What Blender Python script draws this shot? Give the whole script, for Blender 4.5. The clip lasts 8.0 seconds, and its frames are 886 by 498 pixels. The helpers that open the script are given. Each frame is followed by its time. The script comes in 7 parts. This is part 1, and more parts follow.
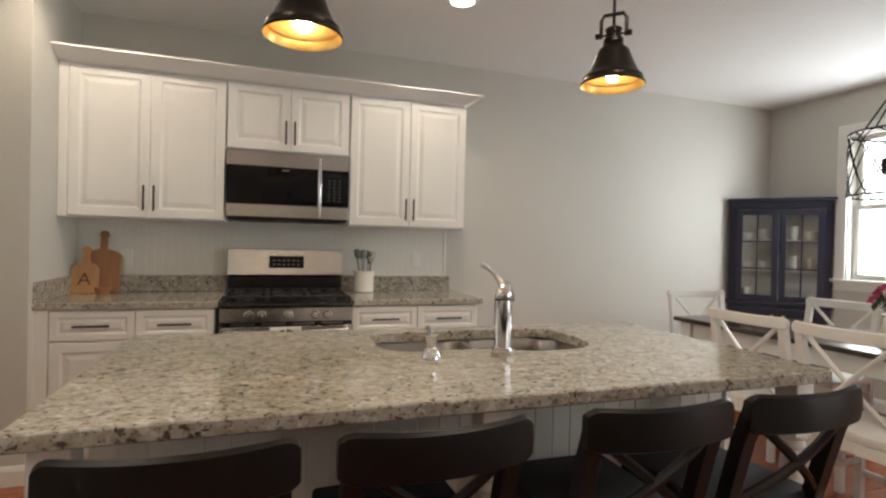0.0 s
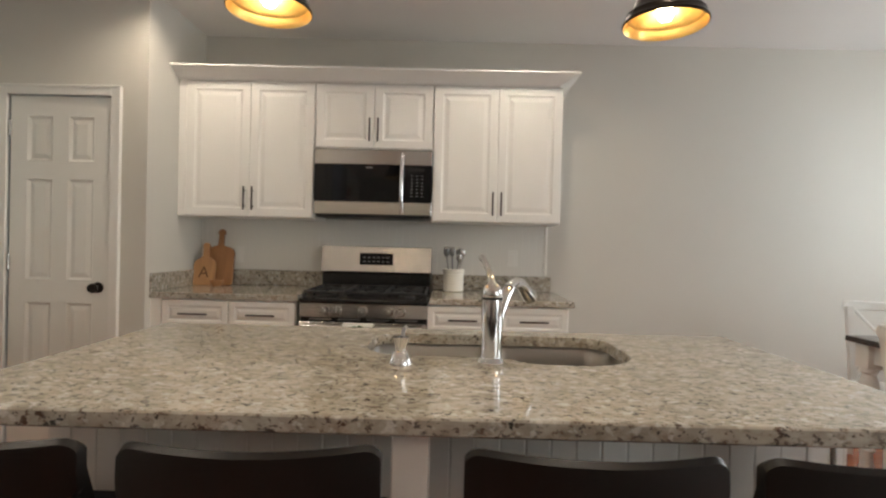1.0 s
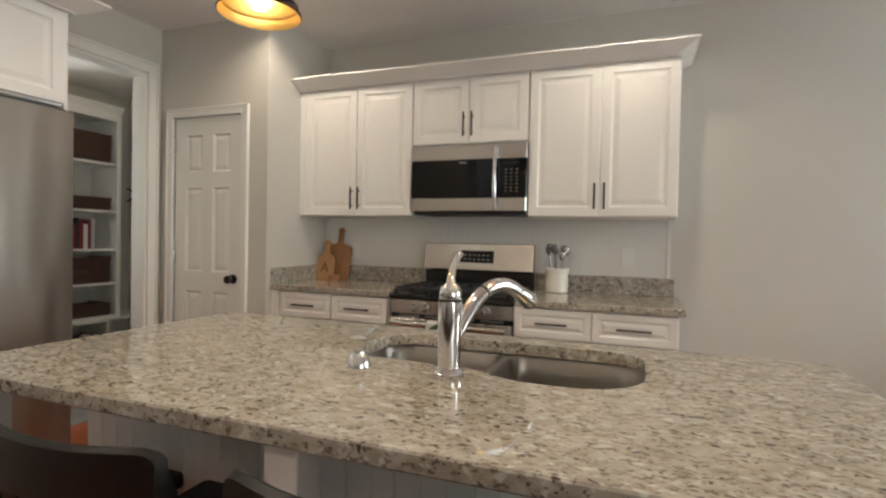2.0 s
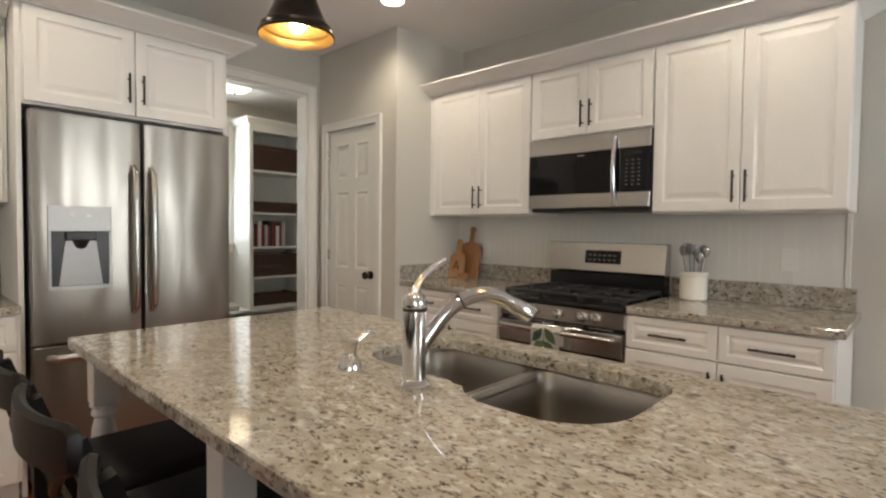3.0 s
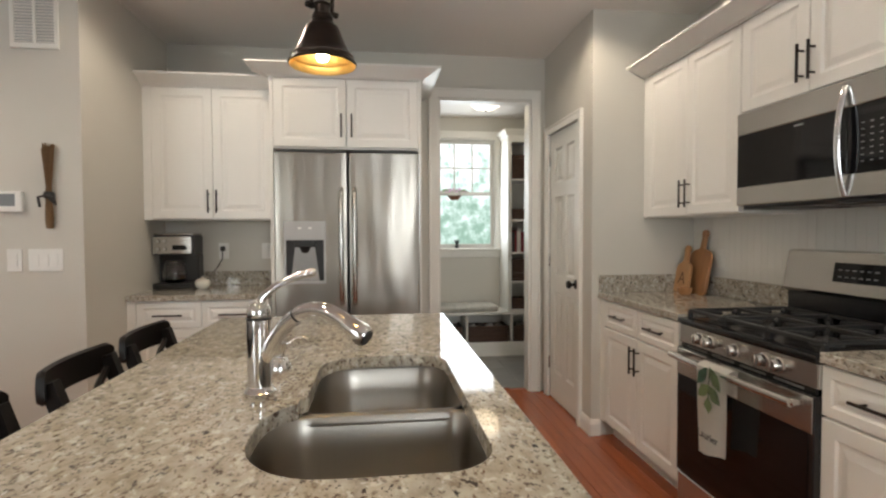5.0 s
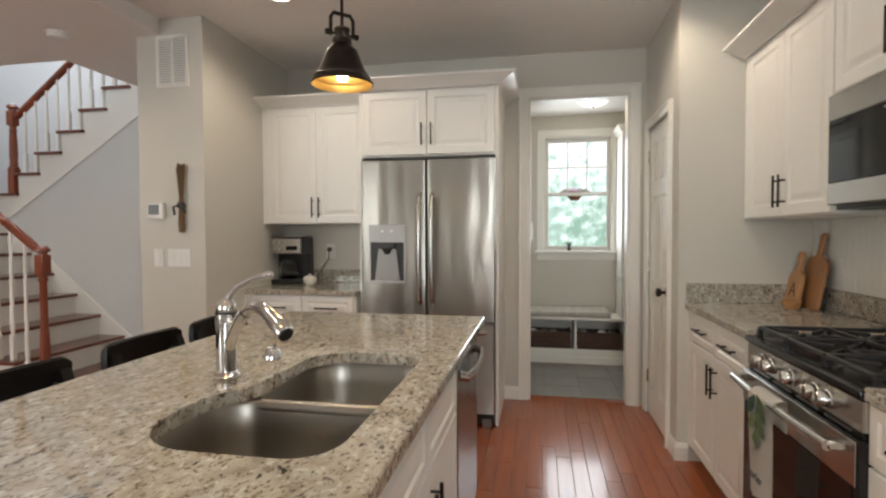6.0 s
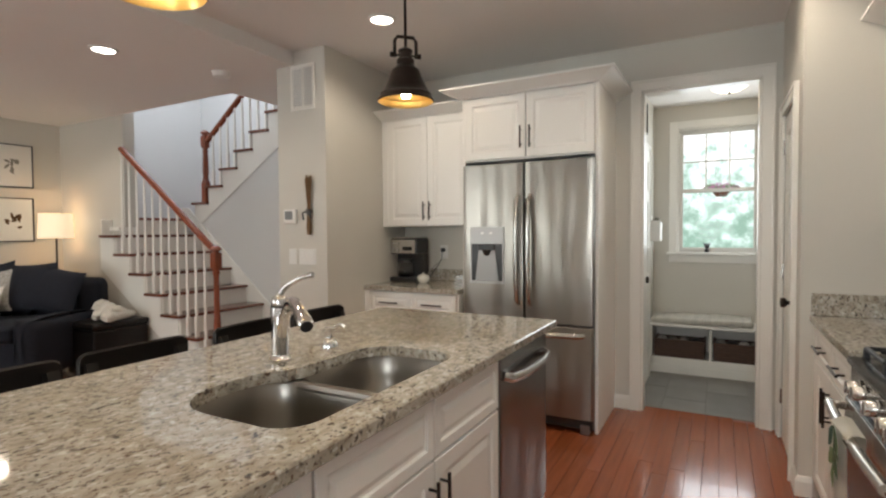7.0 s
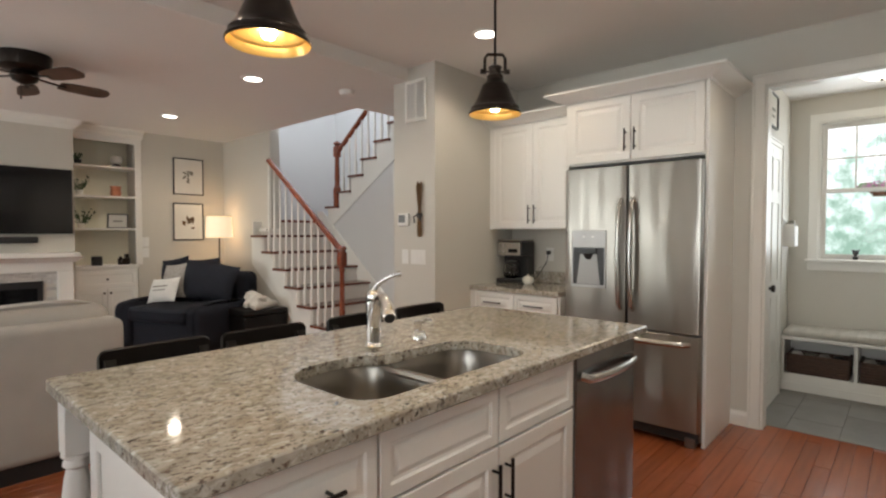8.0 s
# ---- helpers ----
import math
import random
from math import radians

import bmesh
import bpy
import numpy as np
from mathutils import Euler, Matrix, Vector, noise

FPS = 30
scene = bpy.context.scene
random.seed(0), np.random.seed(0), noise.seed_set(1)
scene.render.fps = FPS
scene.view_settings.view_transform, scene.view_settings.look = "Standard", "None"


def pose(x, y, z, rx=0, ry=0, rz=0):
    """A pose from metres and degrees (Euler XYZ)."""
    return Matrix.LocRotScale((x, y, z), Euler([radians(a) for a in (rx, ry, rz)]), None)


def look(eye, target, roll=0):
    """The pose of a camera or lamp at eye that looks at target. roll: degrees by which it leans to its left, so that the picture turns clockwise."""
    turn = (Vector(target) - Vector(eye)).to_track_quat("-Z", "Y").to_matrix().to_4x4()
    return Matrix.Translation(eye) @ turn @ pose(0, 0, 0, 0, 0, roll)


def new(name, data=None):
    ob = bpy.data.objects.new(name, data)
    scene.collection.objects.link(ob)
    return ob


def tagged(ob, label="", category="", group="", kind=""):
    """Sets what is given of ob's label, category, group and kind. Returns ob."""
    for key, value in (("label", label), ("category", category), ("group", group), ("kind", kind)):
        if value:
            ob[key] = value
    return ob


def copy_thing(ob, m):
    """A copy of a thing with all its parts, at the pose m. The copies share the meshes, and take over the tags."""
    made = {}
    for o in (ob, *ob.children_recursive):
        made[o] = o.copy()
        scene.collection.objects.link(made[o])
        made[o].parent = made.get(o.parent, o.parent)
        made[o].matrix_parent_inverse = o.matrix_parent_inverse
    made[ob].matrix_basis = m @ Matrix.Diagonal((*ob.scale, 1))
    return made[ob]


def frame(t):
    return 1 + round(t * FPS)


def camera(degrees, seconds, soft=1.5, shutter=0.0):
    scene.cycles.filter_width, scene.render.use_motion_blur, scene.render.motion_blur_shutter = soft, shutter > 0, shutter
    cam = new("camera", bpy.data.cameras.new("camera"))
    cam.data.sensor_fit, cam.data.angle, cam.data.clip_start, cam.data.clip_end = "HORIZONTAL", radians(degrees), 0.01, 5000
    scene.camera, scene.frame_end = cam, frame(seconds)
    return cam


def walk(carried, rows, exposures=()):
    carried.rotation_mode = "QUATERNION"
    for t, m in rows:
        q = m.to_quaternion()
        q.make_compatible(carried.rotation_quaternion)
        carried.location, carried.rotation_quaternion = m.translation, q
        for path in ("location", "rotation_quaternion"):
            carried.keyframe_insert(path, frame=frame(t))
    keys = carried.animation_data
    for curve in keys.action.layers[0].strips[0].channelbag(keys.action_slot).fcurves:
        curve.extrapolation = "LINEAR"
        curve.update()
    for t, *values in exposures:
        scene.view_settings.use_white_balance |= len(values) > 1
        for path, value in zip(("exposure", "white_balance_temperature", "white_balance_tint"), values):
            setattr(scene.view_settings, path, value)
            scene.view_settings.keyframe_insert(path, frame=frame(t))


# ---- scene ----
cam = camera(81.2, 8.0, 2.3)
PATH = [
    (0, (0.486, 0.453, 1.273), (1.126, 2.348, 1.254), 1.4),
    (0.5, (0.775, 0.522, 1.248), (1.108, 2.494, 1.236), 1.4),
    (1, (1.089, 0.605, 1.24), (1.076, 2.605, 1.22), 1.4),
    (2.5, (1.855, 0.992, 1.254), (0.808, 2.695, 1.194), 1.0),
    (3, (2.056, 1.172, 1.28), (0.695, 2.635, 1.205), 0.7),
    (3.5, (2.201, 1.415, 1.283), (0.586, 2.593, 1.207), 0.4),
    (4, (2.321, 1.675, 1.29), (0.525, 2.552, 1.212), 0.2),
    (4.5, (2.404, 1.959, 1.293), (0.488, 2.527, 1.221), -0.1),
    (6, (2.483, 2.823, 1.313), (0.518, 2.455, 1.251), -0.2),
    (6.5, (2.463, 3.049, 1.326), (0.575, 2.394, 1.26), -0.4),
    (7, (2.439, 3.246, 1.335), (0.677, 2.301, 1.27), -0.4),
    (7.5, (2.446, 3.39, 1.348), (0.831, 2.212, 1.283), -0.2),
    (8, (2.478, 3.477, 1.349), (0.994, 2.137, 1.289), 0.0),
]
walk(cam, [(t, look(eye, target, roll)) for t, eye, target, roll in PATH])

# ---- world and large lights ----
world = bpy.data.worlds.new("sky")
scene.world = world
world.use_nodes = True
wn = world.node_tree
wbg = wn.nodes["Background"]
sky = wn.nodes.new("ShaderNodeTexSky")
sky.sky_type = "NISHITA"
sky.sun_disc = False
sky.sun_elevation, sky.sun_rotation = radians(55), radians(180)
wn.links.new(sky.outputs[0], wbg.inputs[0])
wbg.inputs[1].default_value = 0.15
sun_data = bpy.data.lights.new("sun", "SUN")
sun_data.energy, sun_data.angle, sun_data.color = 3.0, radians(10), (1.0, 0.95, 0.88)
new("sun", sun_data).matrix_world = look((0, -8, 12), (0, 0, 0))


def area_light(name, place, target, sx, sy, watts, colour, spread=180):
    data = bpy.data.lights.new(name, "AREA")
    data.shape, data.size, data.size_y, data.energy, data.color = "RECTANGLE", sx, sy, watts, colour
    data.spread = radians(spread)
    ob = new(name, data)
    ob.matrix_world = look(place, target)
    return ob


def point_light(name, place, watts, colour, radius=0.03):
    data = bpy.data.lights.new(name, "POINT")
    data.energy, data.color, data.shadow_soft_size = watts, colour, radius
    ob = new(name, data)
    ob.location = place
    return ob


DAY = (0.90, 0.96, 1.0)
WARM = (1.0, 0.80, 0.58)
CAN = (1.0, 0.855, 0.675)
area_light("dining_window_daylight", (5.26, 3.12, 1.675), (0, 2.66, 1.5), 0.82, 1.18, 36, DAY)
area_light("living_window_daylight", (5.26, -1.6, 1.35), (0, -1.6, 1.2), 2.2, 1.85, 32, DAY)
area_light("mudroom_window_daylight", (-3.185, 3.22, 1.73), (0, 3.22, 1.5), 0.62, 1.12, 11, DAY)
# Unseen lamp added over the stairs in place of daylight from upstairs.
area_light("stairwell_fill", (-1.7, -2.2, 4.7), (-1.7, -2.0, 0), 1.4, 1.6, 60, (0.86, 0.92, 1.0))
# (1.52, 1.31) is unseen, set by the grid; (3.3, -0.9) is an added fill.
CANS = [(-0.300, 1.35, 2.682), (1.52, 3.27, 2.682), (-0.38, 3.31, 2.682), (1.52, 1.31, 2.682), (0.413, -0.42, 2.58), (0.348, -2.30, 2.58), (3.3, -0.9, 2.58)]
for cx, cy, cz in CANS:
    data = bpy.data.lights.new("downlight_lamp", "SPOT")
    data.energy, data.color, data.shadow_soft_size, data.spot_size, data.spot_blend = 24.0, CAN, 0.045, radians(158), 0.5
    new("downlight_lamp", data).matrix_world = look((cx, cy, cz - 0.025), (cx, cy + 0.001, 0))
PENDANTS = [(0.572, 2.072, 1.885), (1.706, 2.112, 1.887)]
for px, py, pz in PENDANTS:
    point_light("pendant_lamp", (px, py, pz + 0.045), 1.7, (1.0, 0.74, 0.40), 0.028)
point_light("floor_lamp_light", (-0.55, -3.16, 1.45), 2.2, (1.0, 0.72, 0.42), 0.05)
point_light("mudroom_lamp", (-2.48, 3.29, 2.42), 2.6, (1.0, 0.80, 0.52), 0.14)

# ---- materials ----


def material(name, colour=(0.8, 0.8, 0.8), rough=0.5, metal=0.0, vary=0.06, scale=6.0, fine=90.0, bump=0.05, stretch=(1, 1, 1), coat=0.0, spread=0.03, random_tint=0.0, gloss=0.5):
    """A painted, wooden, metal or cloth surface with colour varied at two scales and a fine relief."""
    m = bpy.data.materials.new(name)
    m.use_nodes = True
    n, l = m.node_tree.nodes, m.node_tree.links
    b = n["Principled BSDF"]
    b.inputs["Specular IOR Level"].default_value = gloss
    b.inputs["Roughness"].default_value, b.inputs["Metallic"].default_value = rough, metal
    b.inputs["Coat Weight"].default_value = coat
    tc = n.new("ShaderNodeTexCoord")
    mp = n.new("ShaderNodeMapping")
    mp.inputs["Scale"].default_value = stretch
    l.new(tc.outputs["Object"], mp.inputs[0])
    big, small = n.new("ShaderNodeTexNoise"), n.new("ShaderNodeTexNoise")
    big.inputs["Scale"].default_value, small.inputs["Scale"].default_value = scale, fine
    big.inputs["Detail"].default_value, small.inputs["Detail"].default_value = 4, 3
    for t in (big, small):
        l.new(mp.outputs[0], t.inputs[0])
    ramp = n.new("ShaderNodeValToRGB")
    lo = tuple(c * (1 - vary) for c in colour)
    hi = tuple(min(1, c * (1 + vary)) for c in colour)
    ramp.color_ramp.elements[0].color, ramp.color_ramp.elements[1].color = (*lo, 1), (*hi, 1)
    ramp.color_ramp.elements[0].position, ramp.color_ramp.elements[1].position = 0.3, 0.7
    mix = n.new("ShaderNodeMath")
    mix.operation = "MULTIPLY_ADD"
    mix.inputs[1].default_value = 0.35
    sc = n.new("ShaderNodeMath")
    sc.operation = "MULTIPLY"
    sc.inputs[1].default_value = 0.65
    l.new(big.outputs[0], sc.inputs[0])
    l.new(small.outputs[0], mix.inputs[0])
    l.new(sc.outputs[0], mix.inputs[2])
    l.new(mix.outputs[0], ramp.inputs[0])
    out = ramp.outputs[0]
    if random_tint:
        info, hsv, mr = n.new("ShaderNodeObjectInfo"), n.new("ShaderNodeHueSaturation"), n.new("ShaderNodeMapRange")
        mr.inputs[3].default_value, mr.inputs[4].default_value = 1 - random_tint, 1 + random_tint
        l.new(info.outputs["Random"], mr.inputs[0])
        l.new(mr.outputs[0], hsv.inputs["Value"])
        l.new(out, hsv.inputs["Color"])
        out = hsv.outputs[0]
    l.new(out, b.inputs["Base Color"])
    rr = n.new("ShaderNodeMapRange")
    rr.inputs[3].default_value, rr.inputs[4].default_value = max(0, rough - spread), min(1, rough + spread)
    l.new(big.outputs[0], rr.inputs[0])
    l.new(rr.outputs[0], b.inputs["Roughness"])
    if bump:
        bp = n.new("ShaderNodeBump")
        bp.inputs["Strength"].default_value, bp.inputs["Distance"].default_value = bump, 0.004
        l.new(small.outputs[0], bp.inputs["Height"])
        l.new(bp.outputs[0], b.inputs["Normal"])
    return m


def granite():
    m = bpy.data.materials.new("granite")
    m.use_nodes = True
    n, l = m.node_tree.nodes, m.node_tree.links
    b = n["Principled BSDF"]
    b.inputs["Roughness"].default_value = 0.11
    tc, mp = n.new("ShaderNodeTexCoord"), n.new("ShaderNodeMapping")
    mp.inputs["Scale"].default_value = (0.78, 1.20, 1.0)
    mp.inputs["Rotation"].default_value = (0.2, 0.1, 0.5)
    l.new(tc.outputs["Object"], mp.inputs[0])

    def noise_tex(scale, detail, distortion=0.0, rough=0.55):
        t = n.new("ShaderNodeTexNoise")
        t.inputs["Scale"].default_value, t.inputs["Detail"].default_value = scale, detail
        t.inputs["Distortion"].default_value, t.inputs["Roughness"].default_value = distortion, rough
        l.new(mp.outputs[0], t.inputs[0])
        return t.outputs[0]

    def ramp(src, stops):
        r = n.new("ShaderNodeValToRGB")
        e = r.color_ramp.elements
        while len(e) < len(stops):
            e.new(0.5)
        for k, (p, c) in enumerate(stops):
            e[k].position, e[k].color = p, (*c, 1)
        l.new(src, r.inputs[0])
        return r.outputs[0]

    def mixed(fac, a, c):
        x = n.new("ShaderNodeMix")
        x.data_type = "RGBA"
        l.new(fac, x.inputs["Factor"])
        l.new(a, x.inputs["A"])
        l.new(c, x.inputs["B"])
        return x.outputs["Result"]

    base = ramp(noise_tex(27, 6, 0.3), [(0.33, (0.25, 0.22, 0.18)), (0.44, (0.37, 0.335, 0.275)), (0.55, (0.455, 0.42, 0.36)), (0.72, (0.55, 0.525, 0.47))])
    cloud = ramp(noise_tex(6, 3), [(0.4, (0.40, 0.35, 0.28)), (0.62, (0.34, 0.32, 0.28))])
    x = n.new("ShaderNodeMix")
    x.data_type = "RGBA"
    x.inputs["Factor"].default_value = 0.30
    l.new(base, x.inputs["A"])
    l.new(cloud, x.inputs["B"])
    grey = ramp(noise_tex(48, 4, 0.25, 0.62), [(0.37, (0.75, 0.75, 0.75)), (0.45, (0, 0, 0))])
    greys = ramp(noise_tex(20, 2), [(0.40, (0.17, 0.155, 0.14)), (0.60, (0.22, 0.17, 0.125))])
    c1 = mixed(grey, x.outputs["Result"], greys)
    fleck = ramp(noise_tex(96, 3, 0.2, 0.6), [(0.37, (0.9, 0.9, 0.9)), (0.42, (0, 0, 0))])
    flecks = ramp(noise_tex(26, 2), [(0.4, (0.085, 0.075, 0.07)), (0.62, (0.15, 0.09, 0.06))])
    c2 = mixed(fleck, c1, flecks)
    dark = ramp(noise_tex(50, 3, 0.25, 0.58), [(0.345, (0.95, 0.95, 0.95)), (0.385, (0, 0, 0))])
    darks = ramp(noise_tex(14, 2), [(0.4, (0.035, 0.032, 0.031)), (0.62, (0.085, 0.050, 0.036))])
    c2 = mixed(dark, c2, darks)
    white = ramp(noise_tex(46, 4, 0.3), [(0.57, (0, 0, 0)), (0.65, (0.65, 0.65, 0.65))])
    pale = n.new("ShaderNodeRGB")
    pale.outputs[0].default_value = (0.66, 0.645, 0.61, 1)
    c3 = mixed(white, c2, pale.outputs[0])
    l.new(c3, b.inputs["Base Color"])
    rr = n.new("ShaderNodeMapRange")
    rr.inputs[3].default_value, rr.inputs[4].default_value = 0.03, 0.09
    l.new(noise_tex(30, 3), rr.inputs[0])
    l.new(rr.outputs[0], b.inputs["Roughness"])
    return m


def steel(name, colour=(0.55, 0.54, 0.53), rough=0.26, brush=(6, 6, 600), wave=0.0, wave_stretch=(4, 4, 0.5)):
    """Brushed sheet steel: fine lines one way, and where wave is set a slow waviness of the sheet."""
    m = bpy.data.materials.new(name)
    m.use_nodes = True
    n, l = m.node_tree.nodes, m.node_tree.links
    b = n["Principled BSDF"]
    b.inputs["Metallic"].default_value = 1.0
    tc, mp = n.new("ShaderNodeTexCoord"), n.new("ShaderNodeMapping")
    mp.inputs["Scale"].default_value = brush
    l.new(tc.outputs["Object"], mp.inputs[0])
    t = n.new("ShaderNodeTexNoise")
    t.inputs["Scale"].default_value, t.inputs["Detail"].default_value = 1.0, 2
    l.new(mp.outputs[0], t.inputs[0])
    r = n.new("ShaderNodeValToRGB")
    r.color_ramp.elements[0].color = (*(c * 0.97 for c in colour), 1)
    r.color_ramp.elements[1].color = (*(min(1, c * 1.03) for c in colour), 1)
    l.new(t.outputs[0], r.inputs[0])
    l.new(r.outputs[0], b.inputs["Base Color"])
    rr = n.new("ShaderNodeMapRange")
    rr.inputs[3].default_value, rr.inputs[4].default_value = rough - 0.025, rough + 0.03
    l.new(t.outputs[0], rr.inputs[0])
    l.new(rr.outputs[0], b.inputs["Roughness"])
    bp = n.new("ShaderNodeBump")
    bp.inputs["Strength"].default_value, bp.inputs["Distance"].default_value = 0.012, 0.001
    l.new(t.outputs[0], bp.inputs["Height"])
    if wave:
        mp2 = n.new("ShaderNodeMapping")
        mp2.inputs["Scale"].default_value = wave_stretch
        l.new(tc.outputs["Object"], mp2.inputs[0])
        t2 = n.new("ShaderNodeTexNoise")
        t2.inputs["Scale"].default_value, t2.inputs["Detail"].default_value = 1.0, 1
        l.new(mp2.outputs[0], t2.inputs[0])
        bp2 = n.new("ShaderNodeBump")
        bp2.inputs["Strength"].default_value, bp2.inputs["Distance"].default_value = 1.0, wave
        l.new(t2.outputs[0], bp2.inputs["Height"])
        l.new(bp2.outputs[0], bp.inputs["Normal"])
    l.new(bp.outputs[0], b.inputs["Normal"])
    return m


def glowing(name, colour, strength):
    m = bpy.data.materials.new(name)
    m.use_nodes = True
    b = m.node_tree.nodes["Principled BSDF"]
    b.inputs["Base Color"].default_value = (*colour, 1)
    b.inputs["Emission Color"].default_value = (*colour, 1)
    b.inputs["Emission Strength"].default_value = strength
    return m


def glassy(name, colour=(1, 1, 1), rough=0.0):
    m = bpy.data.materials.new(name)
    m.use_nodes = True
    b = m.node_tree.nodes["Principled BSDF"]
    b.inputs["Base Color"].default_value = (*colour, 1)
    b.inputs["Transmission Weight"].default_value = 1.0
    b.inputs["Roughness"].default_value = rough
    b.inputs["IOR"].default_value = 1.45
    return m


def outdoors(name, greens, strength, scale=2.4, treeline=0.0, rise=0.0):
    m = bpy.data.materials.new(name)
    m.use_nodes = True
    n, l = m.node_tree.nodes, m.node_tree.links
    n.remove(n["Principled BSDF"])
    e = n.new("ShaderNodeEmission")
    e.inputs[1].default_value = strength
    tc = n.new("ShaderNodeTexCoord")
    t = n.new("ShaderNodeTexNoise")
    t.inputs["Scale"].default_value, t.inputs["Detail"].default_value, t.inputs["Roughness"].default_value = scale, 6, 0.62
    l.new(tc.outputs["Object"], t.inputs[0])
    r = n.new("ShaderNodeValToRGB")
    els = r.color_ramp.elements
    while len(els) < len(greens):
        els.new(0.5)
    for k, (p, c) in enumerate(greens):
        els[k].position, els[k].color = p, (*c, 1)
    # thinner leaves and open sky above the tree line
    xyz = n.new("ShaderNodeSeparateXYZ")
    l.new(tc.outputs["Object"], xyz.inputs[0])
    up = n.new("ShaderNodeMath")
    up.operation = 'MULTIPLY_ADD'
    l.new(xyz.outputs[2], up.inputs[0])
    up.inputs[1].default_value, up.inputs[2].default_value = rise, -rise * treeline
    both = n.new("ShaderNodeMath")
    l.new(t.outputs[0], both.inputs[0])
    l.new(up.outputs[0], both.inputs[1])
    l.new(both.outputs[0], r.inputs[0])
    l.new(r.outputs[0], e.inputs[0])
    l.new(e.outputs[0], n["Material Output"].inputs[0])
    return m


WALL = material("wall_paint", (0.60, 0.575, 0.52), 0.62, vary=0.02, scale=1.2, fine=160, bump=0.05)
WALL_LIVING = material("living_wall_paint", (0.58, 0.55, 0.49), 0.62, vary=0.02, scale=1.2, fine=160, bump=0.05)
WALL_STAIR = material("stair_wall_paint", (0.64, 0.64, 0.63), 0.62, vary=0.02, scale=1.2, fine=160, bump=0.05)
CEILING = material("ceiling_paint", (0.80, 0.775, 0.745), 0.75, vary=0.02, scale=1.0, fine=120, bump=0.08)
TRIM = material("trim_paint", (0.80, 0.78, 0.73), 0.38, vary=0.02, scale=3, fine=120, bump=0.02)
CABINET = material("cabinet_paint", (0.84, 0.825, 0.79), 0.36, vary=0.02, scale=2.5, fine=140, bump=0.02)
DOORPAINT = material("door_paint", (0.77, 0.755, 0.70), 0.35, vary=0.02, scale=3, fine=120, bump=0.02)
BEAD = material("beadboard_paint", (0.73, 0.72, 0.685), 0.42, vary=0.02, scale=3, fine=120, bump=0.02)
GRANITE = granite()
STEEL_H = steel("brushed_steel", (0.56, 0.545, 0.52), 0.25, (5, 5, 500))
STEEL_FRIDGE = steel("fridge_steel", (0.345, 0.318, 0.283), 0.29, (5, 5, 420), 0.022, (4.6, 3.0, 1.3))
STEEL_DW = steel("dishwasher_steel", (0.27, 0.265, 0.26), 0.25, (400, 5, 5), 0.02, (3.0, 3.0, 0.6))
STEEL_SINK = steel("sink_steel", (0.37, 0.345, 0.31), 0.33, (160, 160, 4))
# Darker copy of the brushed steel; the shade is in its colour.
STEEL_DARK = steel("shaded_steel", (0.30, 0.30, 0.30), 0.3, (5, 400, 5))
CHROME = material("chrome", (0.74, 0.74, 0.75), 0.12, 1.0, vary=0.03, bump=0.0, spread=0.02)
BRONZE = material("dark_bronze", (0.035, 0.028, 0.024), 0.32, 0.85, vary=0.2, scale=25, bump=0.02)
GOLD = material("gold_leaf_lining", (0.84, 0.58, 0.22), 0.30, 1.0, vary=0.1, scale=18, bump=0.03)
BLACK = material("black_enamel", (0.012, 0.012, 0.013), 0.22, vary=0.2, scale=20, bump=0.02)
IRON = material("cast_iron", (0.018, 0.018, 0.019), 0.5, vary=0.2, scale=60, fine=400, bump=0.12)
BLACKGLASS = material("black_glass", (0.006, 0.006, 0.007), 0.06, vary=0.1, bump=0.0, spread=0.02, gloss=0.32)
PLASTIC_W = material("white_plastic", (0.78, 0.77, 0.74), 0.4, vary=0.02, bump=0.0)
PLASTIC_K = material("black_plastic", (0.02, 0.02, 0.021), 0.35, vary=0.1, bump=0.02)
DISPLAY = material("unlit_display", (0.20, 0.215, 0.225), 0.25, vary=0.03, bump=0.0)
SPLASH = material("splash_plate", (0.34, 0.34, 0.335), 0.38, 0.4, vary=0.05, bump=0.01)
GREYPANEL = material("grey_control_panel", (0.45, 0.45, 0.45), 0.35, 0.3, vary=0.03, bump=0.0)
ESPRESSO = material("espresso_wood", (0.006, 0.0045, 0.004), 0.38, vary=0.35, scale=7, fine=60, bump=0.05, stretch=(1, 1, 0.2), gloss=0.28)
SEATFAB = material("black_seat_cushion", (0.012, 0.012, 0.014), 0.8, vary=0.2, scale=20, fine=500, bump=0.2)
WHITEWOOD = material("white_painted_wood", (0.74, 0.72, 0.68), 0.4, vary=0.05, scale=8, fine=90, bump=0.05)
TABLETOP = material("dark_walnut_top", (0.035, 0.020, 0.014), 0.22, vary=0.3, scale=4, fine=60, bump=0.03, stretch=(6, 1, 1), coat=0.3)
CHERRY = material("cherry_floor", (0.30, 0.081, 0.030), 0.17, vary=0.18, scale=7, fine=60, bump=0.03, stretch=(0.35, 5, 1), coat=0.25, random_tint=0.09)
JOINT = material("floor_joint", (0.23, 0.063, 0.026), 0.6, vary=0.1)
STAIRWOOD = material("cherry_stair_wood", (0.22, 0.055, 0.025), 0.25, vary=0.25, scale=9, fine=70, bump=0.03, stretch=(1, 1, 0.3), coat=0.3)
TILE = material("grey_slate_tile", (0.20, 0.188, 0.170), 0.5, vary=0.2, scale=5, fine=60, bump=0.15, random_tint=0.1)
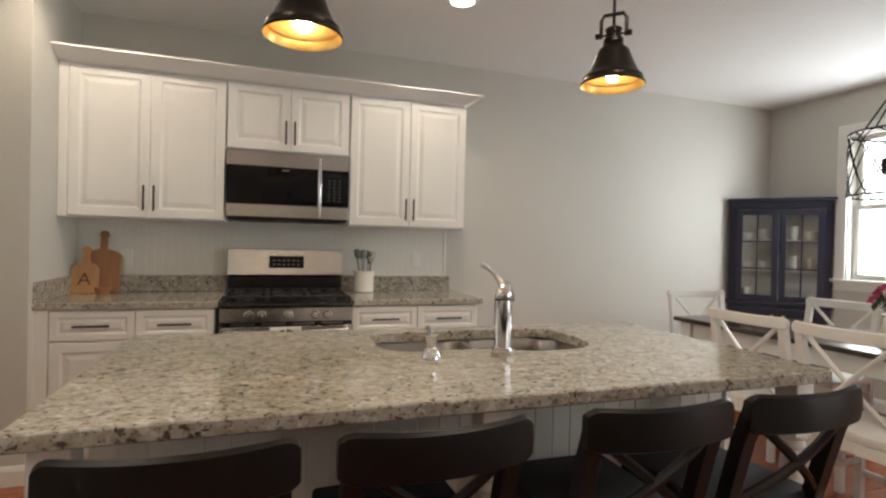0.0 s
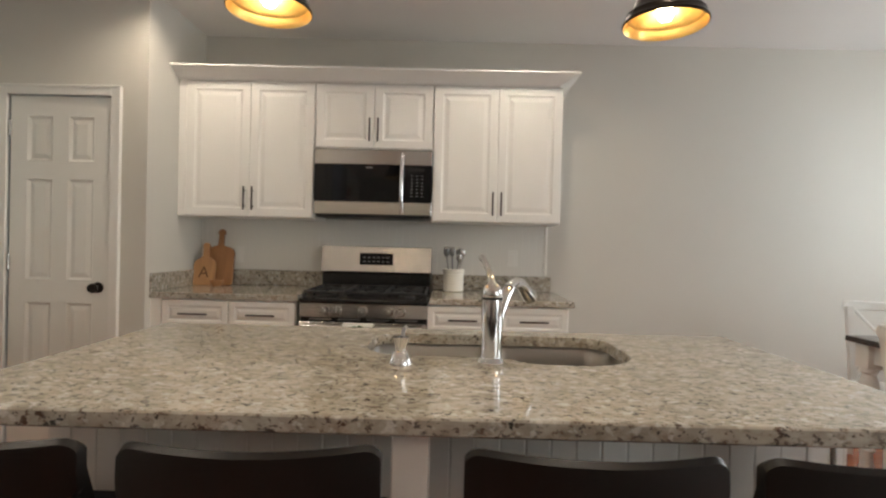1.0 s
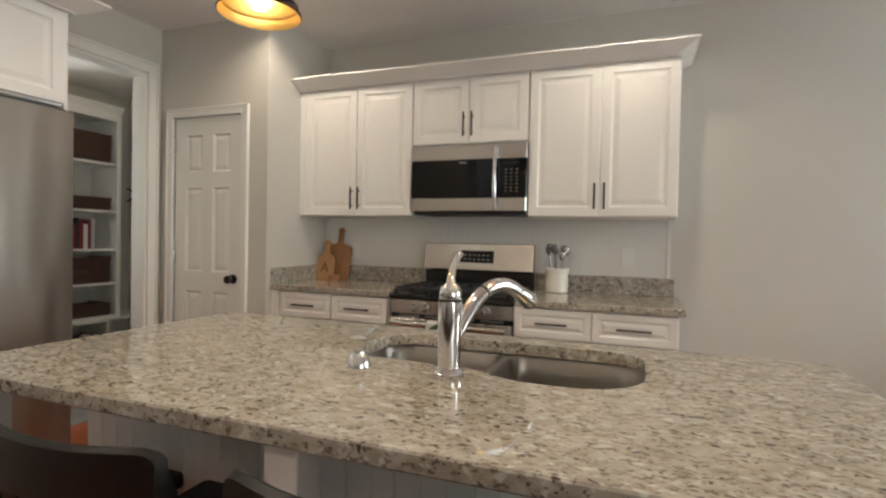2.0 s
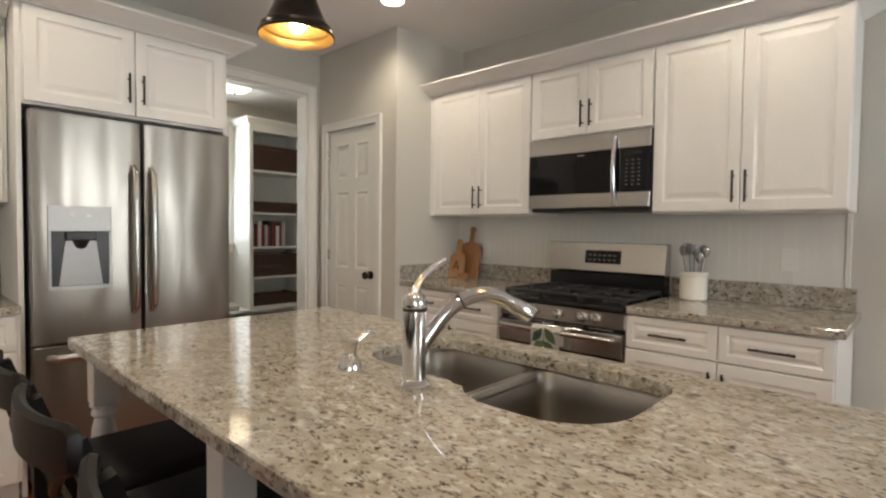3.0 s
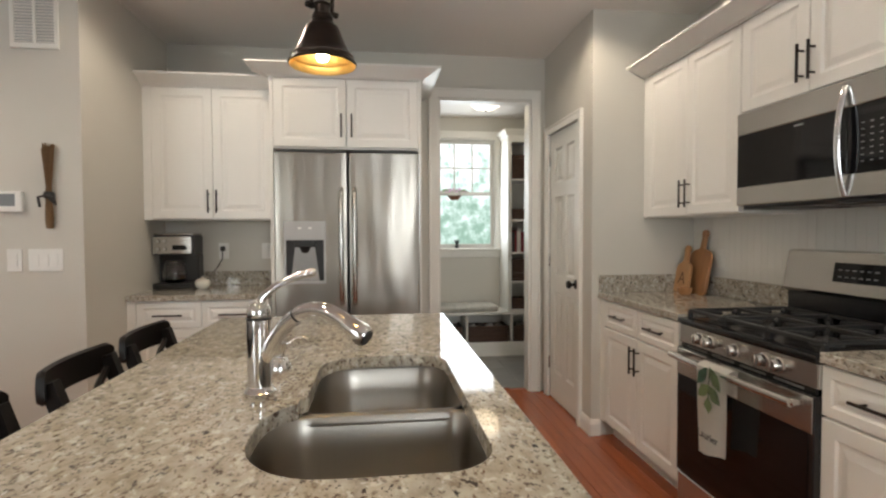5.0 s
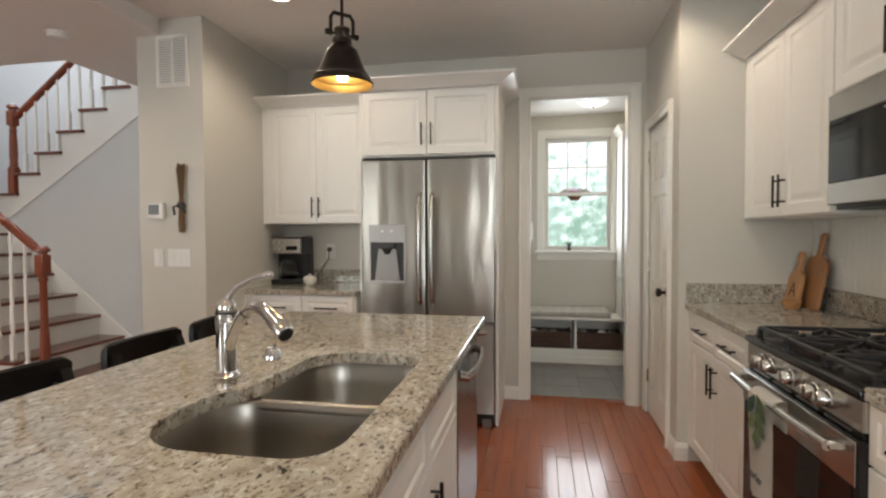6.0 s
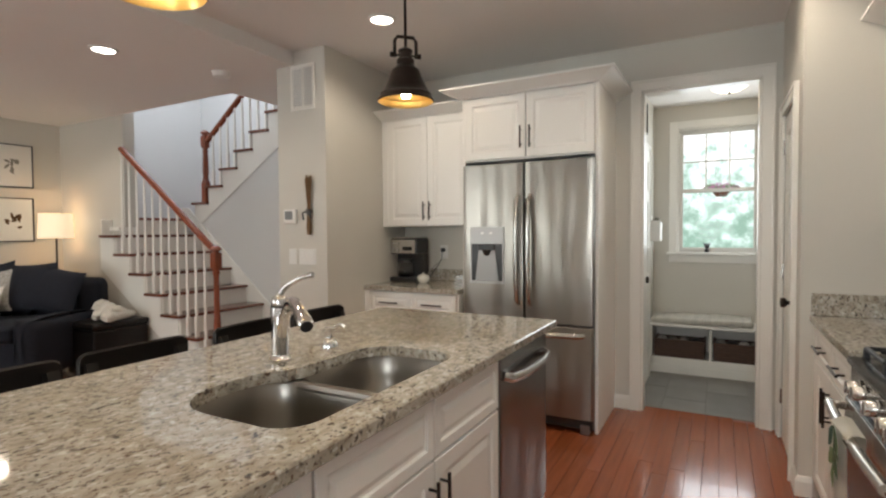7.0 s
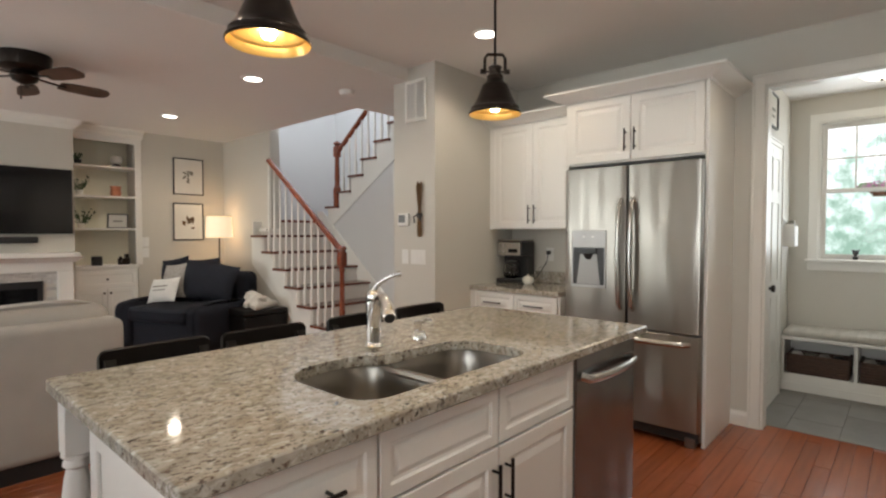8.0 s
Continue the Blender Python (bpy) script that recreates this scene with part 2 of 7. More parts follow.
GROUT = material("grout", (0.19, 0.178, 0.162), 0.85, vary=0.1)
BAMBOO = material("light_cutting_board_wood", (0.50, 0.27, 0.12), 0.45, vary=0.18, scale=6, fine=60, bump=0.05, stretch=(5, 5, 0.7))
ACACIA = material("brown_board_wood", (0.36, 0.17, 0.07), 0.45, vary=0.2, scale=6, fine=60, bump=0.05, stretch=(5, 5, 0.7))
BURNT = material("burnt_letter", (0.15, 0.070, 0.032), 0.7, vary=0.1)
CERAMIC = material("white_ceramic", (0.78, 0.75, 0.68), 0.25, vary=0.03, scale=9, bump=0.01)
NAVYWOOD = material("navy_painted_wood", (0.020, 0.021, 0.040), 0.4, vary=0.15, scale=8, bump=0.03)
HUTCHBACK = material("hutch_inside_paint", (0.62, 0.58, 0.50), 0.6, vary=0.04)
GLASS = glassy("clear_glass")
# IOR lowered so that the window lamps don't mirror in the panes.
PANE = glassy("low_ior_window_glass")
PANE.node_tree.nodes["Principled BSDF"].inputs["IOR"].default_value = 1.12
NAVYCLOTH = material("navy_cloth", (0.008, 0.010, 0.018), 0.9, vary=0.25, scale=14, fine=500, bump=0.25)
SOFACLOTH = material("cream_sofa_cloth", (0.40, 0.38, 0.35), 0.9, vary=0.06, scale=8, fine=450, bump=0.25)
PILLOW_W = material("white_cotton", (0.68, 0.66, 0.62), 0.9, vary=0.05, scale=20, fine=450, bump=0.2)
PILLOW_G = material("grey_patterned_cotton", (0.36, 0.34, 0.31), 0.9, vary=0.35, scale=45, fine=300, bump=0.2)
BLANKET = material("cream_fleece", (0.62, 0.59, 0.53), 0.95, vary=0.12, scale=40, fine=250, bump=0.6)
WICKER = material("dark_wicker", (0.075, 0.038, 0.024), 0.6, vary=0.5, scale=30, fine=140, bump=0.5, stretch=(1, 1, 3))
STRAW = material("broom_straw", (0.15, 0.085, 0.037), 0.8, vary=0.4, scale=60, fine=300, bump=0.5, stretch=(4, 4, 0.5))
LEAF = material("green_leaves", (0.05, 0.09, 0.03), 0.55, vary=0.4, scale=20, bump=0.1)
PETAL = material("pink_petals", (0.55, 0.05, 0.16), 0.6, vary=0.3, scale=25)
# Petal mauve brightened in place of outdoor light on the basket.
PETAL_V = material("mauve_petals", (0.75, 0.36, 0.62), 0.6, vary=0.3, scale=25)
SHADE = glowing("lamp_shade_cloth", (1.0, 0.80, 0.55), 0.60)
BULB = glowing("bulb_glow", (1.0, 0.84, 0.52), 60.0)
CANGLOW = glowing("downlight_glow", (1.0, 0.93, 0.82), 9.0)
DOMEGLOW = glowing("dome_glow", (1.0, 0.90, 0.74), 2.0)
TVBLACK = material("tv_screen", (0.005, 0.005, 0.006), 0.12, vary=0.1, bump=0.0)
STONE = material("white_ledger_stone", (0.52, 0.50, 0.47), 0.7, vary=0.25, scale=18, fine=150, bump=0.4, random_tint=0.2)
PAPER = material("picture_paper", (0.70, 0.68, 0.63), 0.7, vary=0.03, scale=5, bump=0.02)
FADED = material("faded_ink", (0.22, 0.21, 0.18), 0.8, vary=0.3, scale=40)
CUSHION = material("striped_bench_cushion", (0.46, 0.44, 0.39), 0.9, vary=0.18, scale=3, fine=300, bump=0.2, stretch=(1, 9, 1))
COPPER = material("copper_pot", (0.62, 0.24, 0.14), 0.35, 0.7, vary=0.2, scale=15)
FANWOOD = material("brown_fan_blade", (0.085, 0.045, 0.028), 0.45, vary=0.25, scale=6, stretch=(1, 6, 1))
TOWEL = material("cream_tea_towel", (0.84, 0.82, 0.77), 0.9, vary=0.05, scale=10, fine=500, bump=0.25)
TOWELGREEN = material("printed_green", (0.085, 0.125, 0.06), 0.9, vary=0.35, scale=25, fine=400, bump=0.2)
DISPENSER = material("dispenser_plate", (0.24, 0.24, 0.235), 0.4, vary=0.05, bump=0.0)
INK = material("printed_ink", (0.06, 0.06, 0.06), 0.9, vary=0.2)
RED = material("red_book_cloth", (0.20, 0.02, 0.025), 0.6, vary=0.2)
# Pale bluish greens put the outdoor glare into a glowing backdrop.
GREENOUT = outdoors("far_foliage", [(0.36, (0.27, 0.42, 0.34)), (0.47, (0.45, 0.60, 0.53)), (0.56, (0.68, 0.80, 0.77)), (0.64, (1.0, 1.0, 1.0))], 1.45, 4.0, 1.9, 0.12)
BRIGHTOUT = outdoors("far_daylight", [(0.30, (0.55, 0.66, 0.52)), (0.5, (0.95, 1.0, 0.96)), (0.7, (1, 1, 1))], 4.0)
# Pale copy of the leaf green, with sunlight put into the colour.
LEAF_SUN = material("sun_painted_leaves", (0.36, 0.52, 0.30), 0.6, vary=0.3, scale=25)
TOWELBLUE = material("printed_blue_green", (0.045, 0.10, 0.07), 0.9, vary=0.45, scale=30, fine=400, bump=0.2)
TOWELLIME = material("printed_light_green", (0.15, 0.20, 0.09), 0.9, vary=0.35, scale=25, fine=400, bump=0.2)
TREAD = material("dark_cherry_tread", (0.14, 0.045, 0.024), 0.25, vary=0.25, scale=9, fine=70, bump=0.03, coat=0.3)
# Paler and yellower than the living room wall colour.
ALCOVE = material("alcove_pale_warm", (0.86, 0.83, 0.68), 0.6, vary=0.02, scale=1.2, fine=160, bump=0.05)

# ---- mesh helpers ----


def finish(name, bm, mat, smooth=False):
    bmesh.ops.recalc_face_normals(bm, faces=bm.faces[:])
    me = bpy.data.meshes.new(name)
    bm.to_mesh(me)
    bm.free()
    for mt in mat if isinstance(mat, (list, tuple)) else [mat]:
        me.materials.append(mt)
    if smooth:
        me.polygons.foreach_set("use_smooth", [True] * len(me.polygons))
        me.set_sharp_from_angle(angle=radians(38))
    return me


def part(name, bm, mat, parent, label="", smooth=False):
    ob = new(name, finish(name, bm, mat, smooth))
    ob.parent = parent
    return tagged(ob, label)


OFFSET = [Matrix()]


def offset(x=0.0, y=0.0, z=0.0):
    """Sets off all that is built from here on, as one group."""
    OFFSET[0] = Matrix.Translation((x, y, z))


def thing(name, label, category, m=None, group="", kind=""):
    ob = new(name)
    ob.empty_display_size = 0.1
    ob.matrix_basis = OFFSET[0] if m is None else OFFSET[0] @ m
    return tagged(ob, label, category, group, kind)


def solid(name, bm, mat, label, category="", m=None, group="", kind="", smooth=False):
    ob = new(name, finish(name, bm, mat, smooth))
    ob.matrix_basis = OFFSET[0] if m is None else OFFSET[0] @ m
    return tagged(ob, label, category, group, kind)


def add(bm, other, m=None, index=None):
    """Appends a bmesh to another, moved by m."""
    if m is not None:
        bmesh.ops.transform(other, matrix=m, verts=other.verts[:])
    if index is not None:
        for f in other.faces:
            f.material_index = index
    me = bpy.data.meshes.new("temp")
    other.to_mesh(me)
    other.free()
    bm.from_mesh(me)
    bpy.data.meshes.remove(me)
    return bm


def box(x0, x1, y0, y1, z0, z1, bevel=0.0, seg=1):
    bm = bmesh.new()
    bmesh.ops.create_cube(bm, size=1.0)
    for v in bm.verts:
        v.co = ((x0 + x1) / 2 + v.co.x * (x1 - x0), (y0 + y1) / 2 + v.co.y * (y1 - y0), (z0 + z1) / 2 + v.co.z * (z1 - z0))
    if bevel:
        bmesh.ops.bevel(bm, geom=bm.edges[:], offset=bevel, segments=seg, affect="EDGES", profile=0.5)
    return bm


def boxes(rows, bevel=0.0):
    bm = bmesh.new()
    for r in rows:
        add(bm, box(*r, bevel))
    return bm


def lathe(profile, seg=24, x=0.0, y=0.0):
    """A turned shape about the z axis from (radius, height) pairs, closed at ends of radius 0."""
    bm = bmesh.new()
    rings = []
    for r, z in profile:
        if r < 1e-5:
            rings.append([bm.verts.new((x, y, z))])
        else:
            rings.append([bm.verts.new((x + r * math.cos(2 * math.pi * k / seg), y + r * math.sin(2 * math.pi * k / seg), z)) for k in range(seg)])
    for a, b in zip(rings, rings[1:]):
        for k in range(seg):
            j = (k + 1) % seg
            if len(a) == 1 and len(b) == 1:
                continue
            if len(a) == 1:
                bm.faces.new((a[0], b[k], b[j]))
            elif len(b) == 1:
                bm.faces.new((a[k], b[0], a[j]))
            else:
                bm.faces.new((a[k], b[k], b[j], a[j]))
    return bm


def tube(points, radius, seg=10, flat=1.0, turn=0.0):
    """A round bar along points; radius is a number or one for each point. flat squeezes it along its second axis."""
    pts = [Vector(p) for p in points]
    radii = radius if isinstance(radius, (list, tuple)) else [radius] * len(pts)
    bm = bmesh.new()
    rings = []
    up = Vector((0, 0, 1))
    side = None
    for k, p in enumerate(pts):
        d = (pts[min(k + 1, len(pts) - 1)] - pts[max(k - 1, 0)]).normalized()
        if side is None:
            side = d.cross(up) if abs(d.dot(up)) < 0.95 else d.cross(Vector((0, 1, 0)))
        side = (side - d * side.dot(d)).normalized()
        other = d.cross(side)
        rings.append([bm.verts.new(p + radii[k] * (math.cos(turn + 2 * math.pi * j / seg) * side + flat * math.sin(turn + 2 * math.pi * j / seg) * other)) for j in range(seg)])
    for a, b in zip(rings, rings[1:]):
        for j in range(seg):
            i = (j + 1) % seg
            bm.faces.new((a[j], b[j], b[i], a[i]))
    bm.faces.new(rings[0])
    bm.faces.new(rings[-1][::-1])
    return bm


def prism(outline, z0, z1, bevel=0.0):
    bm = bmesh.new()
    vs = [bm.verts.new((x, y, z0)) for x, y in outline]
    f = bm.faces.new(vs)
    r = bmesh.ops.extrude_face_region(bm, geom=[f])
    for v in r["geom"]:
        if isinstance(v, bmesh.types.BMVert):
            v.co.z = z1
    if bevel:
        bmesh.ops.recalc_face_normals(bm, faces=bm.faces[:])
        es = [e for e in bm.edges if abs(e.verts[0].co.z - e.verts[1].co.z) < 1e-6 and len(e.link_faces) == 2]
        bmesh.ops.bevel(bm, geom=es, offset=bevel, segments=2, affect="EDGES", profile=0.5)
    return bm


def bar(a, b, w, t, bevel=0.0, up=(0, 0, 1)):
    """A straight board from a to b, w wide across and t thick along up."""
    a, b, up = Vector(a), Vector(b), Vector(up)
    d = (b - a)
    length = d.length
    d.normalize()
    s = d.cross(up).normalized()
    u = s.cross(d)
    bm = box(0, length, -w / 2, w / 2, -t / 2, t / 2, bevel)
    m = Matrix(((d.x, s.x, u.x, a.x), (d.y, s.y, u.y, a.y), (d.z, s.z, u.z, a.z), (0, 0, 0, 1)))
    bmesh.ops.transform(bm, matrix=m, verts=bm.verts[:])
    return bm


def sweep(path, profile):
    """A moulding along a level path of (x, y), mitred. Profile: (outwards, z) pairs, outwards being to the right of the path."""
    bm = bmesh.new()
    pts = [Vector(p) for p in path]
    rings = []
    for k, p in enumerate(pts):
        d0 = (p - pts[k - 1]).normalized() if k else None
        d1 = (pts[k + 1] - p).normalized() if k < len(pts) - 1 else None
        d0, d1 = d0 or d1, d1 or d0
        n0, n1 = Vector((d0.y, -d0.x)), Vector((d1.y, -d1.x))
        mid = (n0 + n1).normalized()
        k1 = 1 / max(0.3, mid.dot(n0))
        rings.append([bm.verts.new((p.x + mid.x * k1 * o, p.y + mid.y * k1 * o, z)) for o, z in profile])
    for a, b in zip(rings, rings[1:]):
        for j in range(len(profile)):
            i = (j + 1) % len(profile)
            bm.faces.new((a[j], a[i], b[i], b[j]))
    bm.faces.new(rings[0])
    bm.faces.new(rings[-1][::-1])
    return bm


def raised(x0, x1, z0, z1, y=0.0, t=0.02, rings=((0.0, 0.0), (0.052, 0.0), (0.060, 0.007), (0.070, 0.008), (0.095, 0.0015))):
    """A cabinet front facing -y with its back at y: nested rectangles, each (inset, depth under the face)."""
    bm = bmesh.new()
    k = min(1.0, (min(x1 - x0, z1 - z0) / 2 - 0.012) / rings[-1][0])
    loops = [[(x0, z0, 0.0), (x1, z0, 0.0), (x1, z1, 0.0), (x0, z1, 0.0)]]
    e = 0.003
    seq = [(0.0, e)] + [(e if not i else i * k, d) for i, d in rings]
    loops = []
    vs = [bm.verts.new((x, y, z)) for x, z in ((x0, z0), (x1, z0), (x1, z1), (x0, z1))]
    bm.faces.new(vs)
    loops.append(vs)
    for i, d in seq:
        loops.append([bm.verts.new((x, y - t + d, z)) for x, z in ((x0 + i, z0 + i), (x1 - i, z0 + i), (x1 - i, z1 - i), (x0 + i, z1 - i))])
    for a, b in zip(loops, loops[1:]):
        for j in range(4):
            i = (j + 1) % 4
            bm.faces.new((a[j], a[i], b[i], b[j]))
    bm.faces.new(loops[-1])
    return bm


DRAWER_RINGS = ((0.0, 0.0), (0.034, 0.0), (0.040, 0.006), (0.048, 0.007), (0.064, 0.0015))


def pull(cx, cz, y, length=0.13, vertical=True):
    """A bar pull on a front whose face is at y (facing -y)."""
    bm = bmesh.new()
    h = length / 2
    p = [(cx, y - 0.030, cz - h), (cx, y - 0.030, cz + h)] if vertical else [(cx - h, y - 0.030, cz), (cx + h, y - 0.030, cz)]
    add(bm, tube(p, 0.0058, 8))
    for s in (-0.66, 0.66):
        q = (cx, cz + s * h) if vertical else (cx + s * h, cz)
        add(bm, tube([(q[0], y + 0.001, q[1]), (q[0], y - 0.030, q[1])], 0.0045, 8))
    return bm


def cabinet(name, m, w, d, z0, z1, fronts, label, group="", kick=0.0, filler=0.0):
    """A cabinet with its front plane at y = 0 and its body behind. fronts: (kind, x0, x1, z0, z1, pull side)."""
    ob = thing(name, label, "cabinet", m, group)
    body = boxes([(0, w, 0.001, d, z0 + kick, z1)], 0.002)
    part("body", body, CABINET, ob)
    if kick:
        part("toe_kick", box(0.004, w - 0.004, 0.07, d, z0, z0 + kick - 0.002), CABINET, ob)
    if filler:
        part("filler_strip", box(0, filler, -0.018, -0.0005, z0 + kick, z1, 0.001), CABINET, ob)
    for kind, a, b, c, e, side in fronts:
        if kind == "door":
            p = part("door", raised(a, b, c, e, -0.0005), CABINET, ob)
            if side:
                hx = a + 0.025 if side[0] == "l" else b - 0.025
                hz = c + 0.115 if side[1] == "b" else e - 0.115
                part("handle", pull(hx, hz, -0.0205, 0.15), BRONZE, p, "dark bronze bar handle", True)
        else:
            p = part("drawer", raised(a, b, c, e, -0.0005, 0.02, DRAWER_RINGS), CABINET, ob)
            if side:
                part("handle", pull((a + b) / 2, (c + e) / 2, -0.0205, 0.17, False), BRONZE, p, "dark bronze bar handle", True)
    return ob


NORTH = pose(0, 0, 0)


def facing_west_wall(x, y, z=0):
    return pose(x, y, z, 0, 0, 90)


# ---- large structure ----
N, E, S, W = 4.30, 5.20, -3.47, -1.60
KC, LC, STEP = 2.682, 2.580, 0.435
solid("wall_north", box(-0.80, E + 0.15, N, N + 0.15, 0, KC + 0.05), WALL, "light greige painted wall behind the range", "wall", kind="structure")
ew = boxes([(E, E + 0.15, 3.56, N, 0, 2.8), (E, E + 0.15, 0.30, 2.68, 0, 2.8), (E, E + 0.15, -0.45, 0.30, 0, 2.8), (E, E + 0.15, S - 0.3, -2.75, 0, 2.8),
            (E, E + 0.15, 2.68, 3.56, 0, 1.055), (E, E + 0.15, 2.68, 3.56, 2.295, 2.8), (E, E + 0.15, -2.75, -0.45, 0, 0.4), (E, E + 0.15, -2.75, -0.45, 2.3, 2.8)])
solid("wall_east", ew, WALL, "light greige painted wall with windows", "wall", kind="structure")
sw = boxes([(-0.80, 0.304, S - 0.15, S, 0, LC + 0.05), (0.978, E, S - 0.15, S, 0, LC + 0.05),
            (0.25, 0.304, S - 0.35, S - 0.15, 0, LC + 0.05), (0.978, 1.03, S - 0.35, S - 0.15, 0, LC + 0.05), (0.304, 0.978, S - 0.35, S, 2.475, LC + 0.05)])
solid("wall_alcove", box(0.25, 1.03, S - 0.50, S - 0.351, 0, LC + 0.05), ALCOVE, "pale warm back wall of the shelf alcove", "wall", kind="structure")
solid("wall_south", sw, WALL_LIVING, "warm beige living room wall with a shelf alcove", "wall", kind="structure")
solid("wall_chimney", box(0.978, 2.36, S, S + 0.16, 0, LC + 0.02), WALL_LIVING, "pale chimney breast above the fireplace", "wall", kind="structure")
OY0, OY1, OZ = 2.738, 3.482, 2.345
ww = boxes([(W - 0.12, W, 0.735, OY0, 0, KC + 0.05), (W - 0.12, W, OY1, 3.62, 0, KC + 0.05), (W - 0.12, W, OY0, OY1, OZ, KC + 0.05)])
solid("wall_west", ww, WALL, "light greige wall with the cased opening to the mudroom", "wall", kind="structure")
solid("wall_nook", box(W + 0.001, -1.516, 0.7365, 1.575, 0, 2.24), WALL, "light greige wall behind the coffee counter", "wall", kind="structure")
solid("wall_chase", box(-1.65, -0.465, 0.268, 0.736, 0, KC + 0.05), WALL, "beige wall end with vent, thermostat and switches", "wall", kind="structure")
DX0, DX1, DZ = -1.464, -0.874, 2.045
solid("wall_pantry_hinge_side", box(W, DX0 - 0.02, 3.60, 3.72, 0, KC + 0.04), WALL, "light greige pantry closet wall beside the door hinges", "wall", kind="structure")
solid("wall_pantry_corner", prism([(DX1 + 0.02, 3.60), (-0.66, 3.60), (-0.66, N), (-0.78, N), (-0.78, 3.72), (DX1 + 0.02, 3.72)], 0, KC + 0.04), WALL, "light greige pantry closet corner beside the range counter", "wall", kind="structure")
solid("wall_pantry_lintel", box(DX0 - 0.02, DX1 + 0.02, 3.60, 3.72, DZ + 0.02, KC + 0.04), WALL, "light greige wall over the pantry door", "wall", kind="structure")
solid("ceiling", box(W - 0.1, E + 0.1, STEP, N + 0.1, KC, KC + 0.12), CEILING, "flat off-white kitchen ceiling", "ceiling", kind="structure")
lc = boxes([(-0.76, E + 0.1, S - 0.4, STEP, LC, LC + 0.30), (-1.65, -0.76, -0.58, STEP, LC, LC + 0.30)])
solid("ceiling_living", lc, CEILING, "lower flat off-white living room ceiling", "ceiling", kind="structure")

# stairwell shell
SX, SW2, TOP = -0.65, -1.65, 5.2
solid("wall_stair_back", box(-2.85, -2.72, -3.75, 0.3, 0, TOP), WALL_STAIR, "pale blue-grey stairwell wall", "wall", kind="structure")
solid("wall_stair_south", box(-2.85, -0.65, -3.75, -3.62, 0, TOP), WALL_STAIR, "pale blue-grey stairwell wall", "wall", kind="structure")
solid("wall_stair_north", box(-2.72, -0.66, 0.12, 0.235, LC + 0.3, TOP), WALL_STAIR, "pale stairwell wall above the ceiling", "wall", kind="structure")
solid("wall_stair_upper", box(-0.76, -0.64, -3.62, 0.235, LC + 0.301, TOP), WALL_STAIR, "pale stairwell wall above the ceiling", "wall", kind="structure")
solid("wall_stub", box(-0.88, -0.76, -3.62, -2.24, 0, LC + 0.30), WALL_LIVING, "beige wall between living room and stairs", "wall", kind="structure")
solid("ceiling_stair", box(-2.85, -0.58, -3.75, 0.3, TOP, TOP + 0.1), CEILING, "white stairwell ceiling", "ceiling", kind="structure")

# mudroom shell
MX, MC = -3.20, 2.56
WY0, WY1, WZ0, WZ1 = 2.866, 3.572, 1.120, 2.334
mw = boxes([(MX - 0.14, MX, 2.45, WY0, 0, MC), (MX - 0.14, MX, WY1, 4.75, 0, MC), (MX - 0.14, MX, WY0, WY1, 0, WZ0), (MX - 0.14, MX, WY0, WY1, WZ1, MC)])
solid("wall_mudroom_west", mw, WALL, "pale mudroom wall with a window", "wall", kind="structure")
solid("wall_mudroom_south", box(MX, W - 0.121, 2.50, 2.65, 0, MC), WALL, "pale mudroom side wall", "wall", kind="structure")
solid("wall_mudroom_north", box(MX, W, 4.60, 4.75, 0, MC), WALL, "pale mudroom end wall", "wall", kind="structure")
solid("wall_mudroom_east", box(W - 0.12, W - 0.02, 3.721, 4.60, 0, MC), WALL, "pale mudroom wall backing the pantry", "wall", kind="structure")
solid("ceiling_mudroom", box(MX - 0.14, W - 0.121, 2.44, 4.75, MC, MC + 0.1), CEILING, "white mudroom ceiling", "ceiling", kind="structure")

# trim: casings, baseboards
CAS = 0.078


def casing(name, label, m, w, h, wid=CAS, t=0.018, sill=False):
    """Door or opening casing on a wall face at y = 0 facing -y; the opening runs from 0 to w."""
    rows = [(-wid, -0.004, -t, 0.0, 0, h + wid), (w + 0.004, w + wid, -t, 0.0, 0, h + wid), (-0.004, w + 0.004, -t, 0.0, h + 0.004, h + wid)]
    rows += [(-wid, -wid + 0.016, -t - 0.008, -t, 0, h + wid), (w + wid - 0.016, w + wid, -t - 0.008, -t, 0, h + wid), (-wid, w + wid, -t - 0.008, -t, h + wid - 0.016, h + wid)]
    return solid(name, boxes(rows, 0.002), TRIM, label, "trim", m, kind="structure")


casing("trim_opening", "white painted casing round the mudroom opening", pose(W, OY0, 0, 0, 0, 90), OY1 - OY0, OZ)
solid("trim_opening_jamb", boxes([(W - 0.121, W + 0.001, OY0 - 0.002, OY0 + 0.014, 0, OZ), (W - 0.121, W + 0.001, OY1 - 0.014, OY1 + 0.002, 0, OZ), (W - 0.121, W + 0.001, OY0, OY1, OZ - 0.014, OZ + 0.002)]), TRIM, "white painted jamb lining", "trim", kind="structure")
casing("trim_pantry", "white painted casing round the pantry door", pose(DX0 - 0.004, 3.60, 0), DX1 - DX0 + 0.008, DZ, 0.062)
BASEP = [(0, 0), (0.014, 0), (0.014, 0.075), (0.008, 0.095), (0.003, 0.102), (0, 0.102)]
solid("baseboard", add(add(sweep([(W, 2.520), (W, OY0 - CAS)], BASEP), sweep([(DX1 + 0.066, 3.60), (-0.66, 3.60), (-0.66, 3.66)], BASEP)),
                       sweep([(-0.465, 0.268), (-0.465, 0.736), (-0.88, 0.736)], BASEP)), TRIM, "white painted baseboard", "trim", kind="structure")
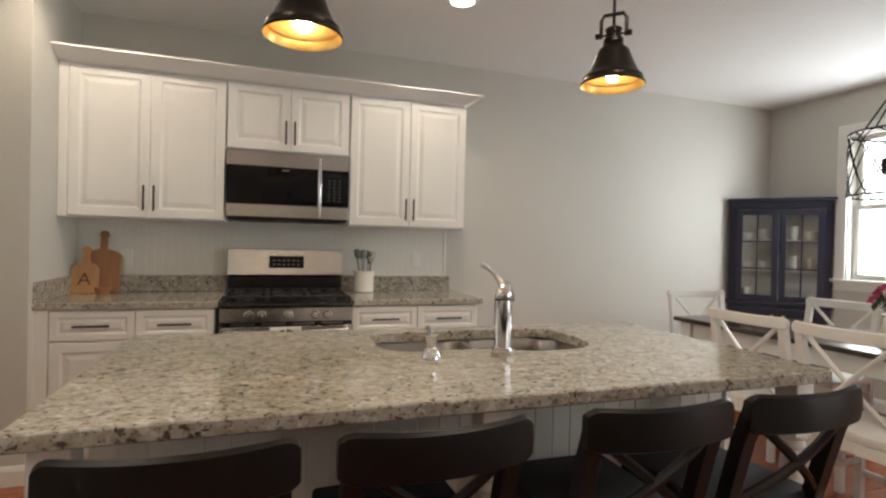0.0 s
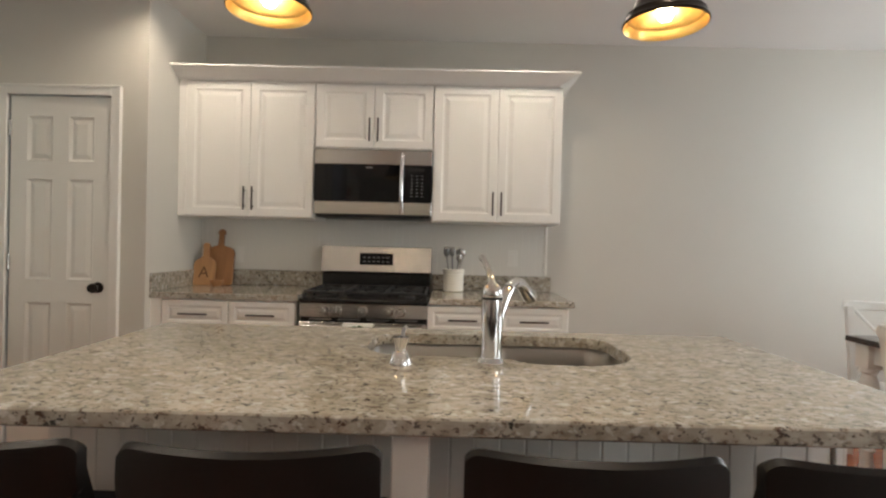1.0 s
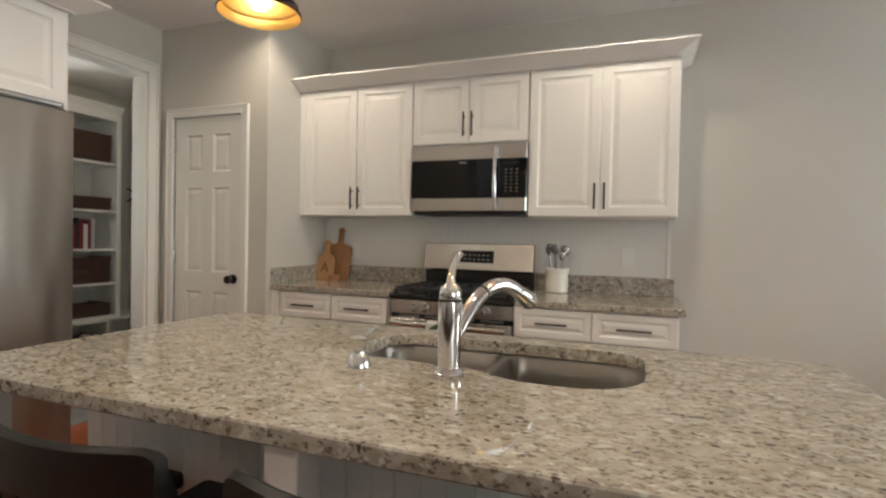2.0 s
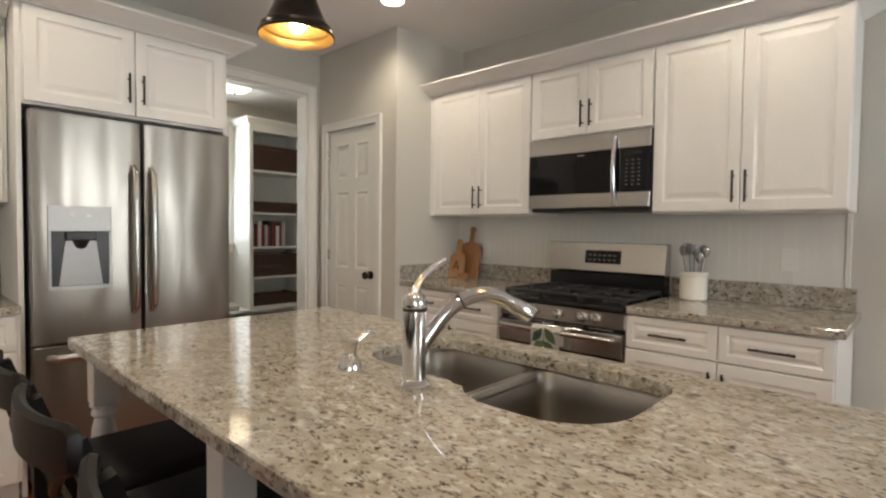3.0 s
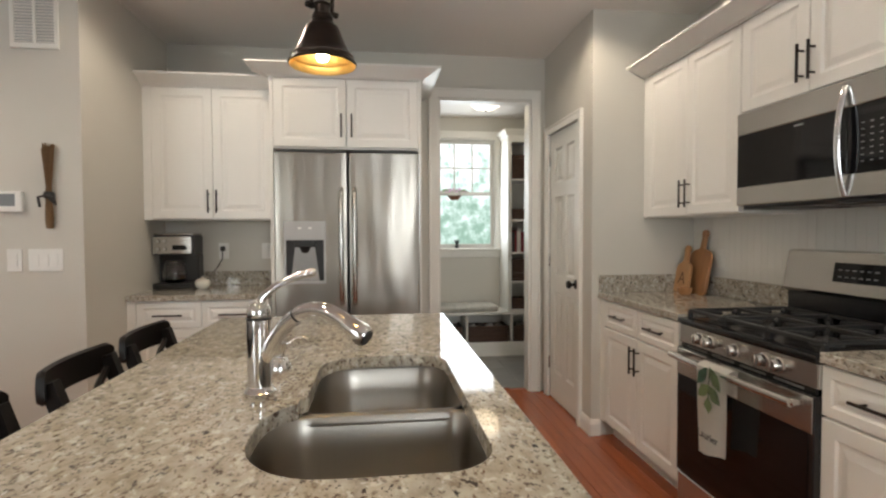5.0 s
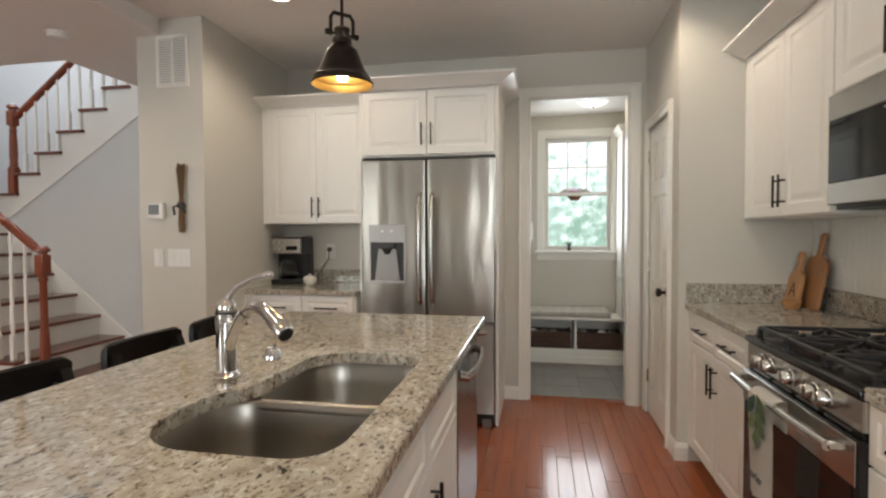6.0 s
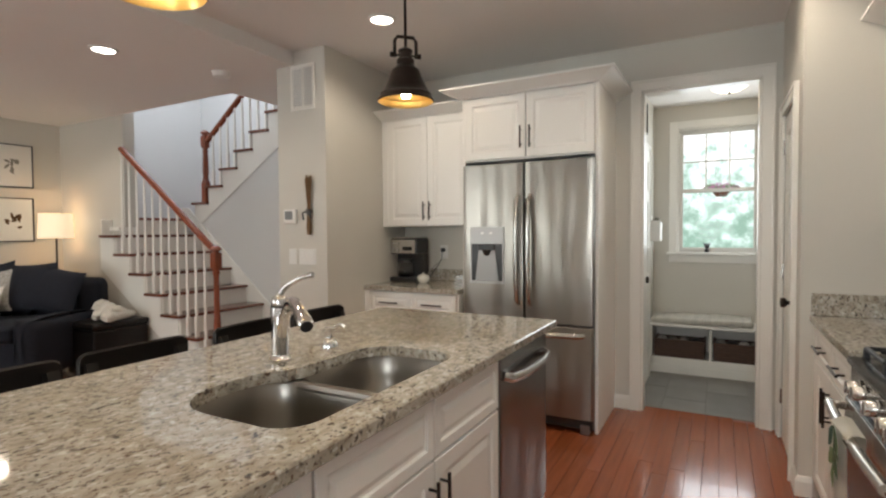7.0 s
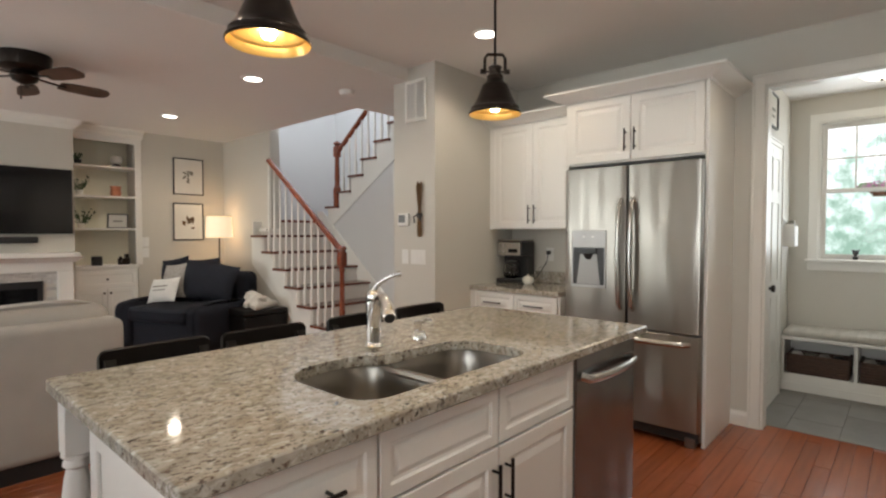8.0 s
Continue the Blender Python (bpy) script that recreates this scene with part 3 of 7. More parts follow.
solid("baseboard_north", sweep([(1.86, N), (E, N), (E, S)], BASEP), TRIM, "white painted baseboard", "trim", kind="structure")
solid("baseboard_south", sweep([(0.30, S), (-0.76, S), (-0.76, -2.24)], BASEP), TRIM, "white painted baseboard", "trim", kind="structure")

# floor sheet under the planks
solid("floor_base", boxes([(W - 0.12, E, S - 0.5, N, -0.06, -0.006), (-2.75, W - 0.12, -3.7, 0.5, -0.06, -0.006)]), JOINT, "dark underside of the wood floor", "floor", kind="structure")
solid("floor_mudroom", box(MX, W - 0.121, 2.44, 4.75, -0.06, -0.004), GROUT, "grey grout bed of the mudroom tiles", "floor", kind="structure")

# ---- kitchen: range wall ----
offset(-0.012)
UF, UZ0, UZ1 = 3.958, 1.382, 2.264
CROWN = [(0.0, -0.005), (0.010, -0.005), (0.014, 0.004), (0.028, 0.010), (0.058, 0.024), (0.090, 0.040), (0.106, 0.048), (0.118, 0.049), (0.118, 0.062), (0.0, 0.062)]


def crown(path, z):
    return sweep(path, [(o, z + dz) for o, dz in CROWN])


UD = N - UF - 0.012
cabinet("upper_cabinet", pose(-0.645, UF, 0), 0.880, UD, UZ0, UZ1,
        [("door", 0.050, 0.462, UZ0 + 0.006, UZ1 - 0.008, "rb"), ("door", 0.466, 0.876, UZ0 + 0.006, UZ1 - 0.008, "lb")], "white raised-panel wall cabinet with two doors beside the microwave", "wall cabinets over the range", filler=0.046)
cabinet("upper_cabinet", pose(0.238, UF, 0), 0.760, UD, 1.838, UZ1,
        [("door", 0.004, 0.378, 1.844, UZ1 - 0.008, "rb"), ("door", 0.382, 0.756, 1.844, UZ1 - 0.008, "lb")], "short white raised-panel wall cabinet above the microwave", "wall cabinets over the range")
cabinet("upper_cabinet", pose(1.001, UF, 0), 0.830, UD, UZ0, UZ1,
        [("door", 0.004, 0.414, UZ0 + 0.006, UZ1 - 0.008, "rb"), ("door", 0.418, 0.826, UZ0 + 0.006, UZ1 - 0.008, "lb")], "white raised-panel wall cabinet with two doors at the open end", "wall cabinets over the range")
solid("crown_molding", crown([(-0.652, UF - 0.022), (1.793, UF - 0.022), (1.793, N - 0.002)], UZ1), CABINET, "white stepped crown molding on the wall cabinets", "molding")

BF, BZ, UP = 3.678, 0.878, 0.0
cabinet("base_cabinet", pose(-0.655, BF, 0), 0.870, N - BF - 0.012, 0, BZ + UP,
        [("drawer", 0.075, 0.468, 0.712, 0.870, "c"), ("drawer", 0.474, 0.866, 0.712, 0.870, "c"), ("door", 0.075, 0.468, 0.112, 0.704, "rt"), ("door", 0.474, 0.866, 0.112, 0.704, "lt")], "white raised-panel base cabinet with two drawers over two doors", "base cabinets by the range", 0.105, 0.07)
cabinet("base_cabinet", pose(0.993, BF, 0), 0.845, N - BF - 0.012, 0, BZ + UP,
        [("drawer", 0.006, 0.420, 0.712, 0.870, "c"), ("drawer", 0.426, 0.838, 0.712, 0.870, "c"), ("door", 0.006, 0.420, 0.112, 0.704, "rt"), ("door", 0.426, 0.838, 0.112, 0.704, "lt")], "white raised-panel base cabinet with two drawers over two doors", "base cabinets by the range", 0.105)


def counter(name, x0, x1, y0, y1, label, splash):
    ob = thing(name, label, "countertop")
    part("slab", box(x0, x1, y0, y1, 0.879 + UP, 0.915 + UP, 0.004, 2), GRANITE, ob)
    for r in splash:
        part("backsplash", box(*r, 0.9155 + UP, 1.024 + UP, 0.002), GRANITE, ob)
    return ob


counter("countertop", -0.656, 0.232, 3.640, N - 0.014, "speckled cream granite counter beside the range", [(-0.656, 0.232, N - 0.034, N - 0.0135), (-0.656, -0.636, 3.645, N - 0.0345)])
counter("countertop", 1.006, 1.865, 3.640, N - 0.014, "speckled cream granite counter beside the range", [(1.006, 1.845, N - 0.034, N - 0.0135)])

# beadboard between counter and wall cabinets
bead = thing("wall_beadboard", "painted beadboard strips behind the range", "wall", kind="structure")
bead_mesh = finish("board", add(box(0, 0.0475, -0.012, -0.001, 0.88, 1.90, 0.001), box(0.0475, 0.050, -0.0108, -0.001, 0.88, 1.90)), BEAD)
for k in range(49):
    b = new("board", bead_mesh)
    b.location, b.parent = (-0.655 + k * 0.05, N, 0), bead
solid("trim_bead", box(1.797, 1.818, N - 0.016, N - 0.0005, 1.025, 1.380, 0.002), TRIM, "white edge strip of the beadboard", "trim", kind="structure")


def microwave(m):
    ob = thing("microwave", "stainless steel over-range microwave with a black glass door", "microwave", m)
    w, h, d = 0.757, 0.432, 0.39
    part("body", box(0, w, 0.022, d, 0.012, h, 0.003), PLASTIC_K, ob)
    part("underside", boxes([(0.01, w - 0.01, 0.03, d - 0.01, -0.004, 0.012), (0.06, 0.30, 0.08, 0.30, -0.008, -0.004), (0.45, 0.70, 0.08, 0.30, -0.008, -0.004)], 0.002), PLASTIC_K, ob)
    part("top_band", box(0, w, 0, 0.021, h - 0.098, h, 0.004), STEEL_H, ob, "brushed steel band")
    part("bottom_band", box(0, w, 0, 0.021, 0.014, 0.098, 0.004), STEEL_H, ob, "brushed steel band")
    win = part("door_window", box(0, 0.567, 0.003, 0.021, 0.0985, h - 0.0985, 0.002), BLACKGLASS, ob, "black glass window")
    part("logo_bar", box(0.33, 0.375, 0.0015, 0.003, h - 0.118, h - 0.112), GREYPANEL, win)
    panel = part("control_panel", box(0.568, w, 0.003, 0.021, 0.0985, h - 0.0985, 0.002), BLACKGLASS, ob, "black touch panel")
    part("display", box(0.61, 0.71, 0.002, 0.003, h - 0.135, h - 0.115), BLACK, panel)
    for r in range(7):
        for c in range(3):
            part("key_mark", box(0.622 + c * 0.034, 0.634 + c * 0.034, 0.0018, 0.003, 0.135 + r * 0.022, 0.139 + r * 0.022), DISPENSER, panel)
    pts = [(0.565, -0.002 - 0.032 * math.sin(math.pi * t) ** 0.7, 0.022 + 0.385 * t) for t in [k / 12 for k in range(13)]]
    part("handle", tube(pts, 0.0125, 12, 0.8), CHROME, ob, "curved chrome handle", True)
    return ob


microwave(pose(0.2405, 3.918, 1.401))


def gas_range(m):
    ob = thing("gas_range", "stainless steel gas range with black cooktop and oven door", "range", m)
    w, d = 0.758, 0.63
    part("body", box(0, w, 0.03, d, 0.02, 0.895, 0.003), BLACK, ob)
    part("cooktop", add(box(-0.003, w + 0.003, 0.0, d - 0.06, 0.895, 0.920, 0.006, 2), box(0.02, w - 0.02, 0.04, d - 0.08, 0.9195, 0.922)), BLACK, ob, "black enamel cooktop", True)
    front = part("control_front", box(0, w, 0.012, 0.05, 0.803, 0.893, 0.004), STEEL_H, ob, "brushed steel control strip")
    for kx in (0.158, 0.228, 0.378, 0.530, 0.602):
        k = lathe([(0, 0.0), (0.028, 0.0), (0.028, 0.007), (0.024, 0.010), (0.022, 0.036), (0.019, 0.040), (0, 0.040)], 20)
        add(k, box(-0.004, 0.004, -0.021, 0.021, 0.034, 0.046, 0.002))
        bmesh.ops.transform(k, matrix=pose(kx, 0.012, 0.848, 90), verts=k.verts[:])
        part("knob", k, STEEL_H, front, "round steel knob", True)
    vent = part("vent_strip", box(0.01, w - 0.01, 0.016, 0.05, 0.785, 0.802), BLACK, ob)
    for k in range(4):
        part("slot", box(0.06 + k * 0.17, 0.19 + k * 0.17, 0.013, 0.016, 0.790, 0.797), STEEL_DARK, vent)
    door = part("oven_door", box(0, w, 0.0, 0.045, 0.19, 0.783, 0.004), BLACK, ob, "black oven door")
    part("door_band", box(0.004, w - 0.004, -0.004, 0.0, 0.655, 0.778, 0.002), STEEL_H, door, "brushed steel top band")
    part("door_glass", box(0.02, w - 0.02, -0.003, 0.0, 0.215, 0.652, 0.001), BLACKGLASS, door, "black glass")
    hp = [(0.035, -0.052, 0.755), (0.20, -0.060, 0.755), (0.38, -0.063, 0.755), (0.56, -0.060, 0.755), (0.723, -0.052, 0.755)]
    hb = add(tube(hp, 0.0155, 12), add(box(0.03, 0.06, -0.055, -0.003, 0.742, 0.768, 0.005), box(0.698, 0.728, -0.055, -0.003, 0.742, 0.768, 0.005)))
    part("handle", hb, STEEL_H, door, "tubular steel handle", True)
    part("drawer_front", box(0.003, w - 0.003, 0.004, 0.04, 0.045, 0.183, 0.004), STEEL_H, ob, "steel warming drawer")
    part("riser", box(0.004, w - 0.004, d - 0.075, d - 0.002, 0.90, 1.045, 0.003), BLACK, ob, "black back riser")
    bm = bmesh.new()
    prof = [(d - 0.085, 1.046), (d - 0.098, 1.060), (d - 0.070, 1.236), (d - 0.05, 1.242), (d - 0.002, 1.242), (d - 0.002, 1.046)]
    for x in (0.0, w):
        bm.faces.new([bm.verts.new((x, yy, zz)) for yy, zz in prof])
    bm.verts.ensure_lookup_table()
    for k in range(6):
        j = (k + 1) % 6
        bm.faces.new((bm.verts[k], bm.verts[j], bm.verts[6 + j], bm.verts[6 + k]))
    back = part("backguard", bm, STEEL_H, ob, "slanted brushed steel backguard")
    disp = box(-0.115, 0.115, -0.004, 0.0, -0.042, 0.042, 0.001)
    tilt = pose(0.378, d - 0.0855, 1.150, 0 - 9.0)
    bmesh.ops.transform(disp, matrix=tilt, verts=disp.verts[:])
    dd = part("clock_display", disp, BLACKGLASS, back, "black clock display")
    for r in range(2):
        for c in range(6):
            mk = box(-0.090 + c * 0.032, -0.073 + c * 0.032, -0.005, -0.004, -0.022 + r * 0.030, -0.017 + r * 0.030)
            bmesh.ops.transform(mk, matrix=tilt, verts=mk.verts[:])
            part("mark", mk, DISPENSER, dd)
    for gx in (0.135, 0.379, 0.623):
        g = bmesh.new()
        hw = 0.117
        for (a, b) in (((gx - hw, 0.05), (gx + hw, 0.05)), ((gx - hw, 0.53), (gx + hw, 0.53)), ((gx - hw, 0.05), (gx - hw, 0.53)), ((gx + hw, 0.05), (gx + hw, 0.53)), ((gx - hw, 0.29), (gx + hw, 0.29))):
            add(g, bar((*a, 0.955), (*b, 0.955), 0.014, 0.016, 0.003))
        for by in (0.17, 0.41):
            for an in range(4):
                ca, sa = math.cos(radians(45 + 90 * an)), math.sin(radians(45 + 90 * an))
                add(g, bar((gx + 0.035 * ca, by + 0.035 * sa, 0.953), (gx + 0.125 * ca, by + 0.125 * sa, 0.953), 0.011, 0.016, 0.003))
        for fx in (-hw, hw):
            for fy in (0.05, 0.29, 0.53):
                add(g, box(gx + fx - 0.008, gx + fx + 0.008, fy - 0.008, fy + 0.008, 0.920, 0.952))
        part("grate", g, IRON, ob, "cast iron grate")
    for gx in (0.135, 0.623):
        for by in (0.17, 0.41):
            part("burner", lathe([(0, 0.921), (0.052, 0.921), (0.050, 0.930), (0.036, 0.932), (0.036, 0.942), (0.032, 0.945), (0, 0.945)], 20, gx, by), IRON, ob, "", True)
    part("burner", lathe([(0, 0.921), (0.045, 0.921), (0.043, 0.930), (0.030, 0.932), (0.030, 0.942), (0, 0.944)], 20, 0.379, 0.29), IRON, ob, "", True)
    for fx in (0.04, w - 0.04):
        for fy in (0.08, d - 0.06):
            part("foot", lathe([(0, -0.012), (0.018, -0.012), (0.018, 0.022), (0, 0.022)], 10, fx, fy), PLASTIC_K, ob)
    return ob


gas_range(pose(0.2405, 3.634, 0.012) @ Matrix.Diagonal((1, 1, 0.966, 1)))


def tea_towel():
    ob = thing("tea_towel", "cream tea towel with printed green leaves hanging on the oven handle", "towel", pose(0, 0, -0.027))
    x0, x1, yf, zt, zb = 0.515, 0.690, 3.554, 0.782, 0.425
    bm = bmesh.new()
    nx, nz = 14, 22
    grid = []
    for k in range(nz + 1):
        s = k / nz
        rowv = []
        for i in range(nx + 1):
            u = i / nx
            bottom = zb + 0.03 * u
            z = zt - (zt - bottom) * s
            yy = yf + 0.010 * math.sin(u * 7 + s * 1.5) * s - 0.004 * math.cos(u * 3)
            rowv.append(bm.verts.new((x0 + (x1 - x0) * u * (1 - 0.12 * s) + 0.006 * s, yy, z)))
        grid.append(rowv)
    # over the bar and a short fold behind
    top = [[bm.verts.new((v.co.x, yf + 0.008 + 0.022 * (1 - math.cos(a)), zt + 0.016 * math.sin(a))) for v in grid[0]] for a in (0.8, 1.6, 2.4)]
    backr = [bm.verts.new((v.co.x, yf + 0.046, zt - 0.09)) for v in grid[0]]
    seq = [backr] + top[::-1] + grid
    for a, b in zip(seq, seq[1:]):
        for i in range(nx):
            bm.faces.new((a[i], a[i + 1], b[i + 1], b[i]))
    bmesh.ops.solidify(bm, geom=bm.faces[:], thickness=0.003)
    part("cloth", bm, TOWEL, ob, "", True)
    rngl = random.Random(3)
    stem = tube([(0.604, yf - 0.009, 0.775), (0.600, yf - 0.011, 0.70), (0.603, yf - 0.012, 0.61)], 0.002, 6)
    part("printed_stem", stem, TOWELGREEN, ob)
    for k, (lx, lz, an, ln) in enumerate([(0.563, 0.748, 38, 0.098), (0.640, 0.752, -40, 0.105), (0.572, 0.692, 48, 0.088), (0.636, 0.690, -50, 0.092), (0.602, 0.640, -8, 0.060)]):
        o = [(ln * (t - 0.5), (0.021 + 0.007 * rngl.random()) * math.sin(math.pi * t)) for t in [j / 8 for j in range(9)]]
        o += [(ln * (t - 0.5), -0.022 * math.sin(math.pi * t)) for t in [1 - j / 8 for j in range(1, 8)]]
        lb = prism(o, 0, 0.0015)
        bmesh.ops.transform(lb, matrix=Matrix.Translation((lx, yf - 0.0115, lz)) @ Matrix.Rotation(radians(an), 4, "Y") @ Matrix.Rotation(radians(90), 4, "X") @ Matrix.Rotation(radians(90), 4, "Z"), verts=lb.verts[:])
        part("printed_leaf", lb, (TOWELBLUE, TOWELGREEN, TOWELLIME, TOWELGREEN, TOWELLIME)[k], ob)
    cu = bpy.data.curves.new("word", "FONT")
    cu.body, cu.size, cu.extrude, cu.align_x = "Laurier", 0.043, 0.0006, "CENTER"
    cu.materials.append(INK)
    tx = new("printed_word", cu)
    tx.parent = ob
    tx.matrix_basis = pose(0.607, yf - 0.0175, 0.505, 90, 0, 0)


tea_towel()


def cutting_board(name, label, m, w, h, handle, mat, letter=False):
    ob = thing(name, label, "cutting board", m)
    o = []
    r = 0.02
    hw = w / 2

    def arc(cx, cy, rr, a0, a1, n=6):
        return [(cx + rr * math.cos(radians(a0 + (a1 - a0) * k / n)), cy + rr * math.sin(radians(a0 + (a1 - a0) * k / n))) for k in range(n + 1)]

    o += arc(-hw + r, r, r, 180, 270) + arc(hw - r, r, r, 270, 360)
    o += arc(hw - 0.05, h - 0.05, 0.05, 0, 80)
    o += [(0.020, h + 0.012), (0.018, h + handle - 0.035)]
    o += arc(0, h + handle - 0.022, 0.026, -35, 215, 12)
    o += [(-0.018, h + handle - 0.035), (-0.020, h + 0.012)]
    o += arc(-hw + 0.05, h - 0.05, 0.05, 100, 180)
    b = prism(o, 0, 0.018, 0.003)
    bmesh.ops.transform(b, matrix=pose(0, 0.018, 0, 90), verts=b.verts[:])
    part("board", b, mat, ob)
    if letter:
        cu = bpy.data.curves.new("letter", "FONT")
        cu.body, cu.size, cu.extrude, cu.align_x = "A", 0.11, 0.0006, "CENTER"
        cu.materials.append(BURNT)
        t = new("burnt_letter", cu)
        t.parent, t.matrix_basis = ob, pose(0, -0.0005, 0.055, 90)
    return ob


cutting_board("cutting_board", "brown wooden cutting board with a round handle leaning on the backsplash", pose(-0.490, 4.185, 0.916, -11), 0.205, 0.270, 0.125, ACACIA)
cutting_board("cutting_board", "pale wooden cutting board with a burnt letter A", pose(-0.568, 4.140, 0.916, -11), 0.150, 0.190, 0.105, BAMBOO, True)
bowl = lathe([(0, 0.0), (0.030, 0.0), (0.042, 0.02), (0.045, 0.042), (0.041, 0.042), (0.037, 0.02), (0, 0.010)], 20)
solid("wooden_bowl", bowl, ACACIA, "small brown wooden bowl beside the cutting boards", "bowl", pose(-0.455, 4.105, 0.916), smooth=True)


def crock(m):
    ob = thing("utensil_crock", "white ceramic crock holding steel kitchen utensils", "crock", m)
    part("jar", lathe([(0, 0), (0.064, 0), (0.070, 0.006), (0.070, 0.128), (0.074, 0.131), (0.074, 0.150), (0.071, 0.153), (0.064, 0.153), (0.064, 0.012), (0, 0.012)], 28), CERAMIC, ob, "", True)
    r = random.Random(5)
    for k in range(7):
        a = k * 0.9
        bx, by = 0.03 * math.cos(a), 0.03 * math.sin(a)
        tx, ty = bx * 1.9, by * 1.5
        h = 0.20 + 0.05 * r.random()
        u = tube([(bx * 0.5, by * 0.5, 0.014), (tx, ty, h)], 0.0045, 8)
        top = lathe([(0, 0), (0.012, 0.006), (0.022, 0.03), (0.020, 0.055), (0, 0.066)], 12)
        bmesh.ops.transform(top, matrix=Matrix.Translation((tx, ty, h - 0.004)) @ Matrix.Diagonal((1, 0.35 if k % 2 else 0.8, 1, 1)), verts=top.verts[:])
        part("utensil", add(u, top), STEEL_DARK if k % 3 else STEEL_H, ob, "", True)
    return ob


crock(pose(1.155, 4.165, 0.916))


def outlet(name, label, m, w=0.072, h=0.116, gangs=1):
    ob = thing(name, label, "switch" if "switch" in name else "outlet", m)
    plate = part("plate", box(-w / 2, w / 2, -0.006, 0.0, -h / 2, h / 2, 0.002), PLASTIC_W, ob)
    for g in range(gangs):
        gx = (g - (gangs - 1) / 2) * 0.046
        part("rocker", box(gx - 0.016, gx + 0.016, -0.009, -0.006, -0.033, 0.033, 0.002), PLASTIC_W, plate)
    return ob


outlet("wall_outlet", "white double outlet on the beadboard", pose(1.572, N - 0.0125, 1.145))
outlet("wall_outlet", "white double outlet on the beadboard", pose(-0.375, N - 0.0125, 1.130))


offset()


def pantry_door():
    ob = thing("door_pantry", "white six-panel pantry door, closed, with a black knob", "door", pose(DX0, 3.605, 0.008), kind="structure")
    w, h, t = DX1 - DX0, DZ - 0.010, 0.035
    bm = box(0.002, w - 0.002, 0.012, t, 0, h)
    st, mid = 0.098, 0.09
    rails = [(0, 0.21), (0.835, 0.965), (1.555, 1.655), (h - 0.115, h)]
    for a, b in ((0.002, st), (w / 2 - mid / 2, w / 2 + mid / 2), (w - st, w - 0.002)):
        add(bm, box(a, b, 0, 0.0125, 0, h))
    for c, e in rails:
        add(bm, box(st, w / 2 - mid / 2, 0, 0.0125, c, e))
        add(bm, box(w / 2 + mid / 2, w - st, 0, 0.0125, c, e))
    leaf = part("leaf", bm, DOORPAINT, ob)
    for (c0, c1) in ((0.21, 0.835), (0.965, 1.555), (1.655, h - 0.115)):
        for a, b in ((st, w / 2 - mid / 2), (w / 2 + mid / 2, w - st)):
            part("panel", raised(a, b, c0, c1, 0.0125, 0.0120, ((0.0, 0.0), (0.004, 0.001), (0.016, 0.010), (0.020, 0.010), (0.045, 0.003))), DOORPAINT, leaf)
    kb = lathe([(0, 0), (0.032, 0), (0.032, 0.006), (0.012, 0.010), (0.011, 0.030), (0.024, 0.040), (0.029, 0.052), (0.024, 0.064), (0, 0.068)], 20)
    bmesh.ops.transform(kb, matrix=pose(w - 0.062, 0, 0.928, 90), verts=kb.verts[:])
    part("knob", kb, BRONZE, ob, "oil-rubbed black knob", True)
    for hz in (0.22, 1.02, 1.80):
        part("hinge", add(box(-0.010, 0.006, -0.006, 0.004, hz, hz + 0.09, 0.001), tube([(-0.002, -0.008, hz), (-0.002, -0.008, hz + 0.09)], 0.006, 8)), STEEL_H, ob, "steel hinge")


pantry_door()

# ---- kitchen: fridge wall ----
offset(-0.008, 0.034)
FX, FY0, FY1, FZ1 = -0.975, 1.579, 2.501, 2.296
ENC = thing("fridge_surround", "white panelled cabinet surround over the refrigerator", "cabinet", pose(0, 0, 0))
part("side_panel", box(W + 0.002, FX - 0.006, 2.497, 2.518, 0, FZ1, 0.002), CABINET, ENC)
part("side_panel", box(W + 0.002, FX - 0.006, 1.543, 1.565, 0, FZ1, 0.002), CABINET, ENC)
part("body", box(W + 0.002, FX - 0.012, 1.566, 2.496, 1.838, FZ1, 0.002), CABINET, ENC)
FACE = pose(FX - 0.011, 1.566, 0, 0, 0, 90)
for a, b, side in ((0.006, 0.462, "r"), (0.468, 0.926, "l")):
    bmd = raised(a, b, 1.850, FZ1 - 0.008, 0.0)
    bmesh.ops.transform(bmd, matrix=FACE, verts=bmd.verts[:])
    dp = part("door", bmd, CABINET, ENC)
    hb = pull(b - 0.03 if side == "r" else a + 0.03, 1.985, -0.02, 0.15)
    bmesh.ops.transform(hb, matrix=FACE, verts=hb.verts[:])
    part("handle", hb, BRONZE, dp, "dark bronze bar handle", True)
solid("crown_molding", crown([(W + 0.002, 2.519), (FX + 0.012, 2.519), (FX + 0.012, 1.542), (-1.07, 1.542)][::-1], FZ1), CABINET, "white stepped crown molding over the refrigerator", "molding")


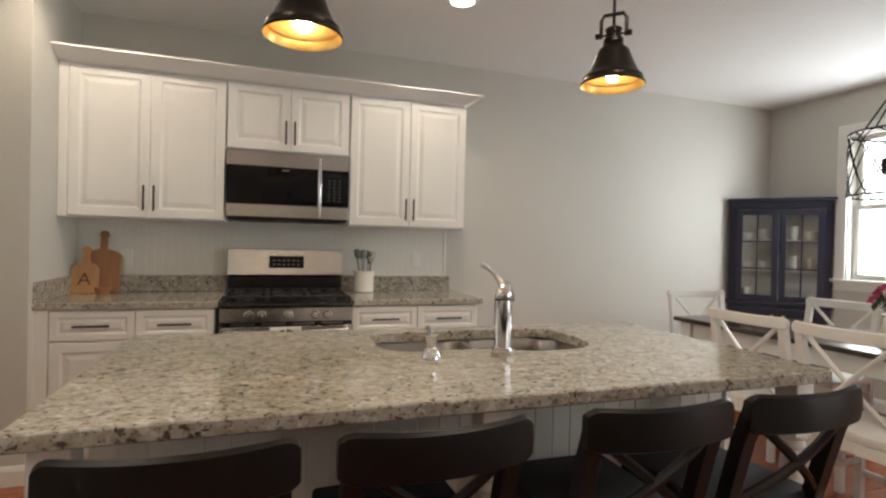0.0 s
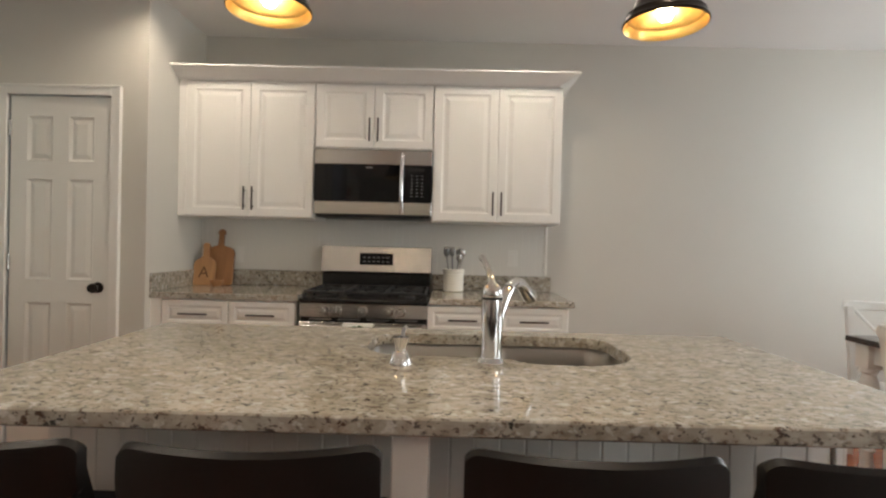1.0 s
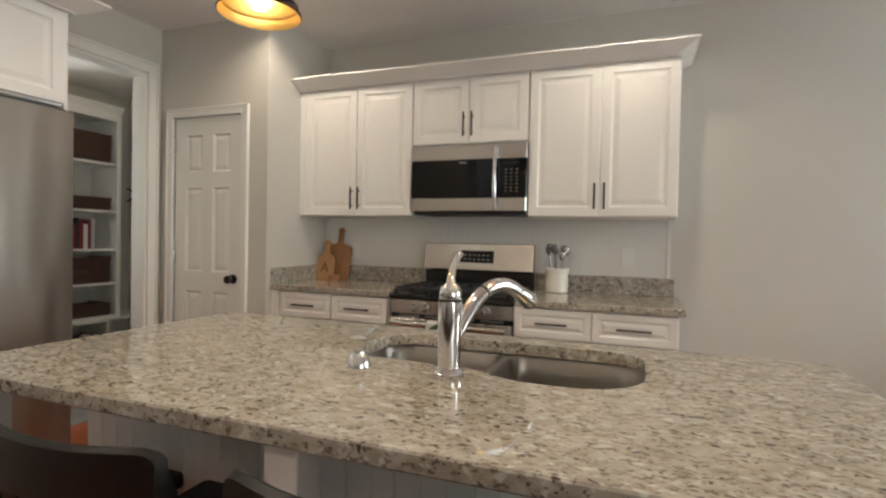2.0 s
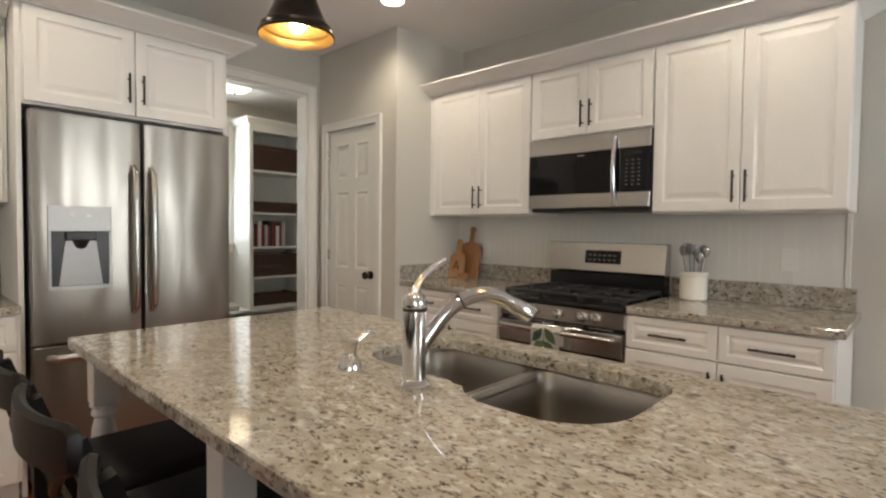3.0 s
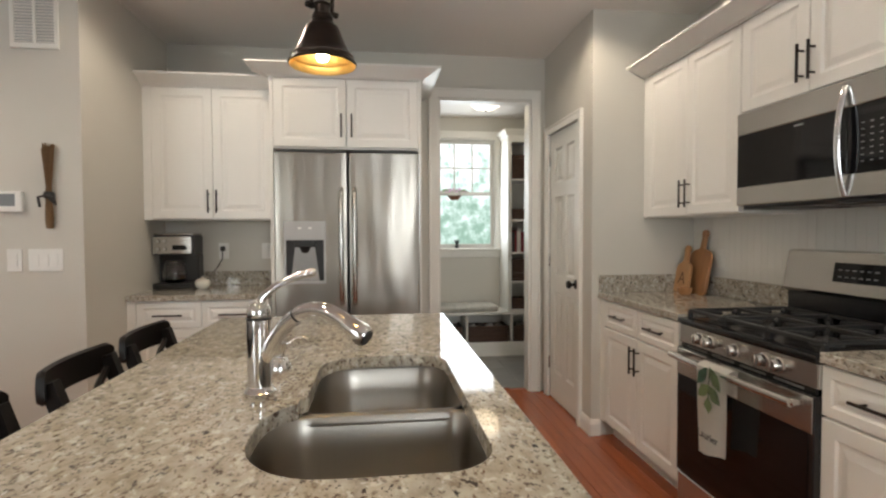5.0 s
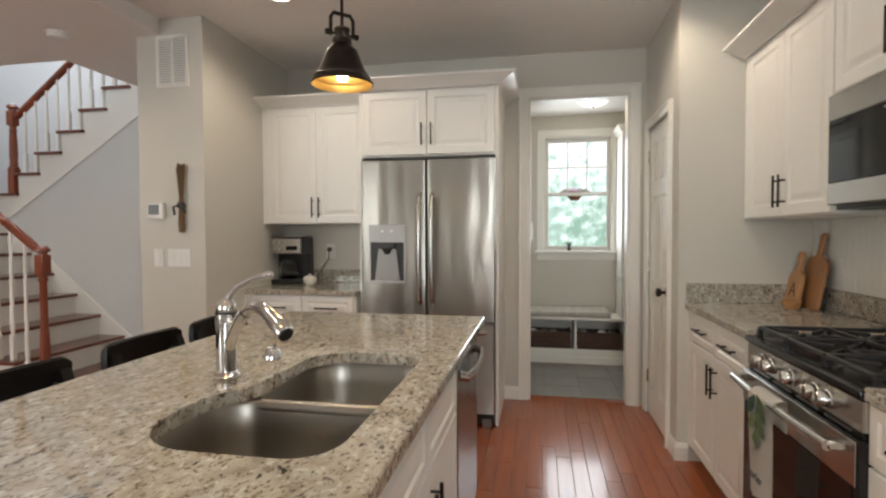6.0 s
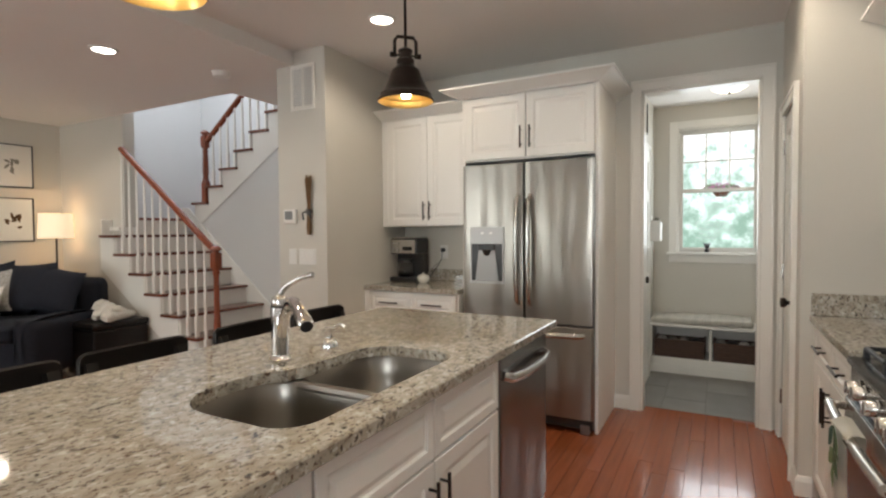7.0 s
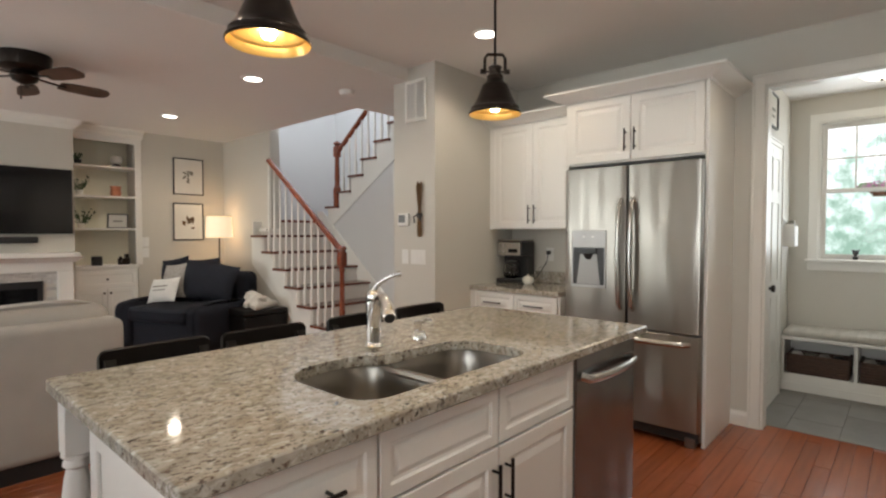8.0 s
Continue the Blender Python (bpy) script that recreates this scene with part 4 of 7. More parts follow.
def fridge():
    ob = thing("refrigerator", "stainless steel french-door refrigerator with water dispenser", "refrigerator", facing_west_wall(FX + 0.078, FY0))
    w = FY1 - FY0
    part("case", box(0.006, w - 0.006, 0.075, 0.66, 0.03, 1.790, 0.004), STEEL_DARK, ob, "grey case")
    part("gasket", box(0.012, w - 0.012, 0.062, 0.075, 0.09, 1.785), PLASTIC_K, ob)
    for hx in (0.02, w - 0.12):
        part("hinge_cover", box(hx, hx + 0.1, 0.03, 0.2, 1.790, 1.815, 0.004), PLASTIC_K, ob)

    def bulged(x0, x1, z0, z1, hole=None):
        bm = bmesh.new()
        n = 14
        ys = [0.062 - 0.060 * (1 - abs(2 * k / n - 1) ** 3.5) ** 0.6 * 0.25 - 0.045 for k in range(n + 1)]
        ys[0] = ys[-1] = 0.030
        xs = [x0 + (x1 - x0) * (0.5 - 0.5 * math.cos(math.pi * k / n)) for k in range(n + 1)]
        rows = []
        for z, inset in ((z0, 0.004), (z0 + 0.004, 0.0), (z1 - 0.004, 0.0), (z1, 0.004)):
            rows.append([bm.verts.new((x, yy + inset, z)) for x, yy in zip(xs, ys)])
        for a, b in zip(rows, rows[1:]):
            for k in range(n):
                bm.faces.new((a[k], a[k + 1], b[k + 1], b[k]))
        bk = [[bm.verts.new((x, 0.062, z)) for x in (x0, x1)] for z in (z0, z1)]
        bm.faces.new(rows[0] + [bk[0][1], bk[0][0]])
        bm.faces.new(rows[-1] + [bk[1][1], bk[1][0]])
        bm.faces.new([r[0] for r in rows] + [bk[1][0], bk[0][0]])
        bm.faces.new([r[-1] for r in rows] + [bk[1][1], bk[0][1]])
        bm.faces.new((bk[0][0], bk[0][1], bk[1][1], bk[1][0]))
        return bm

    mid = w / 2
    dl = part("left_door", bulged(0.0, mid - 0.004, 0.720, 1.805), STEEL_FRIDGE, ob, "brushed steel door", True)
    dr = part("right_door", bulged(mid + 0.004, w, 0.720, 1.805), STEEL_FRIDGE, ob, "brushed steel door", True)
    fz = part("freezer_drawer", bulged(0.0, w, 0.105, 0.708), STEEL_FRIDGE, ob, "brushed steel freezer drawer", True)
    for x, d in ((mid - 0.042, dl), (mid + 0.042, dr)):
        pts = [(x, 0.010, 0.84), (x, -0.030, 0.875), (x, -0.046, 1.00), (x, -0.050, 1.20), (x, -0.046, 1.42), (x, -0.030, 1.545), (x, 0.010, 1.58)]
        part("handle", tube(pts, 0.0165, 12, 1.0), STEEL_H, d, "bowed steel handle", True)
    pts = [(0.06, 0.010, 0.655), (0.09, -0.03, 0.655), (0.25, -0.046, 0.655), (mid, -0.050, 0.655), (w - 0.25, -0.046, 0.655), (w - 0.09, -0.03, 0.655), (w - 0.06, 0.010, 0.655)]
    part("handle", tube(pts, 0.0125, 10, 1.5), STEEL_H, fz, "bowed steel handle", True)
    dz0, dx0, dx1 = 0.985, 0.062, 0.318
    dsp = part("dispenser", boxes([(dx0, dx1, -0.006, 0.02, 1.250, 1.370), (dx0, dx0 + 0.012, -0.006, 0.02, dz0, 1.25), (dx1 - 0.012, dx1, -0.006, 0.02, dz0, 1.25), (dx0, dx1, -0.012, 0.02, dz0 - 0.012, dz0 + 0.006)], 0.002), GREYPANEL, dl, "grey dispenser frame")
    # flush black sheet; the recess is coloured on, not cut in
    part("recess", boxes([(dx0 + 0.012, dx1 - 0.012, -0.003, 0.002, dz0 + 0.006, 1.250)]), PLASTIC_K, dl, "dark dispenser recess")
    plate = prism([(dx0 + 0.040, dz0 + 0.008), (dx1 - 0.040, dz0 + 0.008), (dx1 - 0.066, 1.205), (dx0 + 0.066, 1.205)], 0.0, 0.003)
    bmesh.ops.transform(plate, matrix=pose(0, -0.003, 0, 90), verts=plate.verts[:])
    part("back_plate", plate, SPLASH, dl, "steel splash plate")
    part("spout", add(box(dx0 + 0.066, dx1 - 0.066, -0.020, -0.003, 1.208, 1.249, 0.004), lathe([(0, 1.165), (0.020, 1.172), (0.038, 1.209), (0, 1.209)], 14, (dx0 + dx1) / 2, -0.004)), PLASTIC_K, dl, "black spout")
    part("buttons", boxes([(dx0 + 0.085, dx0 + 0.105, -0.008, -0.006, 1.320, 1.332), (dx0 + 0.150, dx0 + 0.170, -0.008, -0.006, 1.320, 1.332)]), PLASTIC_W, dl)
    part("grille", box(0.012, w - 0.012, 0.050, 0.10, 0.028, 0.098, 0.003), PLASTIC_K, ob, "dark kick grille")
    for fx in (0.03, w - 0.09):
        part("foot", box(fx, fx + 0.06, 0.035, 0.095, 0.0, 0.06, 0.004), STEEL_DARK, ob)


fridge()

NY0, NY1, NB = 0.703, 1.540, -1.507
cabinet("upper_cabinet", facing_west_wall(-1.182, NY0), NY1 - NY0 - 0.002, -1.182 - NB - 0.002, 1.386, 2.262,
        [("door", 0.055, 0.434, 1.392, 2.256, "rb"), ("door", 0.438, 0.818, 1.392, 2.256, "lb")], "white raised-panel wall cabinet above the coffee counter", "nook cabinets", filler=0.052)
solid("crown_molding", crown([(-1.160, NY0 + 0.001), (-1.160, NY1)], 2.262), CABINET, "white crown molding on the coffee nook cabinet", "molding")
cabinet("base_cabinet", facing_west_wall(-0.915, NY0), NY1 - NY0 - 0.002, -0.915 - NB - 0.002, 0, BZ,
        [("drawer", 0.055, 0.432, 0.712, 0.870, "c"), ("drawer", 0.438, 0.818, 0.712, 0.870, "c"), ("door", 0.055, 0.432, 0.112, 0.704, "rt"), ("door", 0.438, 0.818, 0.112, 0.704, "lt")], "white raised-panel base cabinet under the coffee counter", "nook cabinets", 0.105, 0.05)
ct = thing("countertop", "speckled cream granite coffee counter", "countertop")
part("slab", box(NB + 0.001, -0.880, NY0, NY1, 0.879, 0.915, 0.004, 2), GRANITE, ct)
part("backsplash", box(NB + 0.001, NB + 0.021, NY0, NY1, 0.9155, 1.018, 0.002), GRANITE, ct)


def coffee_maker(m):
    ob = thing("coffee_maker", "black and steel drip coffee maker on the counter", "coffee maker", m)
    part("base", box(-0.125, 0.125, -0.10, 0.12, 0, 0.035, 0.008, 2), PLASTIC_K, ob)
    part("column", box(-0.125, 0.125, 0.02, 0.12, 0.034, 0.22, 0.008), PLASTIC_K, ob)
    head = part("head", box(-0.125, 0.125, -0.09, 0.12, 0.215, 0.335, 0.012, 2), PLASTIC_K, ob)
    part("panel", box(-0.120, 0.115, -0.096, -0.089, 0.222, 0.328, 0.003), STEEL_H, head, "steel control panel")
    part("display", box(0.0, 0.085, -0.099, -0.096, 0.245, 0.275), BLACKGLASS, head)
    part("lid", box(-0.120, 0.120, -0.08, 0.115, 0.335, 0.350, 0.005), STEEL_H, head)
    for kx, kz in ((-0.085, 0.30), (-0.045, 0.30), (-0.085, 0.25), (-0.045, 0.25)):
        k = lathe([(0, 0), (0.012, 0), (0.010, 0.01), (0, 0.01)], 12)
        bmesh.ops.transform(k, matrix=pose(kx, -0.096, kz, 90), verts=k.verts[:])
        part("button", k, CHROME, head, "", True)
    jug = part("carafe", lathe([(0, 0.037), (0.055, 0.037), (0.072, 0.06), (0.074, 0.10), (0.060, 0.15), (0.045, 0.168), (0.042, 0.168), (0.056, 0.15), (0.069, 0.10), (0.067, 0.062), (0, 0.041)], 22, -0.01, -0.03), GLASS, ob, "glass carafe", True)
    part("band", lathe([(0.062, 0.148), (0.064, 0.150), (0.050, 0.172), (0.0, 0.175), (0.0, 0.178), (0.052, 0.176)], 22, -0.01, -0.03), PLASTIC_K, jug, "", True)
    part("coffee", lathe([(0, 0.044), (0.064, 0.062), (0.066, 0.085), (0, 0.085)], 20, -0.01, -0.03), BLACK, jug, "", True)
    return ob


coffee_maker(facing_west_wall(-1.345, 0.842, 0.9155) @ Matrix.Diagonal((1.06, 1.0, 1.09, 1)))
sugar = thing("sugar_bowl", "small white lidded bowl with a spoon on the coffee counter", "bowl", pose(-1.28, 1.025, 0.9155))
part("pot", lathe([(0, 0), (0.030, 0), (0.048, 0.018), (0.052, 0.040), (0.046, 0.052), (0, 0.052)], 22), CERAMIC, sugar, "", True)
part("lid", lathe([(0.047, 0.053), (0.044, 0.060), (0.020, 0.070), (0.008, 0.072), (0.010, 0.082), (0, 0.086)], 22), CERAMIC, sugar, "", True)
part("spoon", tube([(0.02, 0.03, 0.055), (-0.06, 0.10, 0.16)], 0.004, 8), STEEL_H, sugar, "", True)
outlet("wall_outlet", "white outlet above the coffee counter", facing_west_wall(NB + 0.0005, 1.105, 1.165))
outlet("wall_outlet", "white switch plate above the coffee counter", facing_west_wall(NB + 0.0005, 1.41, 1.165))
plug = thing("power_cord", "black plug and cord running to the outlet", "cord", pose(0, 0, 0))
part("plug", box(NB + 0.0095, NB + 0.045, 1.090, 1.120, 1.165, 1.200, 0.005), PLASTIC_K, plug)
part("cable", tube([(NB + 0.04, 1.105, 1.170), (NB + 0.06, 1.110, 1.11), (NB + 0.07, 1.07, 1.04), (NB + 0.06, 1.01, 0.97), (NB + 0.07, 0.96, 0.922)], 0.004, 8), PLASTIC_K, plug, "", True)

# ---- island ----
offset(-0.02, -0.026)
IX0, IX1, IY0, IY1 = 0.030, 2.140, 1.562, 2.566


def rounded(x0, x1, y0, y1, r, n=8, skip=()):
    """A rectangle with round corners; r: radii of the corners lower left, lower right, upper right, upper left."""
    o = []
    for (cx, cy, a), rr in zip(((x0, y0, 180), (x1, y0, 270), (x1, y1, 0), (x0, y1, 90)), r):
        ox = cx + (rr if cx == x0 else -rr)
        oy = cy + (rr if cy == y0 else -rr)
        o += [(ox + rr * math.cos(radians(a + 90 * k / n)), oy + rr * math.sin(radians(a + 90 * k / n))) for k in range(n + 1)]
    return o


SINK_AT = Matrix.Translation((0.850, 2.020, 0)) @ Matrix.Diagonal((0.985, 0.935, 1, 1)) @ Matrix.Translation((-0.835, -1.992, 0))


def outline_sink(grow=0.0):
    """The cut-out for the double sink: a deep round bowl and a shallower small one in one opening."""
    g = grow
    pts = []

    def arc(cx, cy, r, a0, a1, n=8):
        for k in range(n + 1):
            a = radians(a0 + (a1 - a0) * k / n)
            pts.append((cx + r * math.cos(a), cy + r * math.sin(a)))

    arc(0.965, 2.205, 0.13 + g, 180, 270)
    arc(1.215, 2.075 - 0.03, 0.03 - g, 90, 30, 4)
    arc(1.40, 2.145, 0.150 + g, 215, 270, 6)
    arc(1.485, 2.170, 0.175 + g, 270, 360)
    arc(1.560, 2.365, 0.10 + g, 0, 90)
    arc(0.935, 2.365, 0.10 + g, 90, 180)
    return [(SINK_AT @ Vector((0.832 + (x - 0.832) * 0.985, y - 0.003, 0))).to_2d() for x, y in pts]


island = thing("kitchen_island", "white kitchen island with cabinets, beadboard back and turned posts", "island")
part("body", boxes([(0.70, 2.10, 1.955, 2.540, 0.105, 0.60), (0.70, 0.80, 1.955, 2.540, 0.60, 0.878), (1.71, 2.10, 1.955, 2.540, 0.60, 0.878), (0.70, 2.10, 1.955, 1.985, 0.60, 0.878), (0.70, 2.10, 2.52, 2.540, 0.60, 0.878), (0.115, 0.70, 1.955, 2.02, 0.0, 0.878), (0.098, 0.118, 1.955, 2.545, 0, 0.878)]), CABINET, island)
part("toe_kick", box(0.70, 2.08, 2.0, 2.47, 0.0, 0.105), CABINET, island)
part("end_panel", add(box(2.1005, 2.118, 1.93, 2.545, 0.0, 0.878, 0.002), boxes([(2.118, 2.128, 1.93, 1.99, 0, 0.878), (2.118, 2.128, 2.485, 2.545, 0, 0.878), (2.118, 2.128, 1.99, 2.485, 0.80, 0.878), (2.118, 2.128, 1.99, 2.485, 0, 0.12)], 0.002)), CABINET, island)
board = finish("board", add(box(0, 0.0605, -0.012, 0, 0.10, 0.878, 0.002), box(0.0605, 0.0645, -0.0085, 0, 0.10, 0.878)), BEAD)
for k in range(31):
    b = new("board", board)
    b.location, b.parent = (0.100 + k * 0.0645, 1.9545, 0), island
part("base_trim", box(0.096, 2.118, 1.936, 1.9545, 0, 0.0995, 0.003), CABINET, island)
ISL = pose(0, 2.541, 0, 0, 0, 180)
for kind, a, b, c, e, side in [("drawer", -1.190, -0.712, 0.690, 0.868, None), ("drawer", -1.682, -1.196, 0.690, 0.868, None), ("drawer", -2.095, -1.690, 0.690, 0.868, "c"),
                               ("door", -1.190, -0.712, 0.115, 0.682, "lt"), ("door", -1.682, -1.196, 0.115, 0.682, "rt"), ("door", -2.095, -1.690, 0.115, 0.682, "rt")]:
    d = raised(a, b, c, e, -0.0005, 0.02, DRAWER_RINGS) if kind == "drawer" else raised(a, b, c, e, -0.0005)
    bmesh.ops.transform(d, matrix=ISL, verts=d.verts[:])
    dp = part("door" if kind == "door" else "drawer", d, CABINET, island)
    if side:
        hb = pull((a + b) / 2, (c + e) / 2, -0.0205, 0.17, False) if side == "c" else pull(a + 0.03 if side[0] == "l" else b - 0.03, e - 0.115, -0.0205, 0.15)
        bmesh.ops.transform(hb, matrix=ISL, verts=hb.verts[:])
        part("handle", hb, BRONZE, dp, "dark bronze bar handle", True)


def turned_post(x, y):
    bm = bmesh.new()
    h = 0.037
    add(bm, box(x - h, x + h, y - h, y + h, 0.700, 0.8785, 0.003))
    add(bm, lathe([(0.0, 0.701), (0.040, 0.700), (0.040, 0.692), (0.030, 0.684), (0.036, 0.672), (0.036, 0.664), (0.027, 0.654), (0.034, 0.62), (0.040, 0.56), (0.037, 0.48), (0.030, 0.36), (0.026, 0.26), (0.034, 0.245), (0.034, 0.235), (0.027, 0.225), (0.040, 0.21), (0.0, 0.205)], 24, x, y))
    add(bm, box(x - h, x + h, y - h, y + h, 0.0, 0.208, 0.003))
    return bm


for px in (0.120, 1.048, 2.100):
    part("post", turned_post(px, 1.672), CABINET, island, "white turned wooden post", True)

offset()
slab = bmesh.new()
outer = [slab.verts.new((x, y, 0.915)) for x, y in rounded(IX0 + 0.004, IX1 - 0.004, IY0 + 0.004, IY1 - 0.004, (0.010, 0.02, 0.006, 0.006), 4)]
inner = [slab.verts.new((x, y, 0.915)) for x, y in outline_sink()]
es = [slab.edges.new((l[k], l[(k + 1) % len(l)])) for l in (outer, inner) for k in range(len(l))]
bmesh.ops.triangle_fill(slab, edges=es, use_beauty=True)
top_faces = slab.faces[:]


def wall_ring(bm, loop, steps):
    """Carries a loop of vertices down and out through (offset function, z) steps."""
    prev = loop
    for pts, z in steps:
        cur = [bm.verts.new((x, y, z)) for x, y in pts]
        for k in range(len(cur)):
            j = (k + 1) % len(cur)
            bm.faces.new((prev[k], prev[j], cur[j], cur[k]))
        prev = cur
    return prev


edge2 = rounded(IX0, IX1, IY0, IY1, (0.012, 0.022, 0.008, 0.008), 4)
low = wall_ring(slab, outer, [(edge2, 0.911), (edge2, 0.883), (rounded(IX0 + 0.004, IX1 - 0.004, IY0 + 0.004, IY1 - 0.004, (0.010, 0.02, 0.006, 0.006), 4), 0.879)])
lowin = wall_ring(slab, inner, [(outline_sink(-0.001), 0.912), (outline_sink(-0.001), 0.879)])
es = [slab.edges.get((l[k], l[(k + 1) % len(l)])) for l in (low, lowin) for k in range(len(l))]
bmesh.ops.triangle_fill(slab, edges=es, use_beauty=True)
solid("island_countertop", slab, GRANITE, "speckled cream granite island top with a sink cut-out", "countertop")


def sink_bowl(x0, x1, y0, y1, radii, depth):
    bm = bmesh.new()
    steps = [(0.0, 0.874), (0.004, 0.868), (0.010, 0.80), (0.020, 0.874 - depth + 0.05), (0.040, 0.874 - depth + 0.015), (0.075, 0.874 - depth + 0.003), (0.12, 0.874 - depth)]
    prev = None
    n = 8
    for inset, z in steps:
        rr = tuple(max(0.02, r - inset * 0.55) for r in radii)
        cur = [bm.verts.new((x, y, z)) for x, y in rounded(x0 + inset, x1 - inset, y0 + inset, y1 - inset, rr, n)]
        if prev:
            for k in range(len(cur)):
                j = (k + 1) % len(cur)
                bm.faces.new((prev[k], cur[k], cur[j], prev[j]))
        prev = cur
    bm.faces.new(prev)
    rim = [bm.verts.new((x, y, 0.876)) for x, y in rounded(x0 - 0.012, x1 + 0.012, y0 - 0.012, y1 + 0.012, tuple(r + 0.012 for r in radii), n)]
    first = [v for v in bm.verts][: len(rim)]
    for k in range(len(rim)):
        j = (k + 1) % len(rim)
        bm.faces.new((rim[k], first[k], first[j], rim[j]))
    return bm


sink = thing("kitchen_sink", "double-bowl brushed steel sink set under the island top", "sink", SINK_AT)
part("small_bowl", sink_bowl(0.814, 1.224, 2.045, 2.476, (0.135, 0.06, 0.065, 0.10), 0.18), STEEL_SINK, sink, "", True)
part("large_bowl", sink_bowl(1.246, 1.672, 1.970, 2.476, (0.12, 0.145, 0.10, 0.06), 0.21), STEEL_SINK, sink, "", True)
part("flange", boxes([(0.79, 1.236, 1.990, 2.032, 0.8765, 0.8782), (1.236, 1.72, 1.930, 1.957, 0.8765, 0.8782), (0.79, 0.801, 2.032, 2.50, 0.8765, 0.8782), (1.686, 1.70, 1.957, 2.50, 0.8765, 0.8782), (0.80, 1.70, 2.489, 2.51, 0.8765, 0.8782)]), STEEL_SINK, sink)
part("divider", tube([(1.235, 2.05, 0.858), (1.235, 2.47, 0.858)], 0.018, 12, 0.8), STEEL_SINK, sink, "", True)
for sx, sy, dz in ((1.03, 2.28, 0.694), (1.466, 2.24, 0.664)):
    part("drain", lathe([(0.045, dz + 0.0015), (0.043, dz + 0.004), (0.036, dz + 0.0045), (0.03, dz + 0.0015), (0, dz + 0.001)], 24, sx, sy), CHROME, sink, "round strainer", True)


def faucet(m):
    ob = thing("faucet", "chrome pull-out kitchen faucet with a lever on top", "faucet", m)
    part("base", lathe([(0, 0), (0.034, 0), (0.036, 0.004), (0.036, 0.014), (0.031, 0.020), (0.028, 0.026), (0, 0.026)], 28), CHROME, ob, "", True)
    part("column", lathe([(0.027, 0.022), (0.0275, 0.06), (0.028, 0.12), (0.029, 0.165), (0.0285, 0.180), (0.025, 0.183), (0.027, 0.189), (0.027, 0.200), (0.023, 0.214), (0.012, 0.223), (0, 0.225)], 28), CHROME, ob, "", True)
    ctrl = [(0.0, 0.070), (0.035, 0.122), (0.075, 0.172), (0.120, 0.203), (0.165, 0.213), (0.205, 0.205), (0.238, 0.188)]
    pts, rad = [], []
    for k in range(len(ctrl) - 1):
        p0, p1, p2, p3 = (Vector(ctrl[max(0, min(len(ctrl) - 1, k + o))]) for o in (-1, 0, 1, 2))
        for j in range(4):
            t = j / 4
            q = 0.5 * ((2 * p1) + (p2 - p0) * t + (2 * p0 - 5 * p1 + 4 * p2 - p3) * t * t + (3 * p1 - p0 - 3 * p2 + p3) * t ** 3)
            pts.append((0, q.x, q.y))
    pts.append((0, *ctrl[-1]))
    rad = [0.017 + 0.003 * max(0, k / len(pts) - 0.4) for k in range(len(pts))]
    bm = tube(pts, rad, 16)
    spout = part("spout", bm, CHROME, ob, "arched spout", True)
    tip = Vector(pts[-1])
    d = (tip - Vector(pts[-3])).normalized()
    head = part("spray_head", tube([tip - d * 0.002, tip + d * 0.02, tip + d * 0.05, tip + d * 0.058], [0.019, 0.0215, 0.024, 0.020], 16), CHROME, ob, "pull-out spray head", True)
    part("nozzle", tube([tip + d * 0.0575, tip + d * 0.061], [0.018, 0.017], 16), PLASTIC_K, head, "black spray face")
    part("seam", tube([Vector(pts[11]) - Vector((0, 0.002, 0.0012)), Vector(pts[11]) + Vector((0, 0.002, 0.0012))], 0.0175, 16), PLASTIC_K, spout)
    lever = part("lever", tube([(0, 0.0, 0.214), (-0.008, 0.007, 0.234), (-0.026, 0.027, 0.256), (-0.046, 0.052, 0.272), (-0.062, 0.073, 0.281), (-0.072, 0.086, 0.285)], [0.0125, 0.0095, 0.0085, 0.0082, 0.0090, 0.0080], 14), CHROME, ob, "curved lever", True)
    part("knuckle", tube([(-0.069, 0.082, 0.284), (-0.075, 0.089, 0.286), (-0.081, 0.096, 0.287), (-0.084, 0.100, 0.287)], [0.0085, 0.0110, 0.0095, 0.004], 14), CHROME, lever, "", True)
    part("joint_ring", lathe([(0.0275, 0.1815), (0.0290, 0.1822), (0.0290, 0.1852), (0.0275, 0.1860)], 28), PLASTIC_K, ob, "dark joint ring")
    return ob


faucet(pose(1.215, 1.985, 0.9153, 0, 0, -30))


def soap_dispenser(m):
    ob = thing("soap_dispenser", "small chrome soap pump set in the island top", "soap dispenser", m)
    part("collar", lathe([(0, 0), (0.027, 0), (0.027, 0.006), (0.018, 0.030), (0.013, 0.034), (0, 0.034)], 22), CHROME, ob, "", True)
    part("cap", lathe([(0.013, 0.034), (0.012, 0.044), (0.019, 0.066), (0.020, 0.070), (0, 0.072)], 22), CHROME, ob, "", True)
    part("nozzle", tube([(0.0, 0.005, 0.058), (0, 0.022, 0.068), (0, 0.040, 0.082), (0, 0.058, 0.084), (0, 0.068, 0.078)], 0.0055, 10), CHROME, ob, "", True)
    return ob


soap_dispenser(pose(0.973, 1.986, 0.9153, 0, 0, -6) @ Matrix.Diagonal((1.15, 1.15, 1.05, 1)))


